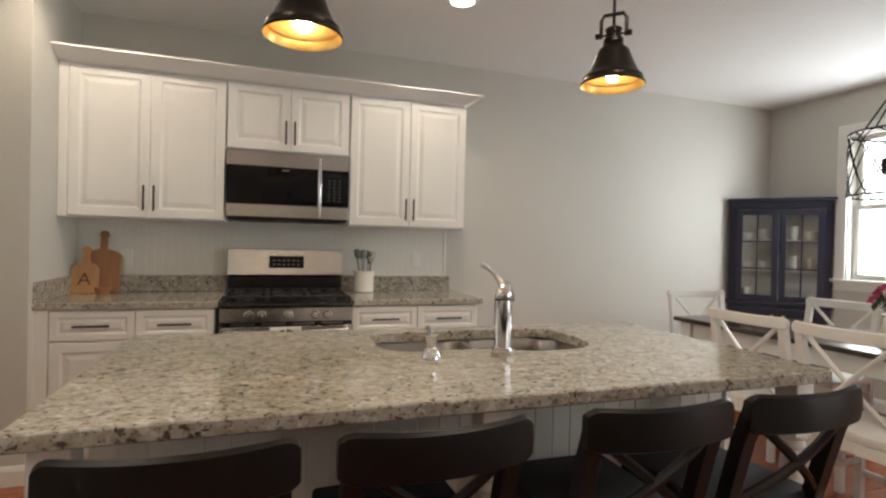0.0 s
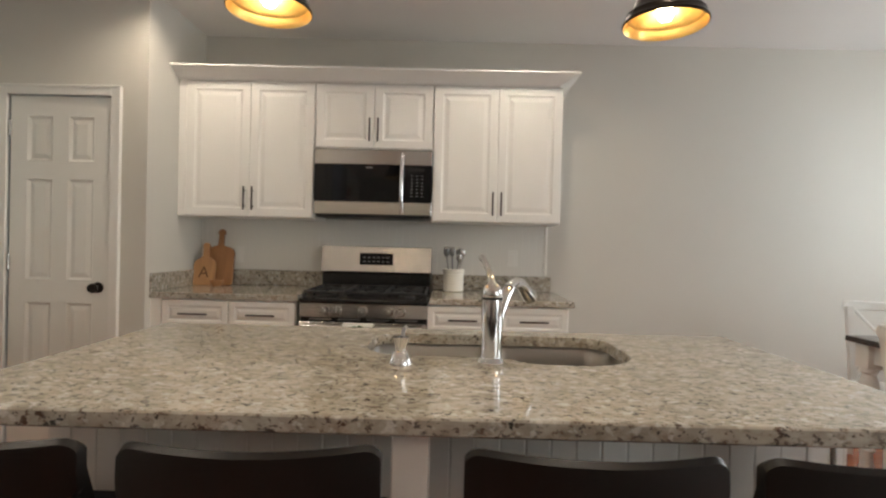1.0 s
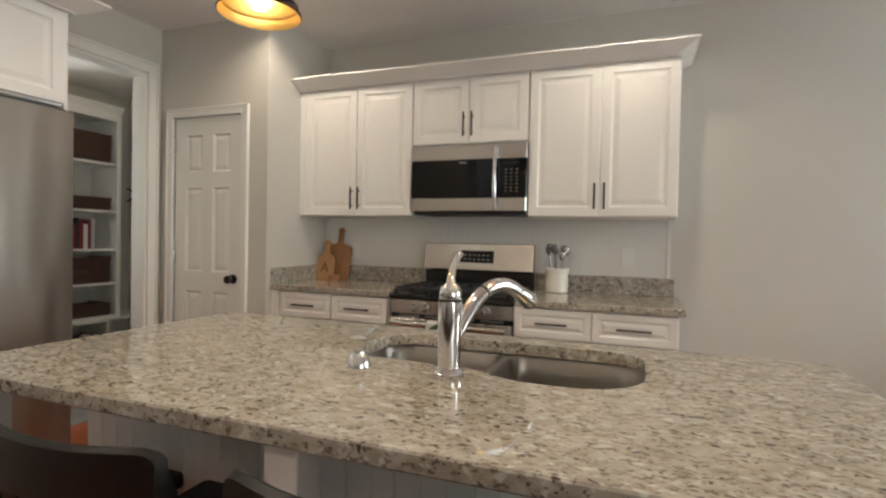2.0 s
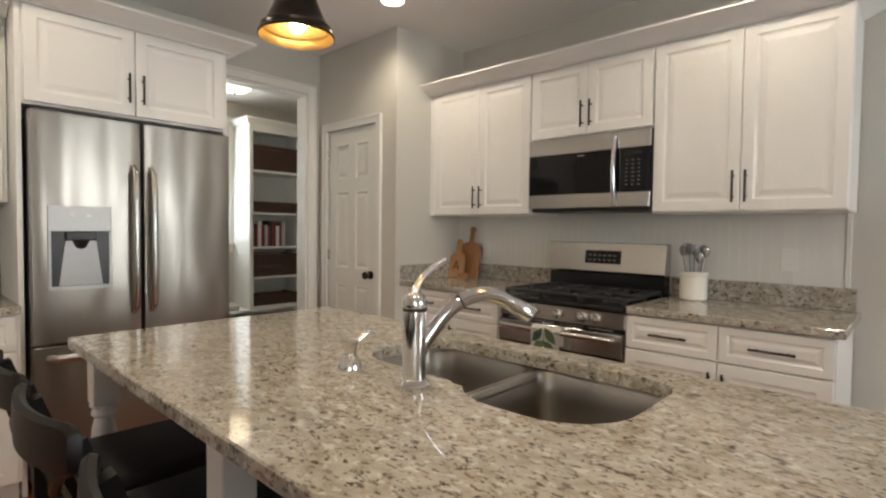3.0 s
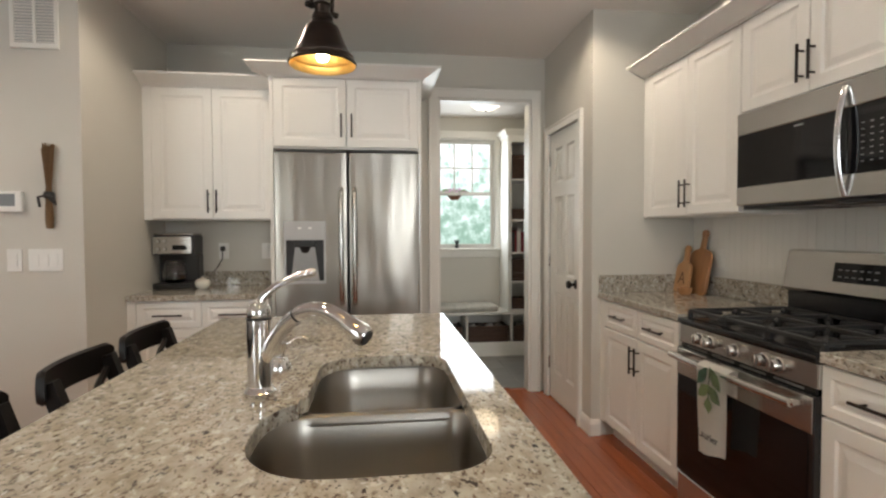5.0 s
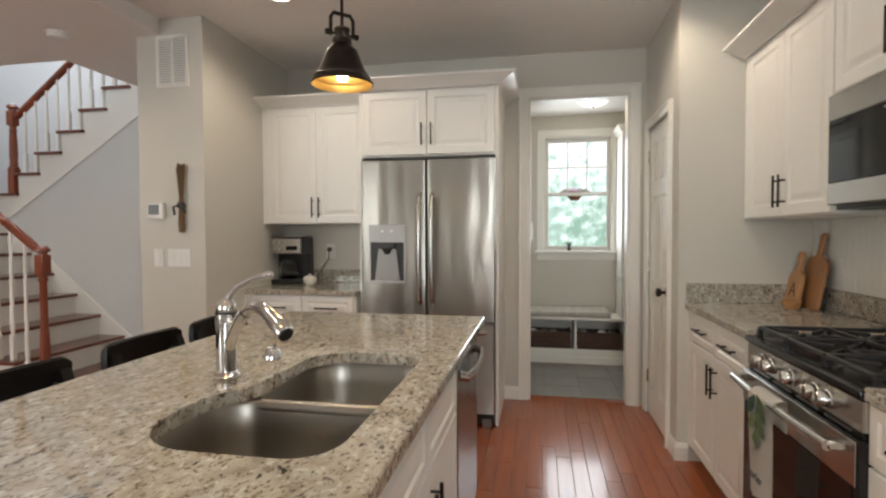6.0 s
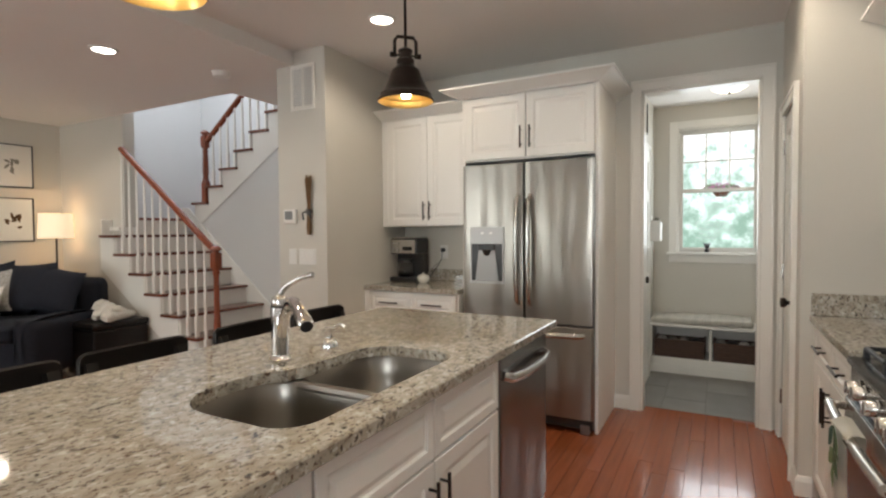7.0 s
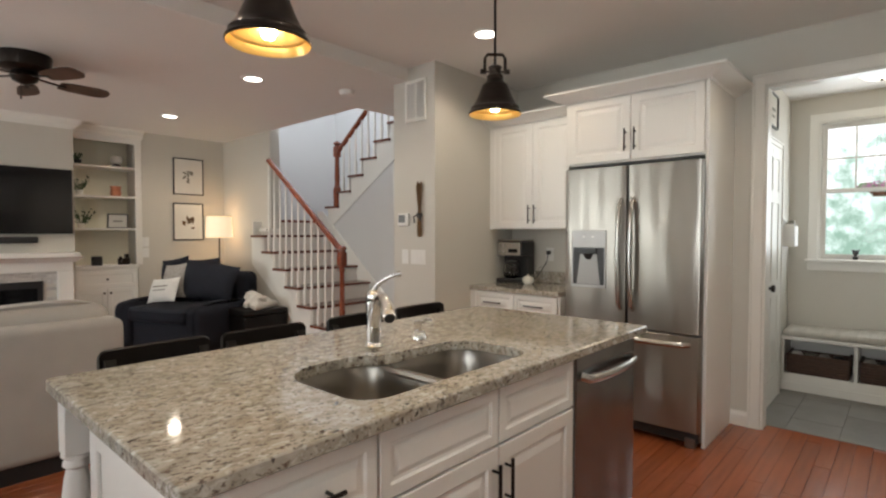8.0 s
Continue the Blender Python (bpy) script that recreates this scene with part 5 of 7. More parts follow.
def dishwasher(m):
    ob = thing("dishwasher", "dark stainless steel dishwasher built into the island", "dishwasher", m)
    part("tub", box(0.004, 0.560, 0.03, 0.50, 0.02, 0.874), PLASTIC_K, ob)
    d = part("door", box(0, 0.566, -0.022, 0.03, 0.115, 0.868, 0.005, 2), STEEL_DW, ob, "dark brushed steel door")
    hp = [(0.045, -0.020, 0.790), (0.06, -0.048, 0.782), (0.16, -0.060, 0.776), (0.283, -0.063, 0.775), (0.406, -0.060, 0.776), (0.506, -0.048, 0.782), (0.521, -0.020, 0.790)]
    part("handle", tube(hp, 0.013, 10, 1.4), STEEL_H, d, "bowed steel handle", True)
    part("kick_plate", box(0.004, 0.560, 0.04, 0.06, 0.0, 0.112), PLASTIC_K, ob)
    return ob


dishwasher(pose(0.674, 2.515, 0, 0, 0, 180))

# ---- windows ----


def window(name, label, m, w, z0, z1, casing_w, grid, mat_glass=PANE):
    """A double-hung window in a wall face at y = 0 facing -y; the opening runs from x 0 to w."""
    ob = thing(name, label, "window", m, kind="structure")
    part("casing", boxes([(-casing_w, 0, -0.018, 0, z0 - 0.03, z1 + casing_w), (w, w + casing_w, -0.018, 0, z0 - 0.03, z1 + casing_w), (0, w, -0.018, 0, z1, z1 + casing_w)], 0.003), TRIM, ob)
    part("sill", box(-casing_w - 0.02, w + casing_w + 0.02, -0.045, 0.06, z0 - 0.028, z0, 0.004), TRIM, ob)
    part("apron", box(-casing_w, w + casing_w, -0.014, 0, z0 - 0.10, z0 - 0.0285, 0.003), TRIM, ob)
    part("jamb", boxes([(0, 0.014, 0.0, 0.14, z0, z1), (w - 0.014, w, 0.0, 0.14, z0, z1), (0.014, w - 0.014, 0.0, 0.14, z1 - 0.014, z1), (0.014, w - 0.014, 0.061, 0.14, z0, z0 + 0.012)]), TRIM, ob)
    mid = (z0 + z1) / 2
    f = 0.034
    for nm, a, b, y, bars in (("lower_sash", z0 + 0.012, mid + 0.018, 0.062, False), ("upper_sash", mid - 0.018, z1 - 0.014, 0.092, grid)):
        s = part(nm, boxes([(0.014, 0.014 + f, y, y + 0.028, a, b), (w - 0.014 - f, w - 0.014, y, y + 0.028, a, b), (0.014 + f, w - 0.014 - f, y, y + 0.028, a, a + f), (0.014 + f, w - 0.014 - f, y, y + 0.028, b - f, b)], 0.002), TRIM, ob, "white sash")
        pane = part("pane", box(0.014 + f, w - 0.014 - f, y + 0.012, y + 0.016, a + f, b - f), mat_glass, s, "clear glass")
        pane.visible_shadow = False
        if bars:
            nx, nz = bars
            gw, gh = w - 0.028 - 2 * f, b - a - 2 * f
            for k in range(1, nx):
                x = 0.014 + f + gw * k / nx
                part("muntin", box(x - 0.006, x + 0.006, y + 0.005, y + 0.022, a + f, b - f), TRIM, s)
            for k in range(1, nz):
                z = a + f + gh * k / nz
                part("muntin", box(0.014 + f, w - 0.014 - f, y + 0.006, y + 0.021, z - 0.006, z + 0.006), TRIM, s)
    return ob


window("window_mudroom", "white double-hung window over the mudroom bench", pose(MX, WY0, 0, 0, 0, 90), WY1 - WY0, WZ0, WZ1, 0.072, (3, 2))
window("window_dining", "white double-hung window beside the dining table", pose(E, 3.56, 0, 0, 0, -90), 0.88, 1.055, 2.295, 0.085, None)
window("window_living", "tall white double-hung window in the living room", pose(E, -0.45, 0, 0, 0, -90), 1.14, 0.40, 2.30, 0.085, None)
window("window_living", "tall white double-hung window in the living room", pose(E, -1.61, 0, 0, 0, -90), 1.14, 0.40, 2.30, 0.01, None)
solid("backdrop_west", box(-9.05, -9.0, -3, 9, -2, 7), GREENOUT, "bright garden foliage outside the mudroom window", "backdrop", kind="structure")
solid("backdrop_east", box(11.0, 11.05, -10, 10, -2, 8), BRIGHTOUT, "bright daylight outside the dining window", "backdrop", kind="structure")

# ---- stairs ----
RISE, RUN, FY = 0.190, 0.250, -0.94
offset(0, 0.225)
stairs = thing("staircase", "white staircase with cherry treads and a landing", "staircase")
for k in range(1, 8):
    z, yf = k * RISE, FY - (k - 1) * RUN
    part("tread", box(SW2 + 0.002, SX + 0.035, yf - RUN - 0.005, yf + 0.028, z - 0.028, z, 0.006, 2), TREAD, stairs, "cherry-stained tread")
    part("riser", box(SW2 + 0.002, SX, yf - 0.016, yf, z - RISE, z - 0.0285), TRIM, stairs, "white riser")
LZ, LY = 8 * RISE, FY - 7 * RUN
part("riser", box(SW2 + 0.002, SX, LY - 0.016, LY, LZ - RISE, LZ - 0.0285), TRIM, stairs, "white riser")
part("landing", box(-2.70, SX - 0.131, -3.61, LY + 0.026, LZ - 0.028, LZ, 0.004), STAIRWOOD, stairs, "cherry-stained landing")
part("landing_fascia", box(-2.70, SX - 0.131, LY - 0.10, LY - 0.017, LZ - 0.24, LZ - 0.029), TRIM, stairs)
# open side below the first flight
o = [(FY - 0.018, 0.0)]
for k in range(1, 8):
    o += [(FY - (k - 1) * RUN - 0.017, k * RISE - 0.029), (FY - k * RUN - 0.017, k * RISE - 0.029)]
o += [(LY - 0.017, 0.0)]


def side_plate(outline, x0, x1):
    bm = prism(outline, x0, x1)
    m = Matrix(((0, 0, 1, 0), (1, 0, 0, 0), (0, 1, 0, 0), (0, 0, 0, 1)))
    bmesh.ops.transform(bm, matrix=m, verts=bm.verts[:])
    return bm


part("skirt", side_plate([(FY - 0.018, 0.0)] + o[1:-1] + [(LY - 0.017, LZ - RISE - 0.35), (FY - 0.30, 0.0)], SX - 0.004, SX + 0.012), TRIM, stairs, "white cut skirt")
part("side_wall", side_plate([(FY - 0.30, 0.0), (LY - 0.017, LZ - RISE - 0.35), (LY - 0.017, 0.0)], SX - 0.05, SX - 0.0045), WALL_LIVING, stairs, "beige wall under the flight")
part("wall_skirt", side_plate([(FY + 0.10, 0.0), (FY + 0.10, 0.16), (LY + 0.02, LZ + 0.13), (LY - 0.10, LZ + 0.13), (LY - 0.1, LZ), (FY - 0.05, 0.0)], SW2 + 0.0005, SW2 + 0.014), TRIM, stairs, "white skirt board on the wall")
# upper flight
UY = -2.56
for k in range(1, 11):
    z, yf = LZ + k * RISE, UY + (k - 1) * RUN
    part("tread", box(-2.70, SW2 + 0.035, yf - 0.028, yf + RUN + 0.005, z - 0.028, z, 0.006, 2), TREAD, stairs, "cherry-stained tread")
    part("riser", box(-2.70, SW2, yf, yf + 0.016, z - RISE, z - 0.0285), TRIM, stairs, "white riser")
o2 = [(UY + 0.017, LZ - 0.03)]
for k in range(1, 11):
    o2 += [(UY + (k - 1) * RUN + 0.017, LZ + k * RISE - 0.029), (UY + k * RUN + 0.017, LZ + k * RISE - 0.029)]
yend = UY + 10 * RUN + 0.017
part("upper_stringer", side_plate(o2 + [(yend, LZ + 10 * RISE - 0.45), (UY + 0.10, LZ - 0.03 - 0.05)], SW2 - 0.012, SW2 + 0.010), TRIM, stairs, "white cut stringer")
wall_poly = [(0.24, 0.0), (0.24, LZ + 10 * RISE - 0.2), (yend, LZ + 10 * RISE - 0.36), (UY + 0.10, LZ - 0.06), (UY - 0.10, LZ - 0.06), (UY - 0.10, 0.0)]
solid("wall_stair_middle", side_plate(wall_poly, SW2 - 0.11, SW2), WALL_STAIR, "pale blue-grey wall under the upper flight", "wall", kind="structure")


def newel(x, y, z0, h, mat=STAIRWOOD):
    bm = bmesh.new()
    b = 0.037
    add(bm, box(x - b, x + b, y - b, y + b, z0, z0 + 0.24, 0.004))
    add(bm, lathe([(0.0, z0 + 0.239), (0.040, z0 + 0.24), (0.042, z0 + 0.255), (0.030, z0 + 0.268), (0.038, z0 + 0.285), (0.030, z0 + 0.30), (0.036, z0 + 0.36), (0.033, z0 + 0.50), (0.026, z0 + 0.66), (0.024, z0 + h - 0.27), (0.035, z0 + h - 0.255), (0.026, z0 + h - 0.235), (0.036, z0 + h - 0.205), (0.0, z0 + h - 0.204)], 20, x, y))
    add(bm, box(x - b, x + b, y - b, y + b, z0 + h - 0.21, z0 + h - 0.07, 0.004))
    add(bm, lathe([(0.030, z0 + h - 0.071), (0.030, z0 + h - 0.055), (0.050, z0 + h - 0.045), (0.050, z0 + h - 0.030), (0.030, z0 + h - 0.008), (0, z0 + h)], 20, x, y))
    return bm


NX = SX - 0.035
part("newel", newel(NX, FY - 0.03, 0.0, 1.234), STAIRWOOD, stairs, "turned cherry newel post", True)
part("newel", newel(SW2 - 0.03, UY + 0.17, LZ + RISE, 0.86), STAIRWOOD, stairs, "turned cherry newel post", True)


def rail(a, b):
    d = Vector(b) - Vector(a)
    bm = bar(a, b, 0.062, 0.055, 0.016)
    return bm


RA, RB = (NX, FY - 0.07, 1.20), (NX, -2.385, 2.218)
part("handrail", rail(RA, RB), STAIRWOOD, stairs, "cherry handrail", True)
UA = (SW2 - 0.03, UY + 0.20, LZ + RISE + 0.72)
UB = (SW2 - 0.03, UY + 0.20 + 1.9, LZ + RISE + 0.72 + 1.9 * RISE / RUN)
part("handrail", rail(UA, UB), STAIRWOOD, stairs, "cherry handrail", True)


def baluster(x, y, z0, z1):
    bm = box(x - 0.015, x + 0.015, y - 0.015, y + 0.015, z0, z0 + 0.18)
    add(bm, lathe([(0.0, z0 + 0.179), (0.017, z0 + 0.18), (0.011, z0 + 0.20), (0.016, z0 + 0.24), (0.013, z0 + 0.45), (0.010, z1 - 0.02), (0.010, z1)], 8, x, y))
    return bm


for k in range(1, 7):
    for f in (0.06, 0.185):
        yb = FY - (k - 1) * RUN - f
        if k == 1 and f < 0.1:
            continue
        t = (RA[1] - yb) / (RA[1] - RB[1])
        part("baluster", baluster(NX, yb, k * RISE, RA[2] + t * (RB[2] - RA[2]) - 0.03), TRIM, stairs, "white baluster")
for k in range(1, 8):
    for f in (0.06, 0.185):
        yb = UY + (k - 1) * RUN + f
        if k == 1 or (k == 2 and f < 0.0):
            continue
        zt = UA[2] + (yb - UA[1]) * RISE / RUN - 0.03
        part("baluster", baluster(SW2 - 0.03, yb, LZ + k * RISE, zt), TRIM, stairs, "white baluster")
solid("trim_stub_cap", boxes([(-0.90, -0.68, -2.60, -2.44, 1.375, 1.41), (-0.89, -0.75, -2.464, -2.4605, 0, 1.375)], 0.001), TRIM, "white cap on the wall end by the stairs", "trim", kind="structure")

# ---- wall end by the stairs ----
offset()
vent = thing("return_air_vent", "white louvered return air vent high on the wall", "vent", pose(-0.4645, 0.530, 2.408, 0, 0, 90))
part("frame", boxes([(-0.115, 0.115, -0.012, 0, 0.14, 0.165), (-0.115, 0.115, -0.012, 0, -0.165, -0.14), (-0.115, -0.094, -0.012, 0, -0.14, 0.14), (0.094, 0.115, -0.012, 0, -0.14, 0.14), (-0.008, 0.008, -0.011, 0, -0.14, 0.14)], 0.002), TRIM, vent)
part("backing", box(-0.094, 0.094, -0.002, -0.0005, -0.14, 0.14), GREYPANEL, vent)
for k in range(18):
    z = -0.133 + k * 0.0156
    part("slat", bar((-0.094, -0.006, z), (0.094, -0.006, z), 0.010, 0.002, up=(0, 0.6, 0.8)), TRIM, vent)
th = thing("thermostat", "white thermostat with a grey display", "thermostat", pose(-0.4645, 0.397, 1.462, 0, 0, 90))
part("case", box(-0.060, 0.060, -0.026, 0, -0.052, 0.052, 0.006, 2), PLASTIC_W, th)
part("display", box(-0.045, 0.030, -0.028, -0.026, -0.025, 0.038), DISPLAY, th, "grey display")
outlet("light_switch", "single white light switch plate", pose(-0.4645, 0.404, 1.160, 0, 0, 90), 0.072, 0.116, 1)
outlet("light_switch", "triple white light switch plate", pose(-0.4645, 0.552, 1.160, 0, 0, 90), 0.165, 0.116, 3)


def hand_broom(m):
    ob = thing("hanging_broom", "small dark straw broom hanging on the wall", "broom", m)
    r = random.Random(11)
    bm = bmesh.new()
    for k in range(60):
        a, q = r.random() * 6.28, math.sqrt(r.random())
        add(bm, tube([(0.010 * q * math.cos(a), -0.02 + 0.010 * q * math.sin(a), 0.0), (0.030 * q * math.cos(a) + 0.004 * r.random(), -0.024 + 0.016 * q * math.sin(a), 0.20 + 0.04 * r.random())], 0.0025, 4))
    part("bristles", bm, STRAW, ob, "bundle of brown straw")
    part("handle", lathe([(0, -0.20), (0.016, -0.198), (0.020, -0.15), (0.016, -0.06), (0.014, 0.01), (0, 0.012)], 12, 0, -0.02), STRAW, ob, "", True)
    bow = add(lathe([(0.022, -0.045), (0.027, -0.03), (0.022, -0.01)], 12, 0, -0.02), tube([(0.0, -0.045, -0.03), (0.04, -0.05, -0.045), (0.045, -0.045, -0.075), (0.01, -0.045, -0.04)], 0.007, 6))
    add(bow, tube([(0.0, -0.045, -0.03), (-0.035, -0.05, -0.04), (-0.03, -0.045, -0.09)], 0.007, 6))
    part("ribbon", bow, PLASTIC_K, ob, "dark ribbon bow")


hand_broom(pose(-0.4645, 0.585, 1.522, 0, 0, 90))

# ---- mudroom ----
offset(0, 0.012, -0.020)
door_m = thing("door_mudroom", "white panelled mudroom door, closed, with a black knob", "door", pose(-1.95, 2.651, 0.008, 0, 0, 180), kind="structure")
dl = part("leaf", boxes([(0, 0.62, -0.012, 0.0, 0, 2.05), (0, 0.09, -0.018, -0.012, 0, 2.05), (0.53, 0.62, -0.018, -0.012, 0, 2.05), (0.27, 0.35, -0.018, -0.012, 0, 2.05), (0.09, 0.53, -0.0175, -0.012, 0, 0.2), (0.09, 0.53, -0.0175, -0.012, 0.86, 0.98), (0.09, 0.53, -0.0175, -0.012, 1.6, 1.7), (0.09, 0.53, -0.0175, -0.012, 1.95, 2.05)]), DOORPAINT, door_m)
kb = lathe([(0, 0), (0.03, 0), (0.03, 0.006), (0.011, 0.01), (0.011, 0.03), (0.027, 0.042), (0.027, 0.058), (0, 0.066)], 16)
bmesh.ops.transform(kb, matrix=pose(0.07, -0.018, 0.95, 90), verts=kb.verts[:])
part("knob", kb, BRONZE, door_m, "black knob", True)
casing("trim_mudroom_door", "white casing round the mudroom door", pose(-1.945, 2.6505, 0, 0, 0, 180), 0.63, 2.06, 0.05)


def picture(name, label, m, w, h, frame_mat, marks, mat_w=0.0):
    ob = thing(name, label, "picture", m)
    f = 0.011
    part("frame", boxes([(-w / 2, -w / 2 + f, -0.022, 0, -h / 2, h / 2), (w / 2 - f, w / 2, -0.022, 0, -h / 2, h / 2), (-w / 2 + f, w / 2 - f, -0.022, 0, h / 2 - f, h / 2), (-w / 2 + f, w / 2 - f, -0.022, 0, -h / 2, -h / 2 + f)], 0.002), frame_mat, ob)
    sheet = part("sheet", box(-w / 2 + f, w / 2 - f, -0.010, -0.001, -h / 2 + f, h / 2 - f), PAPER, ob)
    for mk, mt in marks:
        part("drawn_mark", mk, mt, sheet)
    return ob


def leaf_marks(seed, n, sx, sz, mt):
    r = random.Random(seed)
    out = []
    for k in range(n):
        an, cx, cz, ln = r.random() * 160 + 10, (r.random() - 0.5) * sx, (r.random() - 0.5) * sz, 0.05 + 0.04 * r.random()
        ol = [(ln * (t - 0.5), 0.014 * math.sin(math.pi * t)) for t in [j / 6 for j in range(7)]] + [(ln * (t - 0.5), -0.014 * math.sin(math.pi * t)) for t in [1 - j / 6 for j in range(1, 6)]]
        b = prism(ol, 0, 0.001)
        bmesh.ops.transform(b, matrix=Matrix.Translation((cx, -0.0105, cz)) @ Matrix.Rotation(radians(an), 4, "Y") @ Matrix.Rotation(radians(90), 4, "X"), verts=b.verts[:])
        out.append((b, mt))
    return out


picture("framed_picture", "small black framed picture above the mudroom door", pose(-2.22, 2.6515, 2.32, 0, 0, 180), 0.34, 0.26, PLASTIC_K, [(boxes([(-0.10, 0.10, -0.0115, -0.0105, 0.0, 0.02), (-0.07, 0.07, -0.0115, -0.0105, -0.05, -0.035)]), FADED)])
basket_w = thing("wall_basket", "small white wire basket hanging on the mudroom wall", "basket", pose(-2.86, 2.6515, 1.36, 0, 0, 180))
part("bin", boxes([(-0.085, 0.085, -0.09, -0.084, -0.10, 0.07), (-0.085, -0.079, -0.084, -0.004, -0.10, 0.09), (0.079, 0.085, -0.084, -0.004, -0.10, 0.09), (-0.085, 0.085, -0.084, -0.004, -0.104, -0.10), (-0.085, 0.085, -0.004, 0.0, -0.10, 0.14)], 0.002), PLASTIC_W, basket_w)
part("contents", boxes([(-0.07, -0.01, -0.08, -0.02, -0.09, 0.10), (0.0, 0.06, -0.07, -0.03, -0.09, 0.12)]), FADED, basket_w)


def bench():
    ob = thing("mudroom_bench", "white built-in bench with open cubbies under the window", "bench", pose(0, 0, 0))
    x0, x1, y0, y1 = MX + 0.002, -2.82, 2.652, 4.59
    part("seat_board", box(x0, x1 + 0.012, y0, y1, 0.455, 0.483, 0.003), TRIM, ob)
    part("base", box(x0, x1, y0, y1, 0.0, 0.165, 0.002), TRIM, ob)
    part("toe_trim", box(x1, x1 + 0.012, y0, y1, 0.0, 0.09, 0.002), TRIM, ob)
    for yd in (y0, 3.155, 3.63, 4.09, y1 - 0.02):
        part("divider", box(x0, x1, yd, yd + 0.02, 0.165, 0.455), TRIM, ob)
    part("back", box(x0, x0 + 0.012, y0 + 0.02, y1 - 0.02, 0.165, 0.455), TRIM, ob)


bench()
cb = box(MX + 0.01, -2.815, 2.66, 3.50, 0.4835, 0.545, 0.022, 3)
for v in cb.verts:
    v.co.z += 0.006 * math.sin(v.co.y * 11) + 0.004 * math.sin(v.co.x * 23)
for v in cb.verts:
    v.co.z = max(v.co.z, 0.4835)
solid("bench_cushion", cb, CUSHION, "grey striped cushion on the mudroom bench", "cushion", smooth=True)


def wicker_basket(m, w, d, h, label, fill=True):
    ob = thing("wicker_basket", label, "basket", m, "wicker baskets in the mudroom")
    bm = bmesh.new()
    n = max(4, int(h / 0.022))
    for k in range(n):
        z = h * k / n
        g = 0.003 * (k % 2)
        add(bm, boxes([(0 - g, w + g, -0.006 - g, 0.012, z, z + h / n * 0.9), (0 - g, 0.012, 0.012, d, z, z + h / n * 0.9), (w - 0.012, w + g, 0.012, d, z, z + h / n * 0.9), (0.012, w - 0.012, d - 0.012, d, z, z + h / n * 0.9)], 0.003))
    part("weave", bm, WICKER, ob)
    part("rim", boxes([(-0.006, w + 0.006, -0.012, 0.014, h - 0.004, h + 0.012), (-0.006, 0.014, 0.014, d, h - 0.004, h + 0.012), (w - 0.014, w + 0.006, 0.014, d, h - 0.004, h + 0.012)], 0.005), WICKER, ob)
    if fill:
        r = random.Random(int(w * 1000))
        for k in range(4):
            b = lathe([(0, -0.03), (0.04, -0.02), (0.05, 0.0), (0.03, 0.03), (0, 0.035)], 10)
            bmesh.ops.transform(b, matrix=Matrix.Translation((w * (k + 0.6) / 4.4, d * 0.45, h * 0.9)) @ Matrix.Diagonal((1.0, 1.2, 0.8 + 0.5 * r.random(), 1)), verts=b.verts[:])
            part("folded_cloth", b, [FADED, PILLOW_G, PLASTIC_K, PILLOW_W][(k + int(w * 100)) % 4], ob, "", True)
    return ob


for y0, w in ((2.69, 0.43), (3.19, 0.415), (3.665, 0.40)):
    wicker_basket(pose(-2.835, y0, 0.1655, 0, 0, 90), w, 0.30, 0.155, "dark brown wicker basket in a bench cubby")


def bookcase():
    ob = thing("bookcase", "tall white open bookcase holding baskets and books", "bookcase", pose(0, 0, 0))
    x0, x1, y0, y1, z0, z1 = MX + 0.002, -2.84, 3.600, 4.22, 0.4835, 2.345
    part("side", box(x0, x1, y0, y0 + 0.022, z0, z1, 0.002), TRIM, ob)
    part("side", box(x0, x1, y1 - 0.022, y1, z0, z1, 0.002), TRIM, ob)
    part("back", box(x0, x0 + 0.01, y0 + 0.022, y1 - 0.022, z0, z1), TRIM, ob)
    part("crown", sweep([(x0, y0), (x1, y0), (x1, y1)], [(0, z1 - 0.02), (0.012, z1 - 0.02), (0.035, z1 + 0.02), (0.045, z1 + 0.03), (0.045, z1 + 0.045), (0, z1 + 0.045)]), TRIM, ob)
    part("top", box(x0, x1, y0 + 0.022, y1 - 0.022, z1 - 0.06, z1), TRIM, ob)
    part("face_frame", boxes([(x1, x1 + 0.012, y0, y0 + 0.04, z0, z1), (x1, x1 + 0.012, y1 - 0.04, y1, z0, z1), (x1, x1 + 0.012, y0 + 0.04, y1 - 0.04, z1 - 0.09, z1)], 0.002), TRIM, ob)
    for z in (0.484, 0.78, 1.085, 1.43, 1.855):
        part("shelf", box(x0 + 0.01, x1 - 0.003, y0 + 0.022, y1 - 0.022, z, z + 0.02), TRIM, ob)


bookcase()


def wall_hook(m):
    ob = thing("wall_hook", "dark metal cross-shaped coat hook on the mudroom wall", "hook", m)
    part("plate", box(-0.022, 0.022, -0.006, 0, -0.03, 0.03, 0.002), BRONZE, ob)
    for sx in (-1, 1):
        for sz in (-1, 1):
            part("arm", tube([(0, -0.006, 0), (sx * 0.035, -0.010, sz * 0.035), (sx * 0.062, -0.022, sz * 0.062), (sx * 0.075, -0.030, sz * 0.055)], [0.010, 0.008, 0.007, 0.009], 8), BRONZE, ob, "", True)
    part("hook", tube([(0, -0.005, -0.03), (0, -0.012, -0.09), (0.005, -0.035, -0.115), (0.02, -0.045, -0.095)], [0.007, 0.006, 0.006, 0.007], 8), BRONZE, ob, "", True)


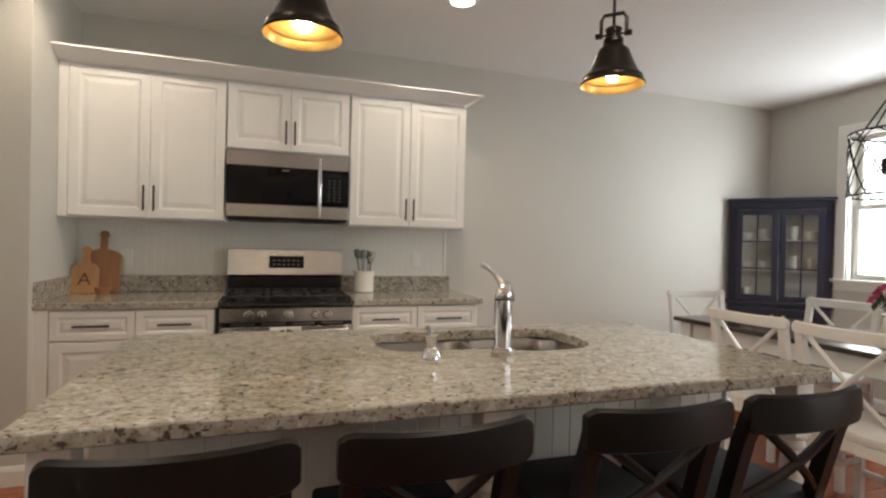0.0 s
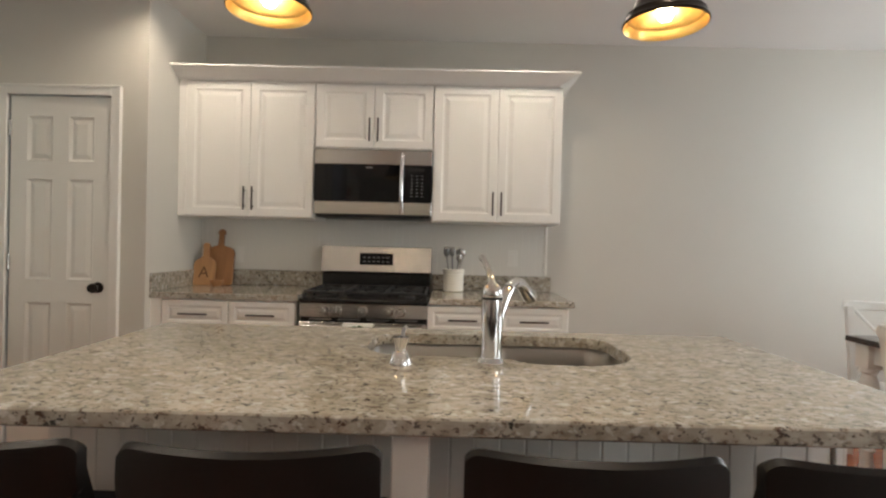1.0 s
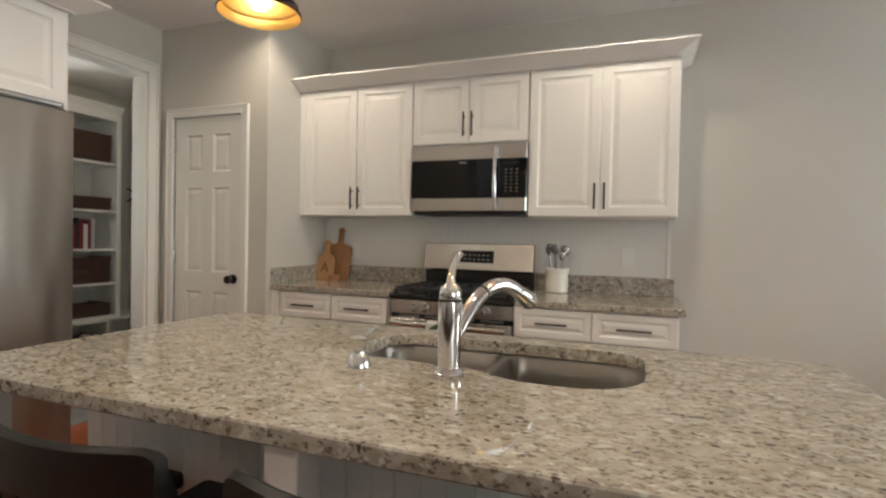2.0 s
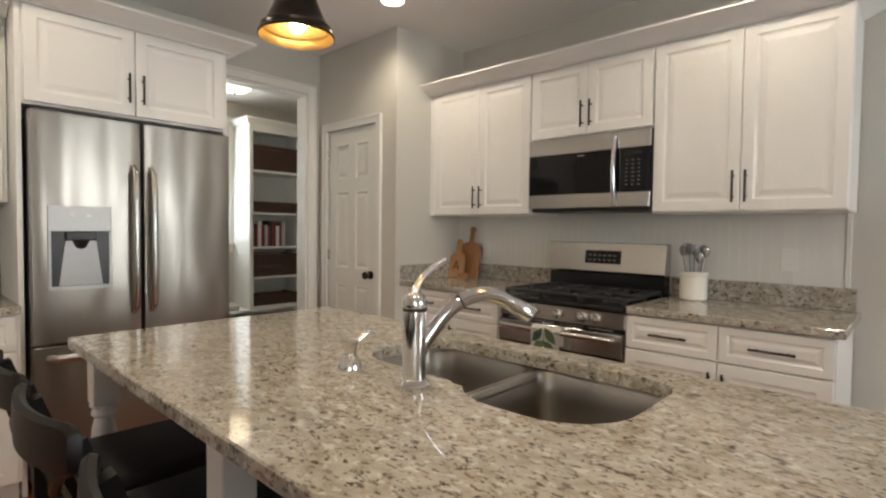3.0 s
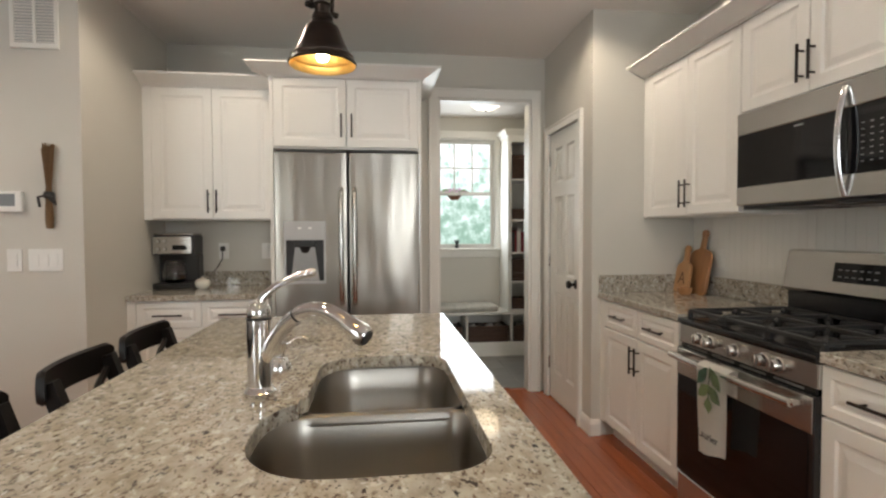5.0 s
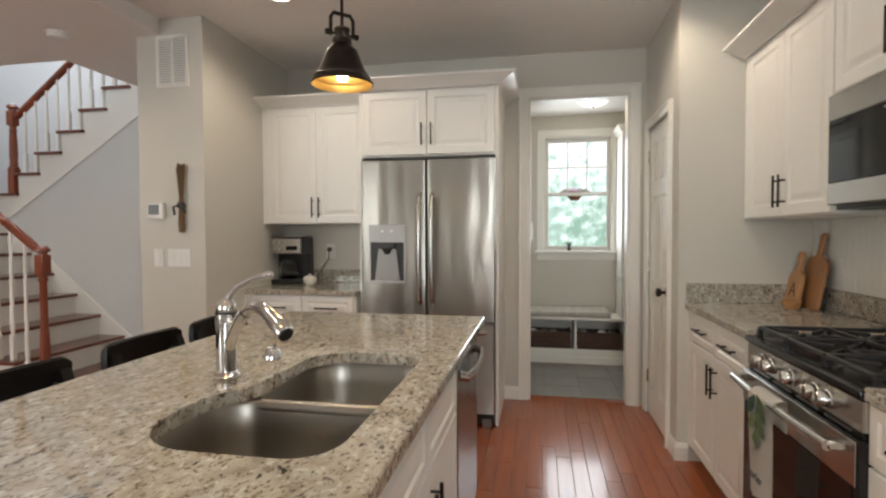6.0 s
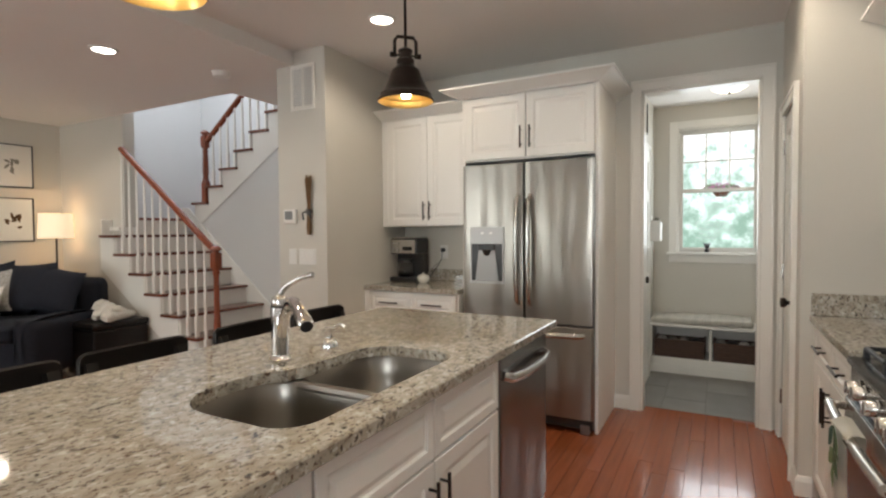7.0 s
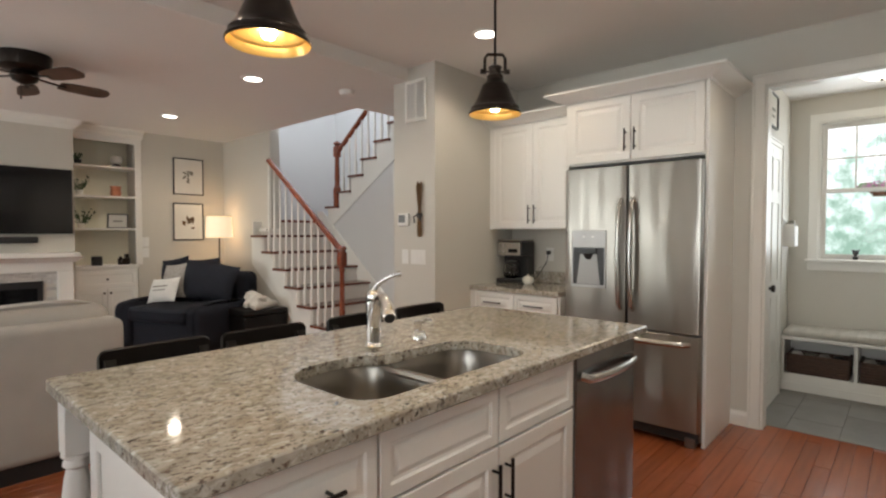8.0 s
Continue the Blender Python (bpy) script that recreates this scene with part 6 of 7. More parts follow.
wall_hook(pose(-3.115, 4.5875, 1.63))
outlet("light_switch", "white switch plate on the mudroom end wall", pose(-3.115, 4.5875, 1.15))
for z, h in ((0.8005, 0.22), (1.8755, 0.24), (0.5045, 0.10), (1.4505, 0.10)):
    wicker_basket(pose(-2.865, 3.645, z, 0, 0, 90), 0.50, 0.28, h, "dark brown wicker basket on the bookcase", False)
rb = random.Random(4)
yb = 3.63
for k in range(12):
    t, h = 0.022 + 0.018 * rb.random(), 0.20 + 0.07 * rb.random()
    solid("book", add(box(-3.05, -2.875, yb, yb + t, 1.1055, 1.1055 + h, 0.002), box(-3.045, -2.878, yb + 0.003, yb + t - 0.003, 1.1055 + h - 0.004, 1.1055 + h + 0.0005)), [RED, PLASTIC_K, RED, PILLOW_W, RED, GREYPANEL][k % 6], ["dark red book standing on the bookcase", "black book standing on the bookcase", "dark red book standing on the bookcase", "white book standing on the bookcase", "dark red book standing on the bookcase", "grey book standing on the bookcase"][k % 6], "book", group="books on the bookcase")
    yb += t + 0.001
dome = thing("ceiling_light", "white glass dome ceiling light, lit", "ceiling light", pose(-2.48, 3.29, MC + 0.02))
part("pan", lathe([(0, -0.001), (0.15, -0.001), (0.15, -0.018), (0, -0.018)], 28), BRONZE, dome)
part("bowl", lathe([(0.145, -0.018), (0.135, -0.045), (0.09, -0.072), (0.0, -0.082)], 28), DOMEGLOW, dome, "glowing white glass bowl", True)
part("finial", lathe([(0.0, -0.082), (0.010, -0.084), (0.012, -0.095), (0.0, -0.104)], 12), BRONZE, dome, "", True)
sill_plant = thing("sill_figure", "small dark sprig on the mudroom window sill", "plant", pose(MX - 0.02, 3.12, WZ0 + 0.0205))
part("pot", lathe([(0, 0), (0.018, 0), (0.022, 0.03), (0, 0.03)], 14), PLASTIC_K, sill_plant, "", True)
sp = bmesh.new()
for k in range(9):
    a = k * 0.7
    add(sp, tube([(0, 0, 0.028), (0.012 * math.cos(a), 0.018 * math.sin(a), 0.06), (0.014 * math.cos(a + 1), 0.03 * math.sin(a + 1), 0.09)], [0.003, 0.006, 0.003], 6))
part("sprig", sp, PLASTIC_K, sill_plant)


offset()


def flower_basket(m):
    ob = thing("hanging_flower_basket", "hanging basket with mauve flowers outside the window", "plant", m)
    part("basket", lathe([(0, -0.10), (0.08, -0.095), (0.14, -0.02), (0.15, 0.0), (0.14, 0.0), (0, -0.01)], 20), COPPER, ob, "", True)
    r = random.Random(8)
    lf, fl = bmesh.new(), bmesh.new()
    for k in range(150):
        a, q = r.random() * 6.28, math.sqrt(r.random())
        c = Vector((0.30 * q * math.cos(a), 0.30 * q * math.sin(a), 0.02 + 0.08 * r.random() + 0.05 * (1 - q)))
        b = bmesh.new()
        bmesh.ops.create_icosphere(b, subdivisions=1, radius=0.034)
        add(fl if k % 3 else lf, b, Matrix.Translation(c) @ Matrix.Rotation(r.random() * 3, 4, "X") @ Matrix.Diagonal((1, 1, 0.35, 1)))
    part("foliage", lf, LEAF_SUN, ob)
    tagged(part("flowers", fl, PETAL_V, ob), kind="stuff")
    for k in range(3):
        a = k * 2.094
        part("hanger", tube([(0.14 * math.cos(a), 0.14 * math.sin(a), 0.0), (0, 0, 1.364)], 0.002, 5), GREYPANEL, ob)


flower_basket(pose(-4.2, 3.25, 1.775) @ Matrix.Scale(0.62, 4))
solid("porch_soffit", box(-4.45, MX - 0.141, 2.85, 5.0, 2.62, 2.70), TRIM, "white porch soffit outside the mudroom window", "soffit", kind="structure")

# ---- chairs ----


def xback_chair(name, label, category, m, wood, seat_mat, h, top, w=0.40, d=0.40, group="", lean=0.07, rail_h=0.095):
    """A cross-back chair or stool facing +y. h: seat height, top: height of the back."""
    ob = thing(name, label, category, m, group)
    hw, hd = w / 2, d / 2
    sb = box(-hw + 0.004, hw - 0.004, -hd + 0.02, hd + 0.01, h - 0.045, h, 0.012, 2)
    part("seat", sb, seat_mat, ob, "", True)
    part("seat_frame", boxes([(-hw + 0.02, hw - 0.02, -hd + 0.02, -hd + 0.04, h - 0.10, h - 0.0455), (-hw + 0.02, hw - 0.02, hd - 0.03, hd - 0.01, h - 0.10, h - 0.0455), (-hw + 0.02, -hw + 0.04, -hd + 0.04, hd - 0.03, h - 0.10, h - 0.0455), (hw - 0.04, hw - 0.02, -hd + 0.04, hd - 0.03, h - 0.10, h - 0.0455)], 0.002), wood, ob)
    for s in (-1, 1):
        part("leg", bar((s * (hw - 0.03), hd - 0.02, 0), (s * (hw - 0.03), hd - 0.02, h - 0.046), 0.036, 0.036, 0.004, up=(0, 1, 0)), wood, ob)
        pts = [(s * (hw - 0.022), -hd - 0.025, 0.0), (s * (hw - 0.022), -hd + 0.012, h * 0.75), (s * (hw - 0.022), -hd + 0.010, h), (s * (hw - 0.020), -hd - lean * 0.55, h + (top - h) * 0.6), (s * (hw - 0.020), -hd - lean, top - 0.035)]
        pm = tube(pts, 0.026, 4, 1.0, math.pi / 4)
        part("back_post", pm, wood, ob)
    n = 28
    bm = bmesh.new()
    rings = []
    half, corner = hw + 0.012, min(0.030, rail_h * 0.45)
    for k in range(n + 1):
        u = math.sin((k / n - 0.5) * math.pi)
        x = u * half
        y = -hd - lean - 0.004 - 0.035 * (1 - u * u)
        over = max(0.0, corner - (half - abs(x)) - 0.003)
        e = corner - math.sqrt(corner * corner - over * over)
        z1 = top + 0.004 * u * u - e
        z0 = top - rail_h + e * 0.8
        tk = 0.022
        rings.append([bm.verts.new(p) for p in ((x, y - tk / 2, z0 + 0.006), (x, y - tk / 2 - 0.002, (z0 + z1) / 2), (x, y - tk / 2, z1 - 0.007), (x, y, z1), (x, y + tk / 2, z1 - 0.006), (x, y + tk / 2, z0 + 0.006), (x, y, z0))])
    for a, b in zip(rings, rings[1:]):
        for k in range(7):
            bm.faces.new((a[k], a[(k + 1) % 7], b[(k + 1) % 7], b[k]))
    bm.faces.new(rings[0])
    bm.faces.new(rings[-1][::-1])
    part("top_rail", bm, wood, ob, "", True)
    z0, z1 = h + 0.015, top - rail_h + 0.02
    for s in (-1, 1):
        pts = [(s * (hw - 0.035), -hd + 0.002, z0), (0, -hd - lean * 0.5 - 0.024 + 0.004 * s, (z0 + z1) / 2), (-s * (hw - 0.035), -hd - lean * 0.95, z1)]
        seg = [tuple((1 - t) ** 2 * pts[0][i] + 2 * t * (1 - t) * (2 * pts[1][i] - 0.5 * pts[0][i] - 0.5 * pts[2][i]) + t * t * pts[2][i] for i in range(3)) for t in [j / 6 for j in range(7)]]
        part("cross_brace", tube(seg, 0.012, 6), wood, ob, "", True)
    zs = h * 0.35
    part("stretcher", bar((-hw + 0.03, hd - 0.02, zs), (hw - 0.03, hd - 0.02, zs), 0.02, 0.03, 0.003), wood, ob)
    for s in (-1, 1):
        part("stretcher", bar((s * (hw - 0.028), hd - 0.02, zs + 0.06), (s * (hw - 0.028), -hd - 0.005, zs + 0.06), 0.02, 0.028, 0.003), wood, ob)
    return ob


stool = xback_chair("bar_stool", "dark espresso wooden cross-back counter stool at the island", "stool", pose(0.352, 1.652, 0), ESPRESSO, SEATFAB, 0.62, 0.934, 0.366, 0.40, "stools at the island")
for sx, sa in ((0.790, 2), (1.320, -1), (1.752, 1)):
    copy_thing(stool, pose(sx + 0.004, 1.652, 0, 0, 0, sa))

# ---- pendants and ceiling fittings ----


def pendant(px, py, pz):
    ob = thing("pendant_lamp", "dark bronze bell pendant with gold lining, lit, over the island", "pendant lamp", pose(px, py, pz), "pendants over the island")
    prof = [(0.116, 0.0), (0.119, 0.003), (0.119, 0.008), (0.114, 0.012), (0.109, 0.026), (0.110, 0.030), (0.103, 0.034), (0.090, 0.055), (0.077, 0.082), (0.066, 0.110), (0.060, 0.126), (0.056, 0.134), (0.046, 0.140)]
    part("shade", lathe(prof + [(0.040, 0.150), (0.033, 0.158), (0.0, 0.160)], 40), BRONZE, ob, "dark bronze bell shade", True)
    part("lining", lathe([(0.116, 0.0), (0.112, 0.008), (0.106, 0.026), (0.100, 0.029), (0.098, 0.033), (0.086, 0.055), (0.073, 0.082), (0.062, 0.110), (0.050, 0.128), (0.0, 0.131)], 40), GOLD, ob, "gold leaf lining", True)
    part("neck", lathe([(0.034, 0.156), (0.038, 0.162), (0.036, 0.176), (0.028, 0.180), (0.027, 0.205), (0.031, 0.208), (0.031, 0.214), (0.018, 0.222), (0.0, 0.224)], 24), BRONZE, ob, "", True)
    yoke = tube([(-0.046, 0, 0.185), (-0.046, 0, 0.252), (-0.034, 0, 0.270), (0.034, 0, 0.270), (0.046, 0, 0.252), (0.046, 0, 0.185)], 0.0075, 8)
    add(yoke, tube([(-0.056, 0, 0.194), (0.056, 0, 0.194)], 0.0045, 8))
    for s in (-1, 1):
        add(yoke, tube([(s * 0.044, 0, 0.194), (s * 0.066, 0, 0.194)], 0.011, 10))
    bmesh.ops.transform(yoke, matrix=pose(0, 0, 0, 0, 0, -45), verts=yoke.verts[:])
    part("yoke", yoke, BRONZE, ob, "", True)
    part("rod", tube([(0, 0, 0.222), (0, 0, KC - pz - 0.02)], 0.0062, 10), BRONZE, ob)
    part("canopy", lathe([(0, KC - pz - 0.028), (0.055, KC - pz - 0.024), (0.062, KC - pz - 0.001), (0, KC - pz - 0.001)], 24), BRONZE, ob, "", True)
    part("socket", lathe([(0, 0.129), (0.018, 0.129), (0.018, 0.085), (0, 0.085)], 16), BRONZE, ob)
    b = part("bulb", lathe([(0.014, 0.086), (0.020, 0.072), (0.021, 0.060), (0.021, 0.030), (0.016, 0.018), (0.0, 0.014)], 16), BULB, ob, "glowing filament bulb", True)
    b.visible_shadow = False


for p in PENDANTS:
    pendant(*p)


def downlight(x, y, z):
    ob = thing("recessed_light", "round recessed ceiling light, lit", "ceiling light", pose(x, y, z), "recessed lights")
    part("trim_ring", lathe([(0.068, -0.001), (0.092, -0.001), (0.090, -0.007), (0.070, -0.010), (0.068, -0.004)], 28), PLASTIC_W, ob, "white trim ring", True)
    part("lens", lathe([(0, -0.0035), (0.068, -0.0035), (0.068, -0.002), (0, -0.002)], 28), CANGLOW, ob, "glowing lens")


# the last fitting belongs to the added, unseen fill downlight
for cx, cy, cz in CANS:
    downlight(cx, cy, cz)
det = thing("smoke_detector", "round white smoke detector on the ceiling", "smoke detector", pose(-0.31, -0.16, LC))
part("base", lathe([(0, -0.001), (0.072, -0.001), (0.072, -0.012), (0, -0.012)], 24), PLASTIC_W, det)
part("cover", lathe([(0.064, -0.012), (0.060, -0.035), (0.045, -0.042), (0, -0.042)], 24), PLASTIC_W, det, "", True)


def ceiling_fan(m):
    ob = thing("ceiling_fan", "dark bronze ceiling fan with brown wooden blades, at rest", "ceiling fan", m)
    part("housing", lathe([(0, -0.001), (0.155, -0.001), (0.160, -0.02), (0.150, -0.09), (0.12, -0.115), (0.0, -0.12)], 28), BRONZE, ob, "", True)
    part("hub", lathe([(0, -0.118), (0.075, -0.12), (0.085, -0.15), (0.07, -0.18), (0.03, -0.20), (0, -0.205)], 24), BRONZE, ob, "", True)
    for k in range(5):
        a = radians(72 * k + 8)
        o = [(0.20, -0.045), (0.27, -0.062), (0.43, -0.070), (0.49, -0.060), (0.52, -0.03), (0.52, 0.03), (0.49, 0.060), (0.43, 0.070), (0.27, 0.062), (0.20, 0.045)]
        b = prism(o, -0.004, 0.004)
        mm = Matrix.Rotation(a, 4, "Z") @ Matrix.Translation((0, 0, -0.165)) @ Matrix.Rotation(radians(-14), 4, "X")
        bmesh.ops.transform(b, matrix=mm, verts=b.verts[:])
        bl = part("blade", b, FANWOOD, ob, "brown wooden blade")
        arm = bar((0.07, 0, -0.150), (0.24, 0, -0.172), 0.03, 0.008, 0.002)
        bmesh.ops.transform(arm, matrix=Matrix.Rotation(a, 4, "Z"), verts=arm.verts[:])
        part("arm", arm, BRONZE, bl)
    part("pull_chain", add(tube([(0.03, 0, -0.20), (0.03, 0, -0.29)], 0.002, 5), lathe([(0, -0.31), (0.006, -0.305), (0.006, -0.295), (0, -0.29)], 8, 0.03, 0)), BRONZE, ob)


ceiling_fan(pose(1.74, -1.08, LC, 0, 0, 34))

# ---- living room ----
offset(-0.09, 0, 0.115)
built = thing("built_in_shelves", "cream built-in shelves over a two-door cabinet", "shelf unit")
AX0, AX1, AY0, AY1 = 0.397, 1.065, S - 0.348, S - 0.002
part("cabinet_body", box(AX0, AX1, AY0, AY1 + 0.001, -0.115, 0.83), TRIM, built)
part("cabinet_top", box(AX0 - 0.002, AX1 - 0.002, AY0, AY1 + 0.03, 0.8305, 0.858, 0.003), TRIM, built)
FS = pose(AX1, AY1 + 0.002, 0, 0, 0, 180)
for a, b, c, e in ((0.02, 0.648, 0.60, 0.80), (0.02, 0.331, 0.10, 0.59), (0.337, 0.648, 0.10, 0.59)):
    f = raised(a, b, c, e, 0.0, 0.018, ((0, 0), (0.045, 0), (0.050, 0.006), (0.055, 0.006)))
    bmesh.ops.transform(f, matrix=FS, verts=f.verts[:])
    fp = part("drawer" if c > 0.5 else "door", f, TRIM, built)
    for kx in ([(a + b) / 2 - 0.0] if c > 0.5 else [b - 0.03 if a < 0.1 else a + 0.03]):
        k = lathe([(0, 0), (0.006, 0), (0.007, 0.012), (0.014, 0.018), (0, 0.024)], 10)
        bmesh.ops.transform(k, matrix=FS @ pose(kx, -0.018, (c + e) / 2 if c > 0.5 else e - 0.05, 90), verts=k.verts[:])
        part("knob", k, BRONZE, fp, "dark knob", True)
for z in (1.275, 1.655, 2.002):
    part("shelf", box(AX0, AX1, AY0, AY1 - 0.012, z, z + 0.022, 0.002), TRIM, built)
part("face_frame", boxes([(AX0 - 0.05, AX0 + 0.02, AY1 + 0.0025, AY1 + 0.014, 0.86, 2.40), (AX1 - 0.02, AX1, AY1 + 0.0025, AY1 + 0.014, 0.86, 2.40), (AX0 + 0.02, AX1 - 0.02, AY1 + 0.0025, AY1 + 0.014, 2.30, 2.40)], 0.002), TRIM, built)
solid("crown_molding", sweep([(2.45, S + 0.161), (1.065, S + 0.161), (1.065, S + 0.002), (0.33, S + 0.002)], [(0, LC - 0.215), (0.01, LC - 0.215), (0.03, LC - 0.175), (0.07, LC - 0.135), (0.08, LC - 0.116), (0, LC - 0.116)]), TRIM, "white crown molding over the built-in shelves", "molding")


def potted(m, label, pot_mat, n, size, seed):
    ob = thing("potted_plant", label, "plant", m)
    part("pot", lathe([(0, 0), (0.03, 0), (0.04, 0.055), (0.036, 0.055), (0.03, 0.045), (0, 0.045)], 16), pot_mat, ob, "", True)
    r = random.Random(seed)
    bm = bmesh.new()
    for k in range(n):
        a, u = r.random() * 6.28, r.random()
        tip = Vector((size * (0.3 + 0.7 * u) * math.cos(a), size * (0.3 + 0.7 * u) * math.sin(a) * 0.7, 0.05 + size * (0.25 + 1.0 * r.random())))
        add(bm, tube([(0, 0, 0.045), tip * 0.6 + Vector((0, 0, 0.02)), tip], [0.0015, 0.002, 0.001], 4))
        for j in range(3):
            c = tip * (0.6 + 0.2 * j)
            lf = prism([(-0.018, 0), (-0.006, 0.009), (0.008, 0.008), (0.02, 0), (0.008, -0.008), (-0.006, -0.009)], 0, 0.001)
            add(bm, lf, Matrix.Translation(c) @ Euler((r.random() * 2, r.random() * 2, r.random() * 6)).to_matrix().to_4x4())
    part("foliage", bm, LEAF, ob)


potted(pose(0.96, S - 0.14, 2.0245), "small dark trailing plant on the top shelf", PLASTIC_K, 16, 0.06, 21)
potted(pose(0.95, S - 0.14, 1.6775), "leafy plant on the middle shelf", PLASTIC_W, 16, 0.14, 22)
potted(pose(0.94, S - 0.14, 1.2975), "green leafy plant in a pale pot on the shelf", CERAMIC, 24, 0.16, 23)
glass_bowl = thing("candle_bowl", "glass bowl with a dark base on the top shelf", "bowl", pose(0.57, S - 0.14, 2.0245))
part("stand", lathe([(0, 0), (0.07, 0), (0.06, 0.02), (0.02, 0.04), (0, 0.04)], 20), BRONZE, glass_bowl, "", True)
part("hurricane", lathe([(0.02, 0.041), (0.06, 0.06), (0.065, 0.10), (0.05, 0.13), (0.047, 0.13), (0.06, 0.10), (0, 0.046)], 20), CERAMIC, glass_bowl, "", True)
solid("copper_jar", lathe([(0, 0), (0.05, 0), (0.058, 0.03), (0.052, 0.09), (0.06, 0.12), (0.05, 0.12), (0.045, 0.09), (0, 0.02)], 20), COPPER, "copper-coloured jar on the middle shelf", "jar", pose(0.585, S - 0.13, 1.6775), smooth=True)
picture("framed_picture", "small black framed print standing on the shelf", pose(0.575, S - 0.12, 1.385, 8, 0, 180), 0.22, 0.17, PLASTIC_K, [(boxes([(-0.05, 0.05, -0.0115, -0.0105, -0.01, 0.005)]), FADED)])
solid("dark_candle", lathe([(0, 0), (0.055, 0), (0.055, 0.10), (0.05, 0.105), (0, 0.10)], 16), PLASTIC_K, "dark square-sided candle on the cabinet", "candle", pose(0.80, S - 0.10, 0.8585), smooth=True)
fig = thing("camera_ornament", "dark metal ornament on the cabinet", "ornament", pose(0.52, S - 0.10, 0.8585))
part("body", boxes([(-0.06, 0.06, -0.03, 0.03, 0, 0.08), (-0.05, -0.01, -0.025, 0.025, 0.08, 0.13), (0.02, 0.05, -0.02, 0.02, 0.08, 0.10)], 0.006), BRONZE, fig)
part("lens", lathe([(0.025, 0), (0.028, 0.05), (0, 0.05)], 14), BRONZE, fig, "", True).matrix_basis = pose(0.02, 0.03, 0.04, -90)

tv = thing("television", "large black flat television on the chimney wall", "television", pose(1.745, S + 0.161, 1.575, 0, 0, 180))
part("screen", box(-0.655, 0.655, -0.045, -0.012, -0.345, 0.345, 0.004), TVBLACK, tv, "black screen")
part("bracket", box(-0.2, 0.2, -0.012, -0.0005, -0.15, 0.15), PLASTIC_K, tv)
solid("soundbar", box(1.40, 2.10, S + 0.162, S + 0.24, 1.135, 1.20, 0.01), PLASTIC_K, "black soundbar under the television", "soundbar")
fp = thing("fireplace", "white mantel fireplace with pale ledger stone and a black firebox", "fireplace", pose(0, 0, 0))
FYW = S + 0.161
part("mantel_shelf", box(1.06, 2.43, FYW + 0.001, FYW + 0.20, 0.985, 1.03, 0.005), TRIM, fp)
part("mantel_molding", sweep([(2.40, FYW + 0.001), (2.40, FYW + 0.06), (1.09, FYW + 0.06), (1.09, FYW + 0.001)], [(0, 0.93), (0.02, 0.93), (0.05, 0.965), (0.08, 0.984), (0, 0.984)]), TRIM, fp)
part("frieze", box(1.10, 2.39, FYW + 0.001, FYW + 0.055, 0.83, 0.93, 0.003), TRIM, fp)
for a in (1.10, 2.25):
    part("pilaster", box(a, a + 0.14, FYW + 0.001, FYW + 0.07, -0.115, 0.83, 0.004), TRIM, fp)
part("firebox", box(1.36, 2.13, FYW + 0.001, FYW + 0.02, -0.115, 0.735, 0.004), PLASTIC_K, fp, "black firebox")
part("firebox_glass", box(1.41, 2.08, FYW + 0.0205, FYW + 0.025, 0.12, 0.66), BLACKGLASS, fp)
rs = random.Random(13)
for z in [-0.105 + k * 0.035 for k in range(27)]:
    x = 1.241
    while x < 2.249:
        L = min(0.08 + 0.12 * rs.random(), 2.249 - x)
        if not (x + L > 1.36 and x < 2.13 and z < 0.735):
            part("stone", box(x, x + L - 0.002, FYW + 0.001, FYW + 0.018 + 0.016 * rs.random(), z, min(z + 0.033, 0.83)), STONE, fp)
        x += L
picture("framed_picture", "black framed botanical print on the living room wall", pose(-0.204, S + 0.0005, 1.965, 0, 0, 180), 0.375, 0.465, PLASTIC_K, leaf_marks(1, 9, 0.10, 0.14, FADED))
picture("framed_picture", "black framed botanical print on the living room wall", pose(-0.198, S + 0.0005, 1.385, 0, 0, 180), 0.375, 0.475, PLASTIC_K, leaf_marks(2, 10, 0.12, 0.18, STRAW))
outlet("light_switch", "white switch plate on the living room wall", pose(0.31, S + 0.0005, 1.13, 0, 0, 180))
outlet("light_switch", "white switch plate on the living room wall", pose(0.31, S + 0.0005, 1.00, 0, 0, 180))

offset()
flamp = thing("floor_lamp", "slim dark floor lamp with a glowing drum shade", "floor lamp", pose(-0.55, -3.16, 0))
part("base", lathe([(0, 0), (0.13, 0), (0.13, 0.012), (0.02, 0.022), (0, 0.022)], 24), BRONZE, flamp, "", True)
part("pole", tube([(0, 0, 0.02), (0, 0, 1.42)], 0.010, 10), BRONZE, flamp)
sh = part("shade", lathe([(0.165, 1.298), (0.152, 1.568), (0.150, 1.568), (0.163, 1.298)], 32), SHADE, flamp, "glowing white drum shade", True)
sh.visible_shadow = False


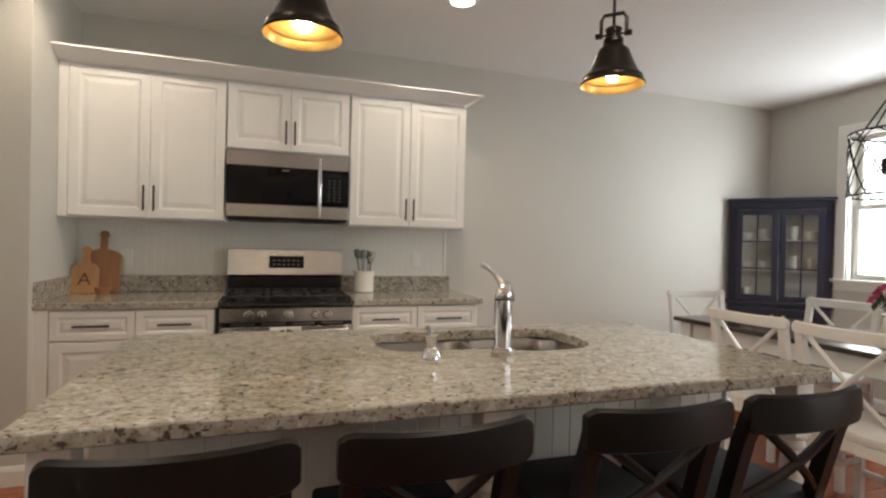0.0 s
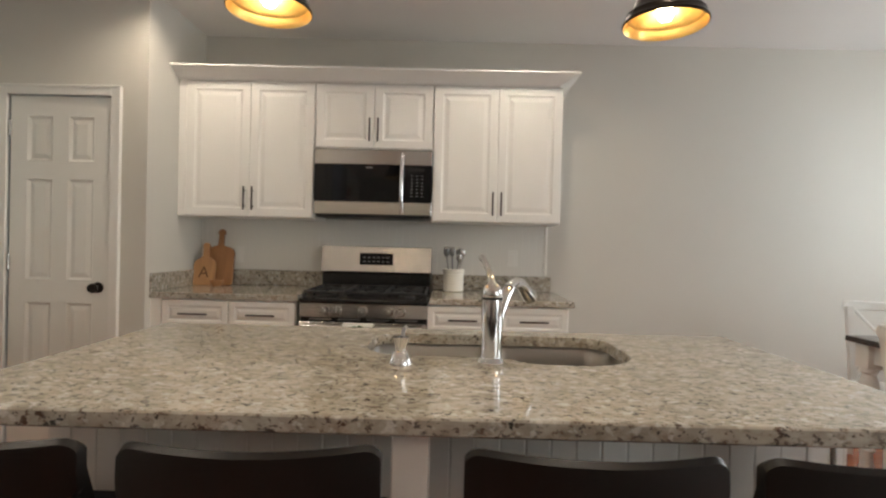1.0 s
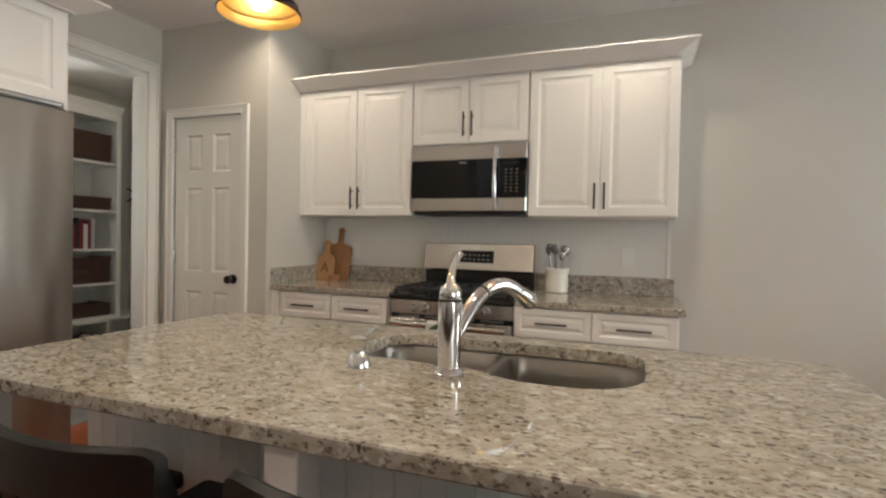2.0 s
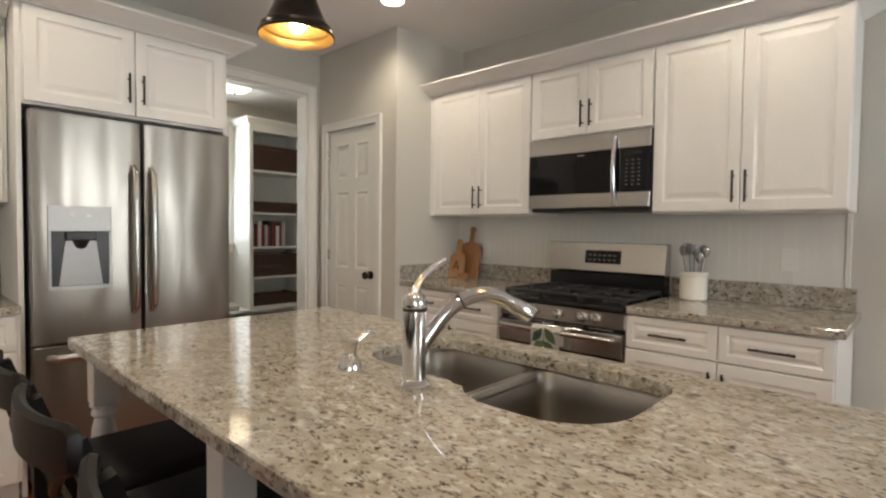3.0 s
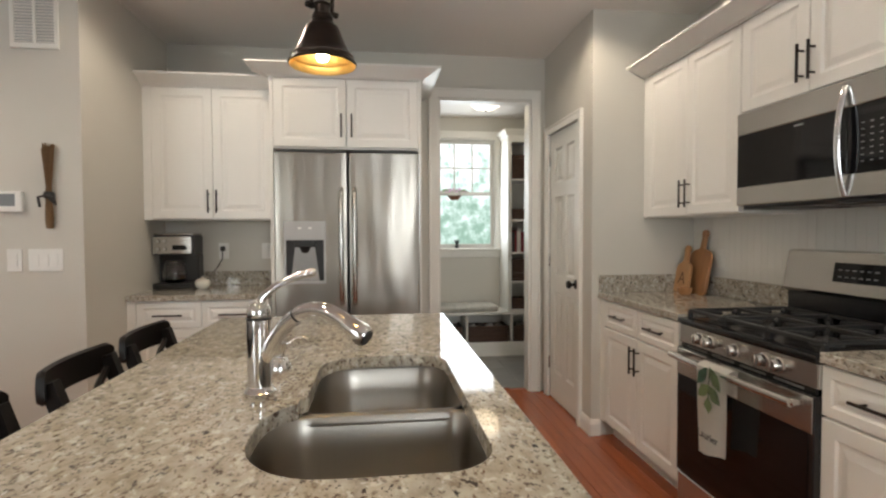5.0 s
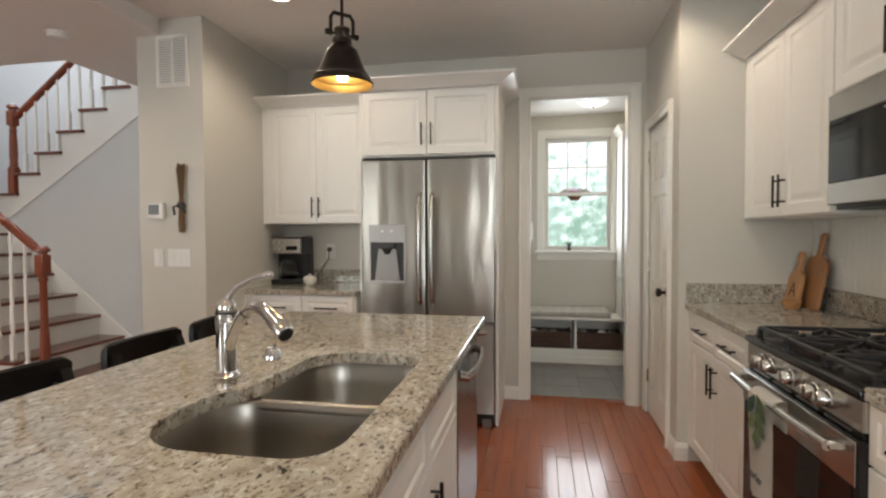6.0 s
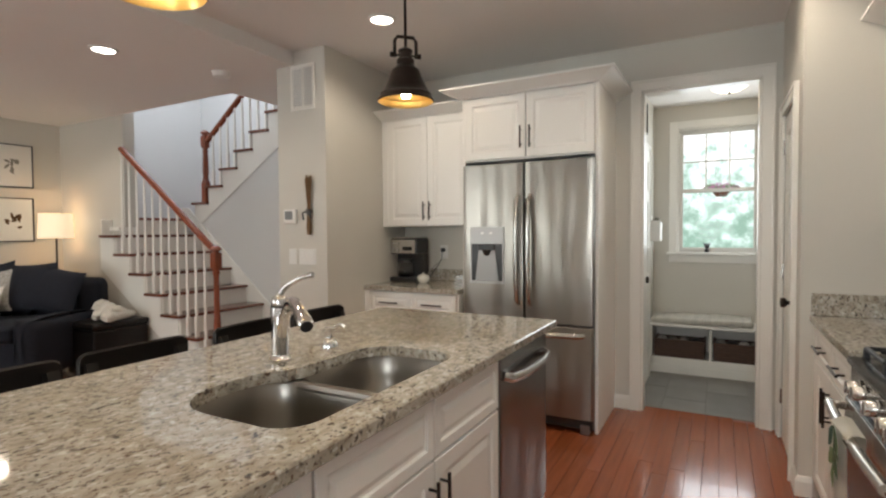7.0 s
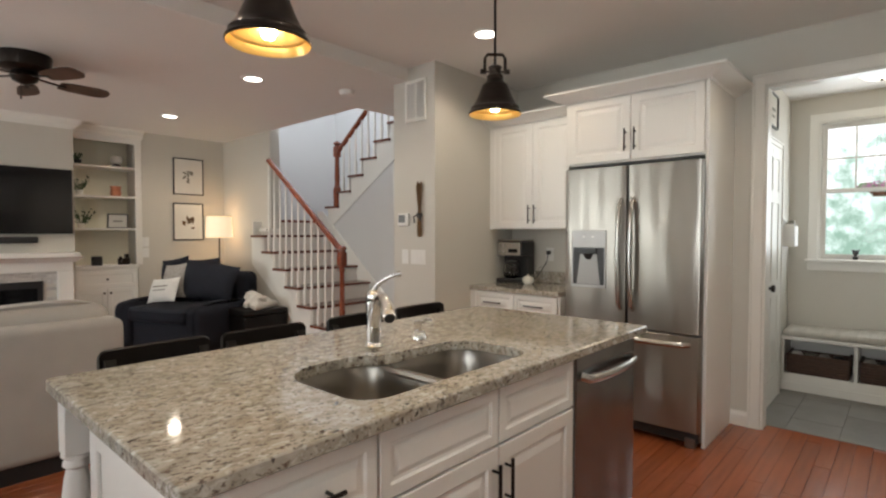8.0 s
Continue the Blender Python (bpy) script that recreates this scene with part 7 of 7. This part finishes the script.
def cushion_mesh(w, h, t, seed=0):
    bm = bmesh.new()
    n = 10
    for side in (1, -1):
        g = []
        for i in range(n + 1):
            rowv = []
            for j in range(n + 1):
                u, v = 2 * i / n - 1, 2 * j / n - 1
                p = max(0.0, (1 - abs(u) ** 2.6) * (1 - abs(v) ** 2.6)) ** 0.55
                pin = 1 - 0.07 * (1 - abs(u) ** 2) * abs(v) ** 3 - 0.0
                rowv.append(bm.verts.new((u * w / 2 * (1 - 0.06 * (1 - v * v) * abs(u) ** 3), side * t / 2 * p, v * h / 2 * pin)))
            g.append(rowv)
        for i in range(n):
            for j in range(n):
                bm.faces.new((g[i][j], g[i + 1][j], g[i + 1][j + 1], g[i][j + 1]))
    bmesh.ops.remove_doubles(bm, verts=bm.verts[:], dist=0.002)
    return bm


def soft_box(x0, x1, y0, y1, z0, z1, r=0.05, puff=0.0):
    bm = box(x0, x1, y0, y1, z0, z1)
    bmesh.ops.subdivide_edges(bm, edges=bm.edges[:], cuts=3, use_grid_fill=True)
    c = Vector(((x0 + x1) / 2, (y0 + y1) / 2, (z0 + z1) / 2))
    hx, hy, hz = (x1 - x0) / 2, (y1 - y0) / 2, (z1 - z0) / 2
    for v in bm.verts:
        d = v.co - c
        k = (1 - (d.x / hx) ** 2) * (1 - (d.y / hy) ** 2)
        v.co.z += puff * k * (1 if d.z > 0 else 0)
    es = [e for e in bm.edges if len(e.link_faces) == 2 and e.calc_face_angle(0) > 1.0]
    bmesh.ops.bevel(bm, geom=es, offset=min(r, hx * 0.8, hy * 0.8, hz * 0.8), segments=4, affect="EDGES", profile=0.5)
    return bm


arm = thing("armchair", "wide navy blue upholstered armchair with rolled arms", "armchair", pose(0.09, -2.56, 0, 0, 0, 112) @ Matrix.Diagonal((1, 1, 1.12, 1)))
part("base", soft_box(-0.58, 0.58, -0.36, 0.36, 0.10, 0.36, 0.03), NAVYCLOTH, arm, "", True)
part("seat_cushion", soft_box(-0.40, 0.40, -0.45, 0.28, 0.362, 0.50, 0.05, 0.02), NAVYCLOTH, arm, "", True)
for s in (-1, 1):
    part("arm", soft_box(s * 0.50 - 0.10, s * 0.50 + 0.10, -0.46, 0.36, 0.10, 0.535, 0.095, 0.03), NAVYCLOTH, arm, "", True)
part("backrest", soft_box(-0.58, 0.58, 0.30, 0.50, 0.10, 0.81, 0.09), NAVYCLOTH, arm, "", True)
part("back_cushion", soft_box(-0.40, 0.0, 0.14, 0.31, 0.50, 0.80, 0.08), NAVYCLOTH, arm, "", True)
part("back_cushion", soft_box(0.0, 0.40, 0.14, 0.31, 0.50, 0.80, 0.08), NAVYCLOTH, arm, "", True)
for lx in (-0.5, 0.5):
    for ly in (-0.38, 0.42):
        part("foot", lathe([(0, 0), (0.02, 0), (0.028, 0.10), (0, 0.10)], 10, lx, ly), ESPRESSO, arm)
AM = pose(0.09, -2.56, 0.085, 0, 0, 112)
solid("throw_pillow", cushion_mesh(0.42, 0.42, 0.14), PILLOW_G, "grey patterned square throw pillow on the armchair", "pillow", AM @ pose(-0.20, 0.02, 0.72, -18, -8, -4), smooth=True)
white_pillow = thing("throw_pillow", "white oblong throw pillow with two faded printed lines", "pillow", AM @ pose(-0.17, -0.17, 0.635, -22, -6, -4))
part("cover", cushion_mesh(0.44, 0.28, 0.12), PILLOW_W, white_pillow, "", True)
part("printed_line", box(-0.11, 0.12, -0.062, -0.056, 0.022, 0.036, 0.001), FADED, white_pillow, "faded grey printed line")
part("printed_line", box(-0.09, 0.10, -0.062, -0.056, -0.020, -0.008, 0.001), FADED, white_pillow, "faded grey printed line")
solid("throw_pillow", cushion_mesh(0.46, 0.46, 0.15), NAVYCLOTH, "navy square throw pillow on the armchair", "pillow", AM @ pose(0.14, 0.04, 0.76, -16, -4, 4), smooth=True)
solid("throw_pillow", cushion_mesh(0.42, 0.42, 0.15), NAVYCLOTH, "navy square throw pillow on the armchair", "pillow", AM @ pose(0.38, 0.06, 0.73, -14, 12, 8), smooth=True)
solid("throw_pillow", cushion_mesh(0.42, 0.42, 0.15), NAVYCLOTH, "navy square throw pillow on the armchair", "pillow", AM @ pose(-0.36, 0.16, 0.77, -12, -10, 0), smooth=True)

ott = thing("storage_ottoman", "dark brown storage ottoman beside the armchair", "ottoman", pose(-0.37, -1.88, 0, 0, 0, 0) @ Matrix.Diagonal((1, 1, 1.17, 1)))
part("box", box(-0.25, 0.25, -0.22, 0.22, 0.04, 0.40, 0.015, 2), ESPRESSO, ott)
part("lid", box(-0.26, 0.26, -0.23, 0.23, 0.402, 0.455, 0.018, 2), ESPRESSO, ott)
for lx in (-0.2, 0.2):
    for ly in (-0.17, 0.17):
        part("foot", box(lx - 0.02, lx + 0.02, ly - 0.02, ly + 0.02, 0, 0.04), ESPRESSO, ott)
bl = thing("folded_blanket", "cream fleece blanket rolled on the ottoman", "blanket", pose(-0.39, -1.86, 0.533))
spiral = [(0.085 * (1 - 0.10 * k) * math.cos(k * 0.7), 0, 0.085 + 0.075 * (1 - 0.10 * k) * math.sin(k * 0.7)) for k in range(10)]
for k in range(3):
    t = tube([(x + 0.02 * k, -0.13 + 0.12 * k + 0.012 * math.sin(i * 1.7 + k), z * (1 - 0.12 * k)) for i, (x, y, z) in enumerate(spiral)], [0.030 + 0.010 * ((i * 3 + k) % 4) / 3 for i in range(10)], 12)
    part("fold", t, BLANKET, bl, "", True)
for k, (y0, y1, h) in enumerate(((-0.17, 0.02, 0.060), (-0.02, 0.16, 0.075), (0.08, 0.20, 0.045))):
    t = tube([(-0.16, y0, 0.035), (-0.06, y0 + 0.03, h), (0.05, (y0 + y1) / 2, h * 0.8), (0.13, y1, h), (0.18, y1 + 0.02, 0.035)], [0.028, 0.046, 0.040, 0.048, 0.026], 12)
    part("fold", t, BLANKET, bl, "", True)

sofa = thing("sofa", "cream upholstered sofa seen from behind", "sofa", Matrix.Diagonal((1, 1, 1.05, 1)))
SX0, SX1, SY = 1.455, 3.51, -0.040
part("back", soft_box(SX0, SX1, SY - 0.20, SY, 0.085, 0.80, 0.045), SOFACLOTH, sofa, "", True)
part("base", soft_box(SX0 + 0.01, SX1 - 0.01, SY - 0.95, SY - 0.15, 0.085, 0.36, 0.03), SOFACLOTH, sofa, "", True)
for a in (SX0, SX1 - 0.2):
    part("arm", soft_box(a, a + 0.2, SY - 0.95, SY - 0.10, 0.085, 0.62, 0.06), SOFACLOTH, sofa, "", True)
for k in range(3):
    a = SX0 + 0.03 + k * 0.663
    part("back_cushion", soft_box(a, a + 0.655, SY - 0.42, SY - 0.14, 0.48, 0.875, 0.08, 0.03), SOFACLOTH, sofa, "", True)
    part("seat_cushion", soft_box(SX0 + 0.2 + k * 0.55, SX0 + 0.745 + k * 0.55, SY - 0.97, SY - 0.35, 0.362, 0.50, 0.05, 0.01), SOFACLOTH, sofa, "", True)
part("plinth", box(SX0 + 0.03, SX1 - 0.03, SY - 0.90, SY - 0.03, 0.0, 0.084), PLASTIC_K, sofa, "dark plinth")

# ---- dining ----
table = thing("dining_table", "white dining table with a dark wooden top and turned legs", "table", pose(0, 0, 0))
TX0, TX1, TY0, TY1, TZ = 3.385, 4.20, 1.75, 3.58, 0.775
part("tabletop", box(TX0, TX1, TY0, TY1, TZ - 0.032, TZ, 0.006, 2), TABLETOP, table, "dark walnut top")
part("apron", boxes([(TX0 + 0.07, TX1 - 0.07, TY0 + 0.07, TY0 + 0.09, TZ - 0.14, TZ - 0.0325), (TX0 + 0.07, TX1 - 0.07, TY1 - 0.09, TY1 - 0.07, TZ - 0.14, TZ - 0.0325), (TX0 + 0.07, TX0 + 0.09, TY0 + 0.09, TY1 - 0.09, TZ - 0.14, TZ - 0.0325), (TX1 - 0.09, TX1 - 0.07, TY0 + 0.09, TY1 - 0.09, TZ - 0.14, TZ - 0.0325)], 0.002), WHITEWOOD, table)
for lx in (TX0 + 0.08, TX1 - 0.08):
    for ly in (TY0 + 0.08, TY1 - 0.08):
        lg = box(lx - 0.045, lx + 0.045, ly - 0.045, ly + 0.045, TZ - 0.17, TZ - 0.033, 0.004)
        add(lg, lathe([(0, TZ - 0.169), (0.042, TZ - 0.17), (0.045, TZ - 0.19), (0.030, TZ - 0.205), (0.046, TZ - 0.25), (0.050, TZ - 0.33), (0.040, 0.30), (0.026, 0.17), (0.040, 0.15), (0.028, 0.13), (0.034, 0.02), (0.026, 0.0), (0, 0)], 20, lx, ly))
        part("leg", lg, WHITEWOOD, table, "white turned leg", True)
chair = xback_chair("dining_chair", "white cross-back wooden dining chair at the table", "chair", pose(3.21, 2.57, 0, 0, 0, -90), WHITEWOOD, WHITEWOOD, 0.47, 0.945, 0.46, 0.42, "chairs round the table", 0.06, 0.06)
for m in (pose(3.19, 2.05, 0, 0, 0, -88), pose(3.76, 3.55, 0, 0, 0, 165), pose(4.02, 2.95, 0, 0, 0, 95)):
    copy_thing(chair, m)


def hutch(m):
    ob = thing("corner_hutch", "navy painted corner hutch with glass doors and dishes inside", "hutch", m)
    w, H, dep = 0.80, 1.815, 0.36
    base = prism([(-w / 2, 0.0), (w / 2, 0.0), (w / 2 - 0.02, 0.06), (0.05, dep + 0.02), (-0.05, dep + 0.02), (-w / 2 + 0.02, 0.06)], 0.0, 0.80)
    part("base_cabinet", base, NAVYWOOD, ob)
    part("waist", box(-w / 2 - 0.015, w / 2 + 0.015, -0.02, 0.05, 0.80, 0.835, 0.005), NAVYWOOD, ob)
    for a, b in ((-0.36, -0.003), (0.003, 0.36)):
        d = part("lower_door", raised(a, b, 0.10, 0.77, -0.0005), NAVYWOOD, ob)
        kb = lathe([(0, 0), (0.008, 0), (0.008, 0.012), (0.017, 0.02), (0, 0.028)], 12)
        bmesh.ops.transform(kb, matrix=pose(b - 0.04 if a < -0.1 else a + 0.04, -0.0205, 0.70, 90), verts=kb.verts[:])
        part("knob", kb, GOLD, d, "brass knob", True)
    for a in (-w / 2, w / 2 - 0.06):
        part("side", box(a, a + 0.06, 0, 0.03, 0.836, H - 0.05), NAVYWOOD, ob)
    for s in (-1, 1):
        part("back_panel", bar((s * (w / 2 - 0.02), 0.03, (0.836 + H - 0.05) / 2), (0, dep, (0.836 + H - 0.05) / 2), 0.012, H - 0.05 - 0.836), HUTCHBACK, ob, "pale inside panel")
    part("cornice", add(box(-w / 2 - 0.02, w / 2 + 0.02, -0.03, 0.06, H - 0.03, H, 0.006), box(-w / 2, w / 2, -0.005, 0.04, H - 0.10, H - 0.0305)), NAVYWOOD, ob)
    part("top", prism([(-w / 2 + 0.01, 0.06), (w / 2 - 0.01, 0.06), (0.05, dep), (-0.05, dep)], H - 0.06, H - 0.035), NAVYWOOD, ob)
    for z in (1.12, 1.41):
        part("shelf", prism([(-w / 2 + 0.06, 0.035), (w / 2 - 0.06, 0.035), (0.04, dep - 0.04), (-0.04, dep - 0.04)], z, z + 0.015), HUTCHBACK, ob)
    for a, b in ((-0.34, -0.003), (0.003, 0.34)):
        f = 0.05
        z0, z1 = 0.845, H - 0.11
        fr = [(a, a + f, -0.018, 0.0, z0, z1), (b - f, b, -0.018, 0.0, z0, z1), (a + f, b - f, -0.018, 0.0, z0, z0 + f), (a + f, b - f, -0.018, 0.0, z1 - f, z1)]
        d = part("glass_door", boxes(fr, 0.002), NAVYWOOD, ob)
        for k in (1, 2):
            z = z0 + f + (z1 - z0 - 2 * f) * k / 3
            part("glazing_bar", box(a + f, b - f, -0.016, -0.002, z - 0.007, z + 0.007), NAVYWOOD, d)
        part("glazing_bar", box((a + b) / 2 - 0.006, (a + b) / 2 + 0.006, -0.0155, -0.0025, z0 + f, z1 - f), NAVYWOOD, d)
        g = part("pane", box(a + f, b - f, -0.010, -0.007, z0 + f, z1 - f), GLASS, d, "clear glass")
        g.visible_shadow = False
    return ob


HM = pose(4.915, 3.955, 0, 0, 0, -48) @ Matrix.Diagonal((1, 1, 0.976, 1))
hutch(HM)
rh = random.Random(17)
for z in (0.8365, 1.1355, 1.4255):
    for k in range(5):
        x = -0.24 + k * 0.12
        r0, h = 0.03 + 0.02 * rh.random(), 0.05 + 0.09 * rh.random()
        prof = [(0, 0), (r0 * 0.7, 0), (r0, h * 0.4), (r0 * 1.05, h), (r0 * 0.98, h), (r0 * 0.9, h * 0.4), (0, 0.008)]
        solid("dish", lathe(prof, 16), CERAMIC if (k + int(z * 10)) % 3 else HUTCHBACK, "pale dish on a hutch shelf", "dish", HM @ pose(x, 0.11 - abs(x) * 0.12, z), "dishes in the hutch", smooth=True)
chand = thing("chandelier", "dark metal drum chandelier over the dining table", "chandelier", pose(3.79, 2.33, 0))
CZ0, CZ1, CR = 1.60, 1.95, 0.26
for z in (CZ0, CZ1):
    part("hoop", tube([(CR * math.cos(k * math.pi / 18), CR * math.sin(k * math.pi / 18), z) for k in range(37)], 0.006, 6), BRONZE, chand)
for s in (-1, 1):
    for k in range(12):
        a = k * math.pi / 6
        pts = [(CR * math.cos(a + s * t * 1.05), CR * math.sin(a + s * t * 1.05), CZ0 + (CZ1 - CZ0) * (0.5 - 0.5 * math.cos(math.pi * t))) for t in [j / 10 for j in range(11)]]
        part("lattice_rod", tube(pts, 0.0035, 5), BRONZE, chand)
for k in range(4):
    a = k * math.pi / 2
    part("stay", tube([(CR * math.cos(a), CR * math.sin(a), CZ1), (0, 0, 2.30)], 0.005, 6), BRONZE, chand)
    part("candle_arm", tube([(0, 0, 1.74), (0.06 * math.cos(a), 0.06 * math.sin(a), 1.70), (0.11 * math.cos(a), 0.11 * math.sin(a), 1.74)], 0.006, 6), BRONZE, chand)
    part("candle", lathe([(0, 1.74), (0.014, 1.74), (0.014, 1.82), (0, 1.82)], 10, 0.11 * math.cos(a), 0.11 * math.sin(a)), BRONZE, chand)
part("stem", tube([(0, 0, 1.70), (0, 0, 2.68)], 0.009, 8), BRONZE, chand)
part("canopy", lathe([(0, 2.66), (0.06, 2.67), (0.065, 2.699), (0, 2.699)], 20), BRONZE, chand, "", True)


def bouquet(m):
    ob = thing("flower_vase", "vase of pink flowers on the dining table", "flowers", m)
    part("vase", lathe([(0, 0), (0.05, 0), (0.06, 0.05), (0.04, 0.14), (0.05, 0.16), (0.045, 0.16), (0.035, 0.14), (0, 0.02)], 18), CERAMIC, ob, "", True)
    r = random.Random(30)
    fl, lf = bmesh.new(), bmesh.new()
    for k in range(26):
        a, q = r.random() * 6.28, math.sqrt(r.random())
        c = Vector((0.11 * q * math.cos(a), 0.11 * q * math.sin(a), 0.22 + 0.10 * (1 - q * q) + 0.03 * r.random()))
        for j in range(7):
            b = prism([(-0.014, 0), (0, 0.012), (0.022, 0.006), (0.022, -0.006), (0, -0.012)], 0, 0.0015)
            add(fl, b, Matrix.Translation(c) @ Euler((r.random() * 1.2, r.random() * 1.2, j * 0.9)).to_matrix().to_4x4())
        add(lf, tube([(0, 0, 0.15), c], 0.002, 4))
        b = prism([(-0.02, 0), (0, 0.012), (0.03, 0), (0, -0.012)], 0, 0.001)
        add(lf, b, Matrix.Translation(c * 0.85) @ Euler((r.random() * 2, r.random() * 2, r.random() * 6)).to_matrix().to_4x4())
    part("blooms", fl, PETAL, ob)
    part("stems", lf, LEAF, ob)


bouquet(pose(3.83, 2.40, TZ + 0.0005))

# ---- floor pieces ----
floor = thing("floor", "glossy cherry-red hardwood strip floor", "floor", kind="structure")
PW = 0.083
rng = random.Random(7)
lengths = [0.9, 1.15, 1.4, 1.7]
plank_mesh = {L: finish("plank", box(0, L - 0.0012, 0.0006, PW - 0.0012, -0.018, 0.0, 0.0012), CHERRY) for L in lengths}
rest = bmesh.new()
made = 0
row = 0
y = S
while y < N - 0.01:
    x = W - rng.random() * 1.2
    while x < E:
        L = rng.choice(lengths)
        near = -1.75 < x < 2.3 and 2.3 < y < 3.75 or -0.5 < x < 2.4 and -0.9 < y < 1.0
        if x + L < W - 0.1 or (x < -1.6 and y > -3.5 and y < 0.7 and x + L < -1.4):
            pass
        elif near and made < 300:
            ob = new("plank", plank_mesh[L])
            ob.location = (max(x, W - 0.119), y, 0) if x > W - 0.12 else (W - 0.119, y, 0)
            ob.parent = floor
            made += 1
            if x < W - 0.119:
                x = W - 0.119
        else:
            add(rest, box(max(x, W - 0.119), min(x + L, E) - 0.0012, y + 0.0006, y + PW - 0.0012, -0.018, 0.0))
        x += L
    y += PW
    row += 1
tagged(part("planks", rest, CHERRY, floor, "cherry-red strips"), kind="stuff")
tile_floor = thing("floor_tiles", "grey slate-look mudroom floor tiles", "floor", kind="structure")
for i in range(4):
    for j in range(8):
        tx = MX + i * 0.6 - 0.32 + (0.3 if j % 2 else 0)
        a, b = max(tx, MX) + 0.002, min(tx + 0.6, W - 0.122) - 0.002
        if b - a > 0.03:
            ty = 2.56 + j * 0.3
            part("tile", box(a, b, ty + 0.002, min(ty + 0.298, 4.6), -0.01, 0.0, 0.002), TILE, tile_floor)
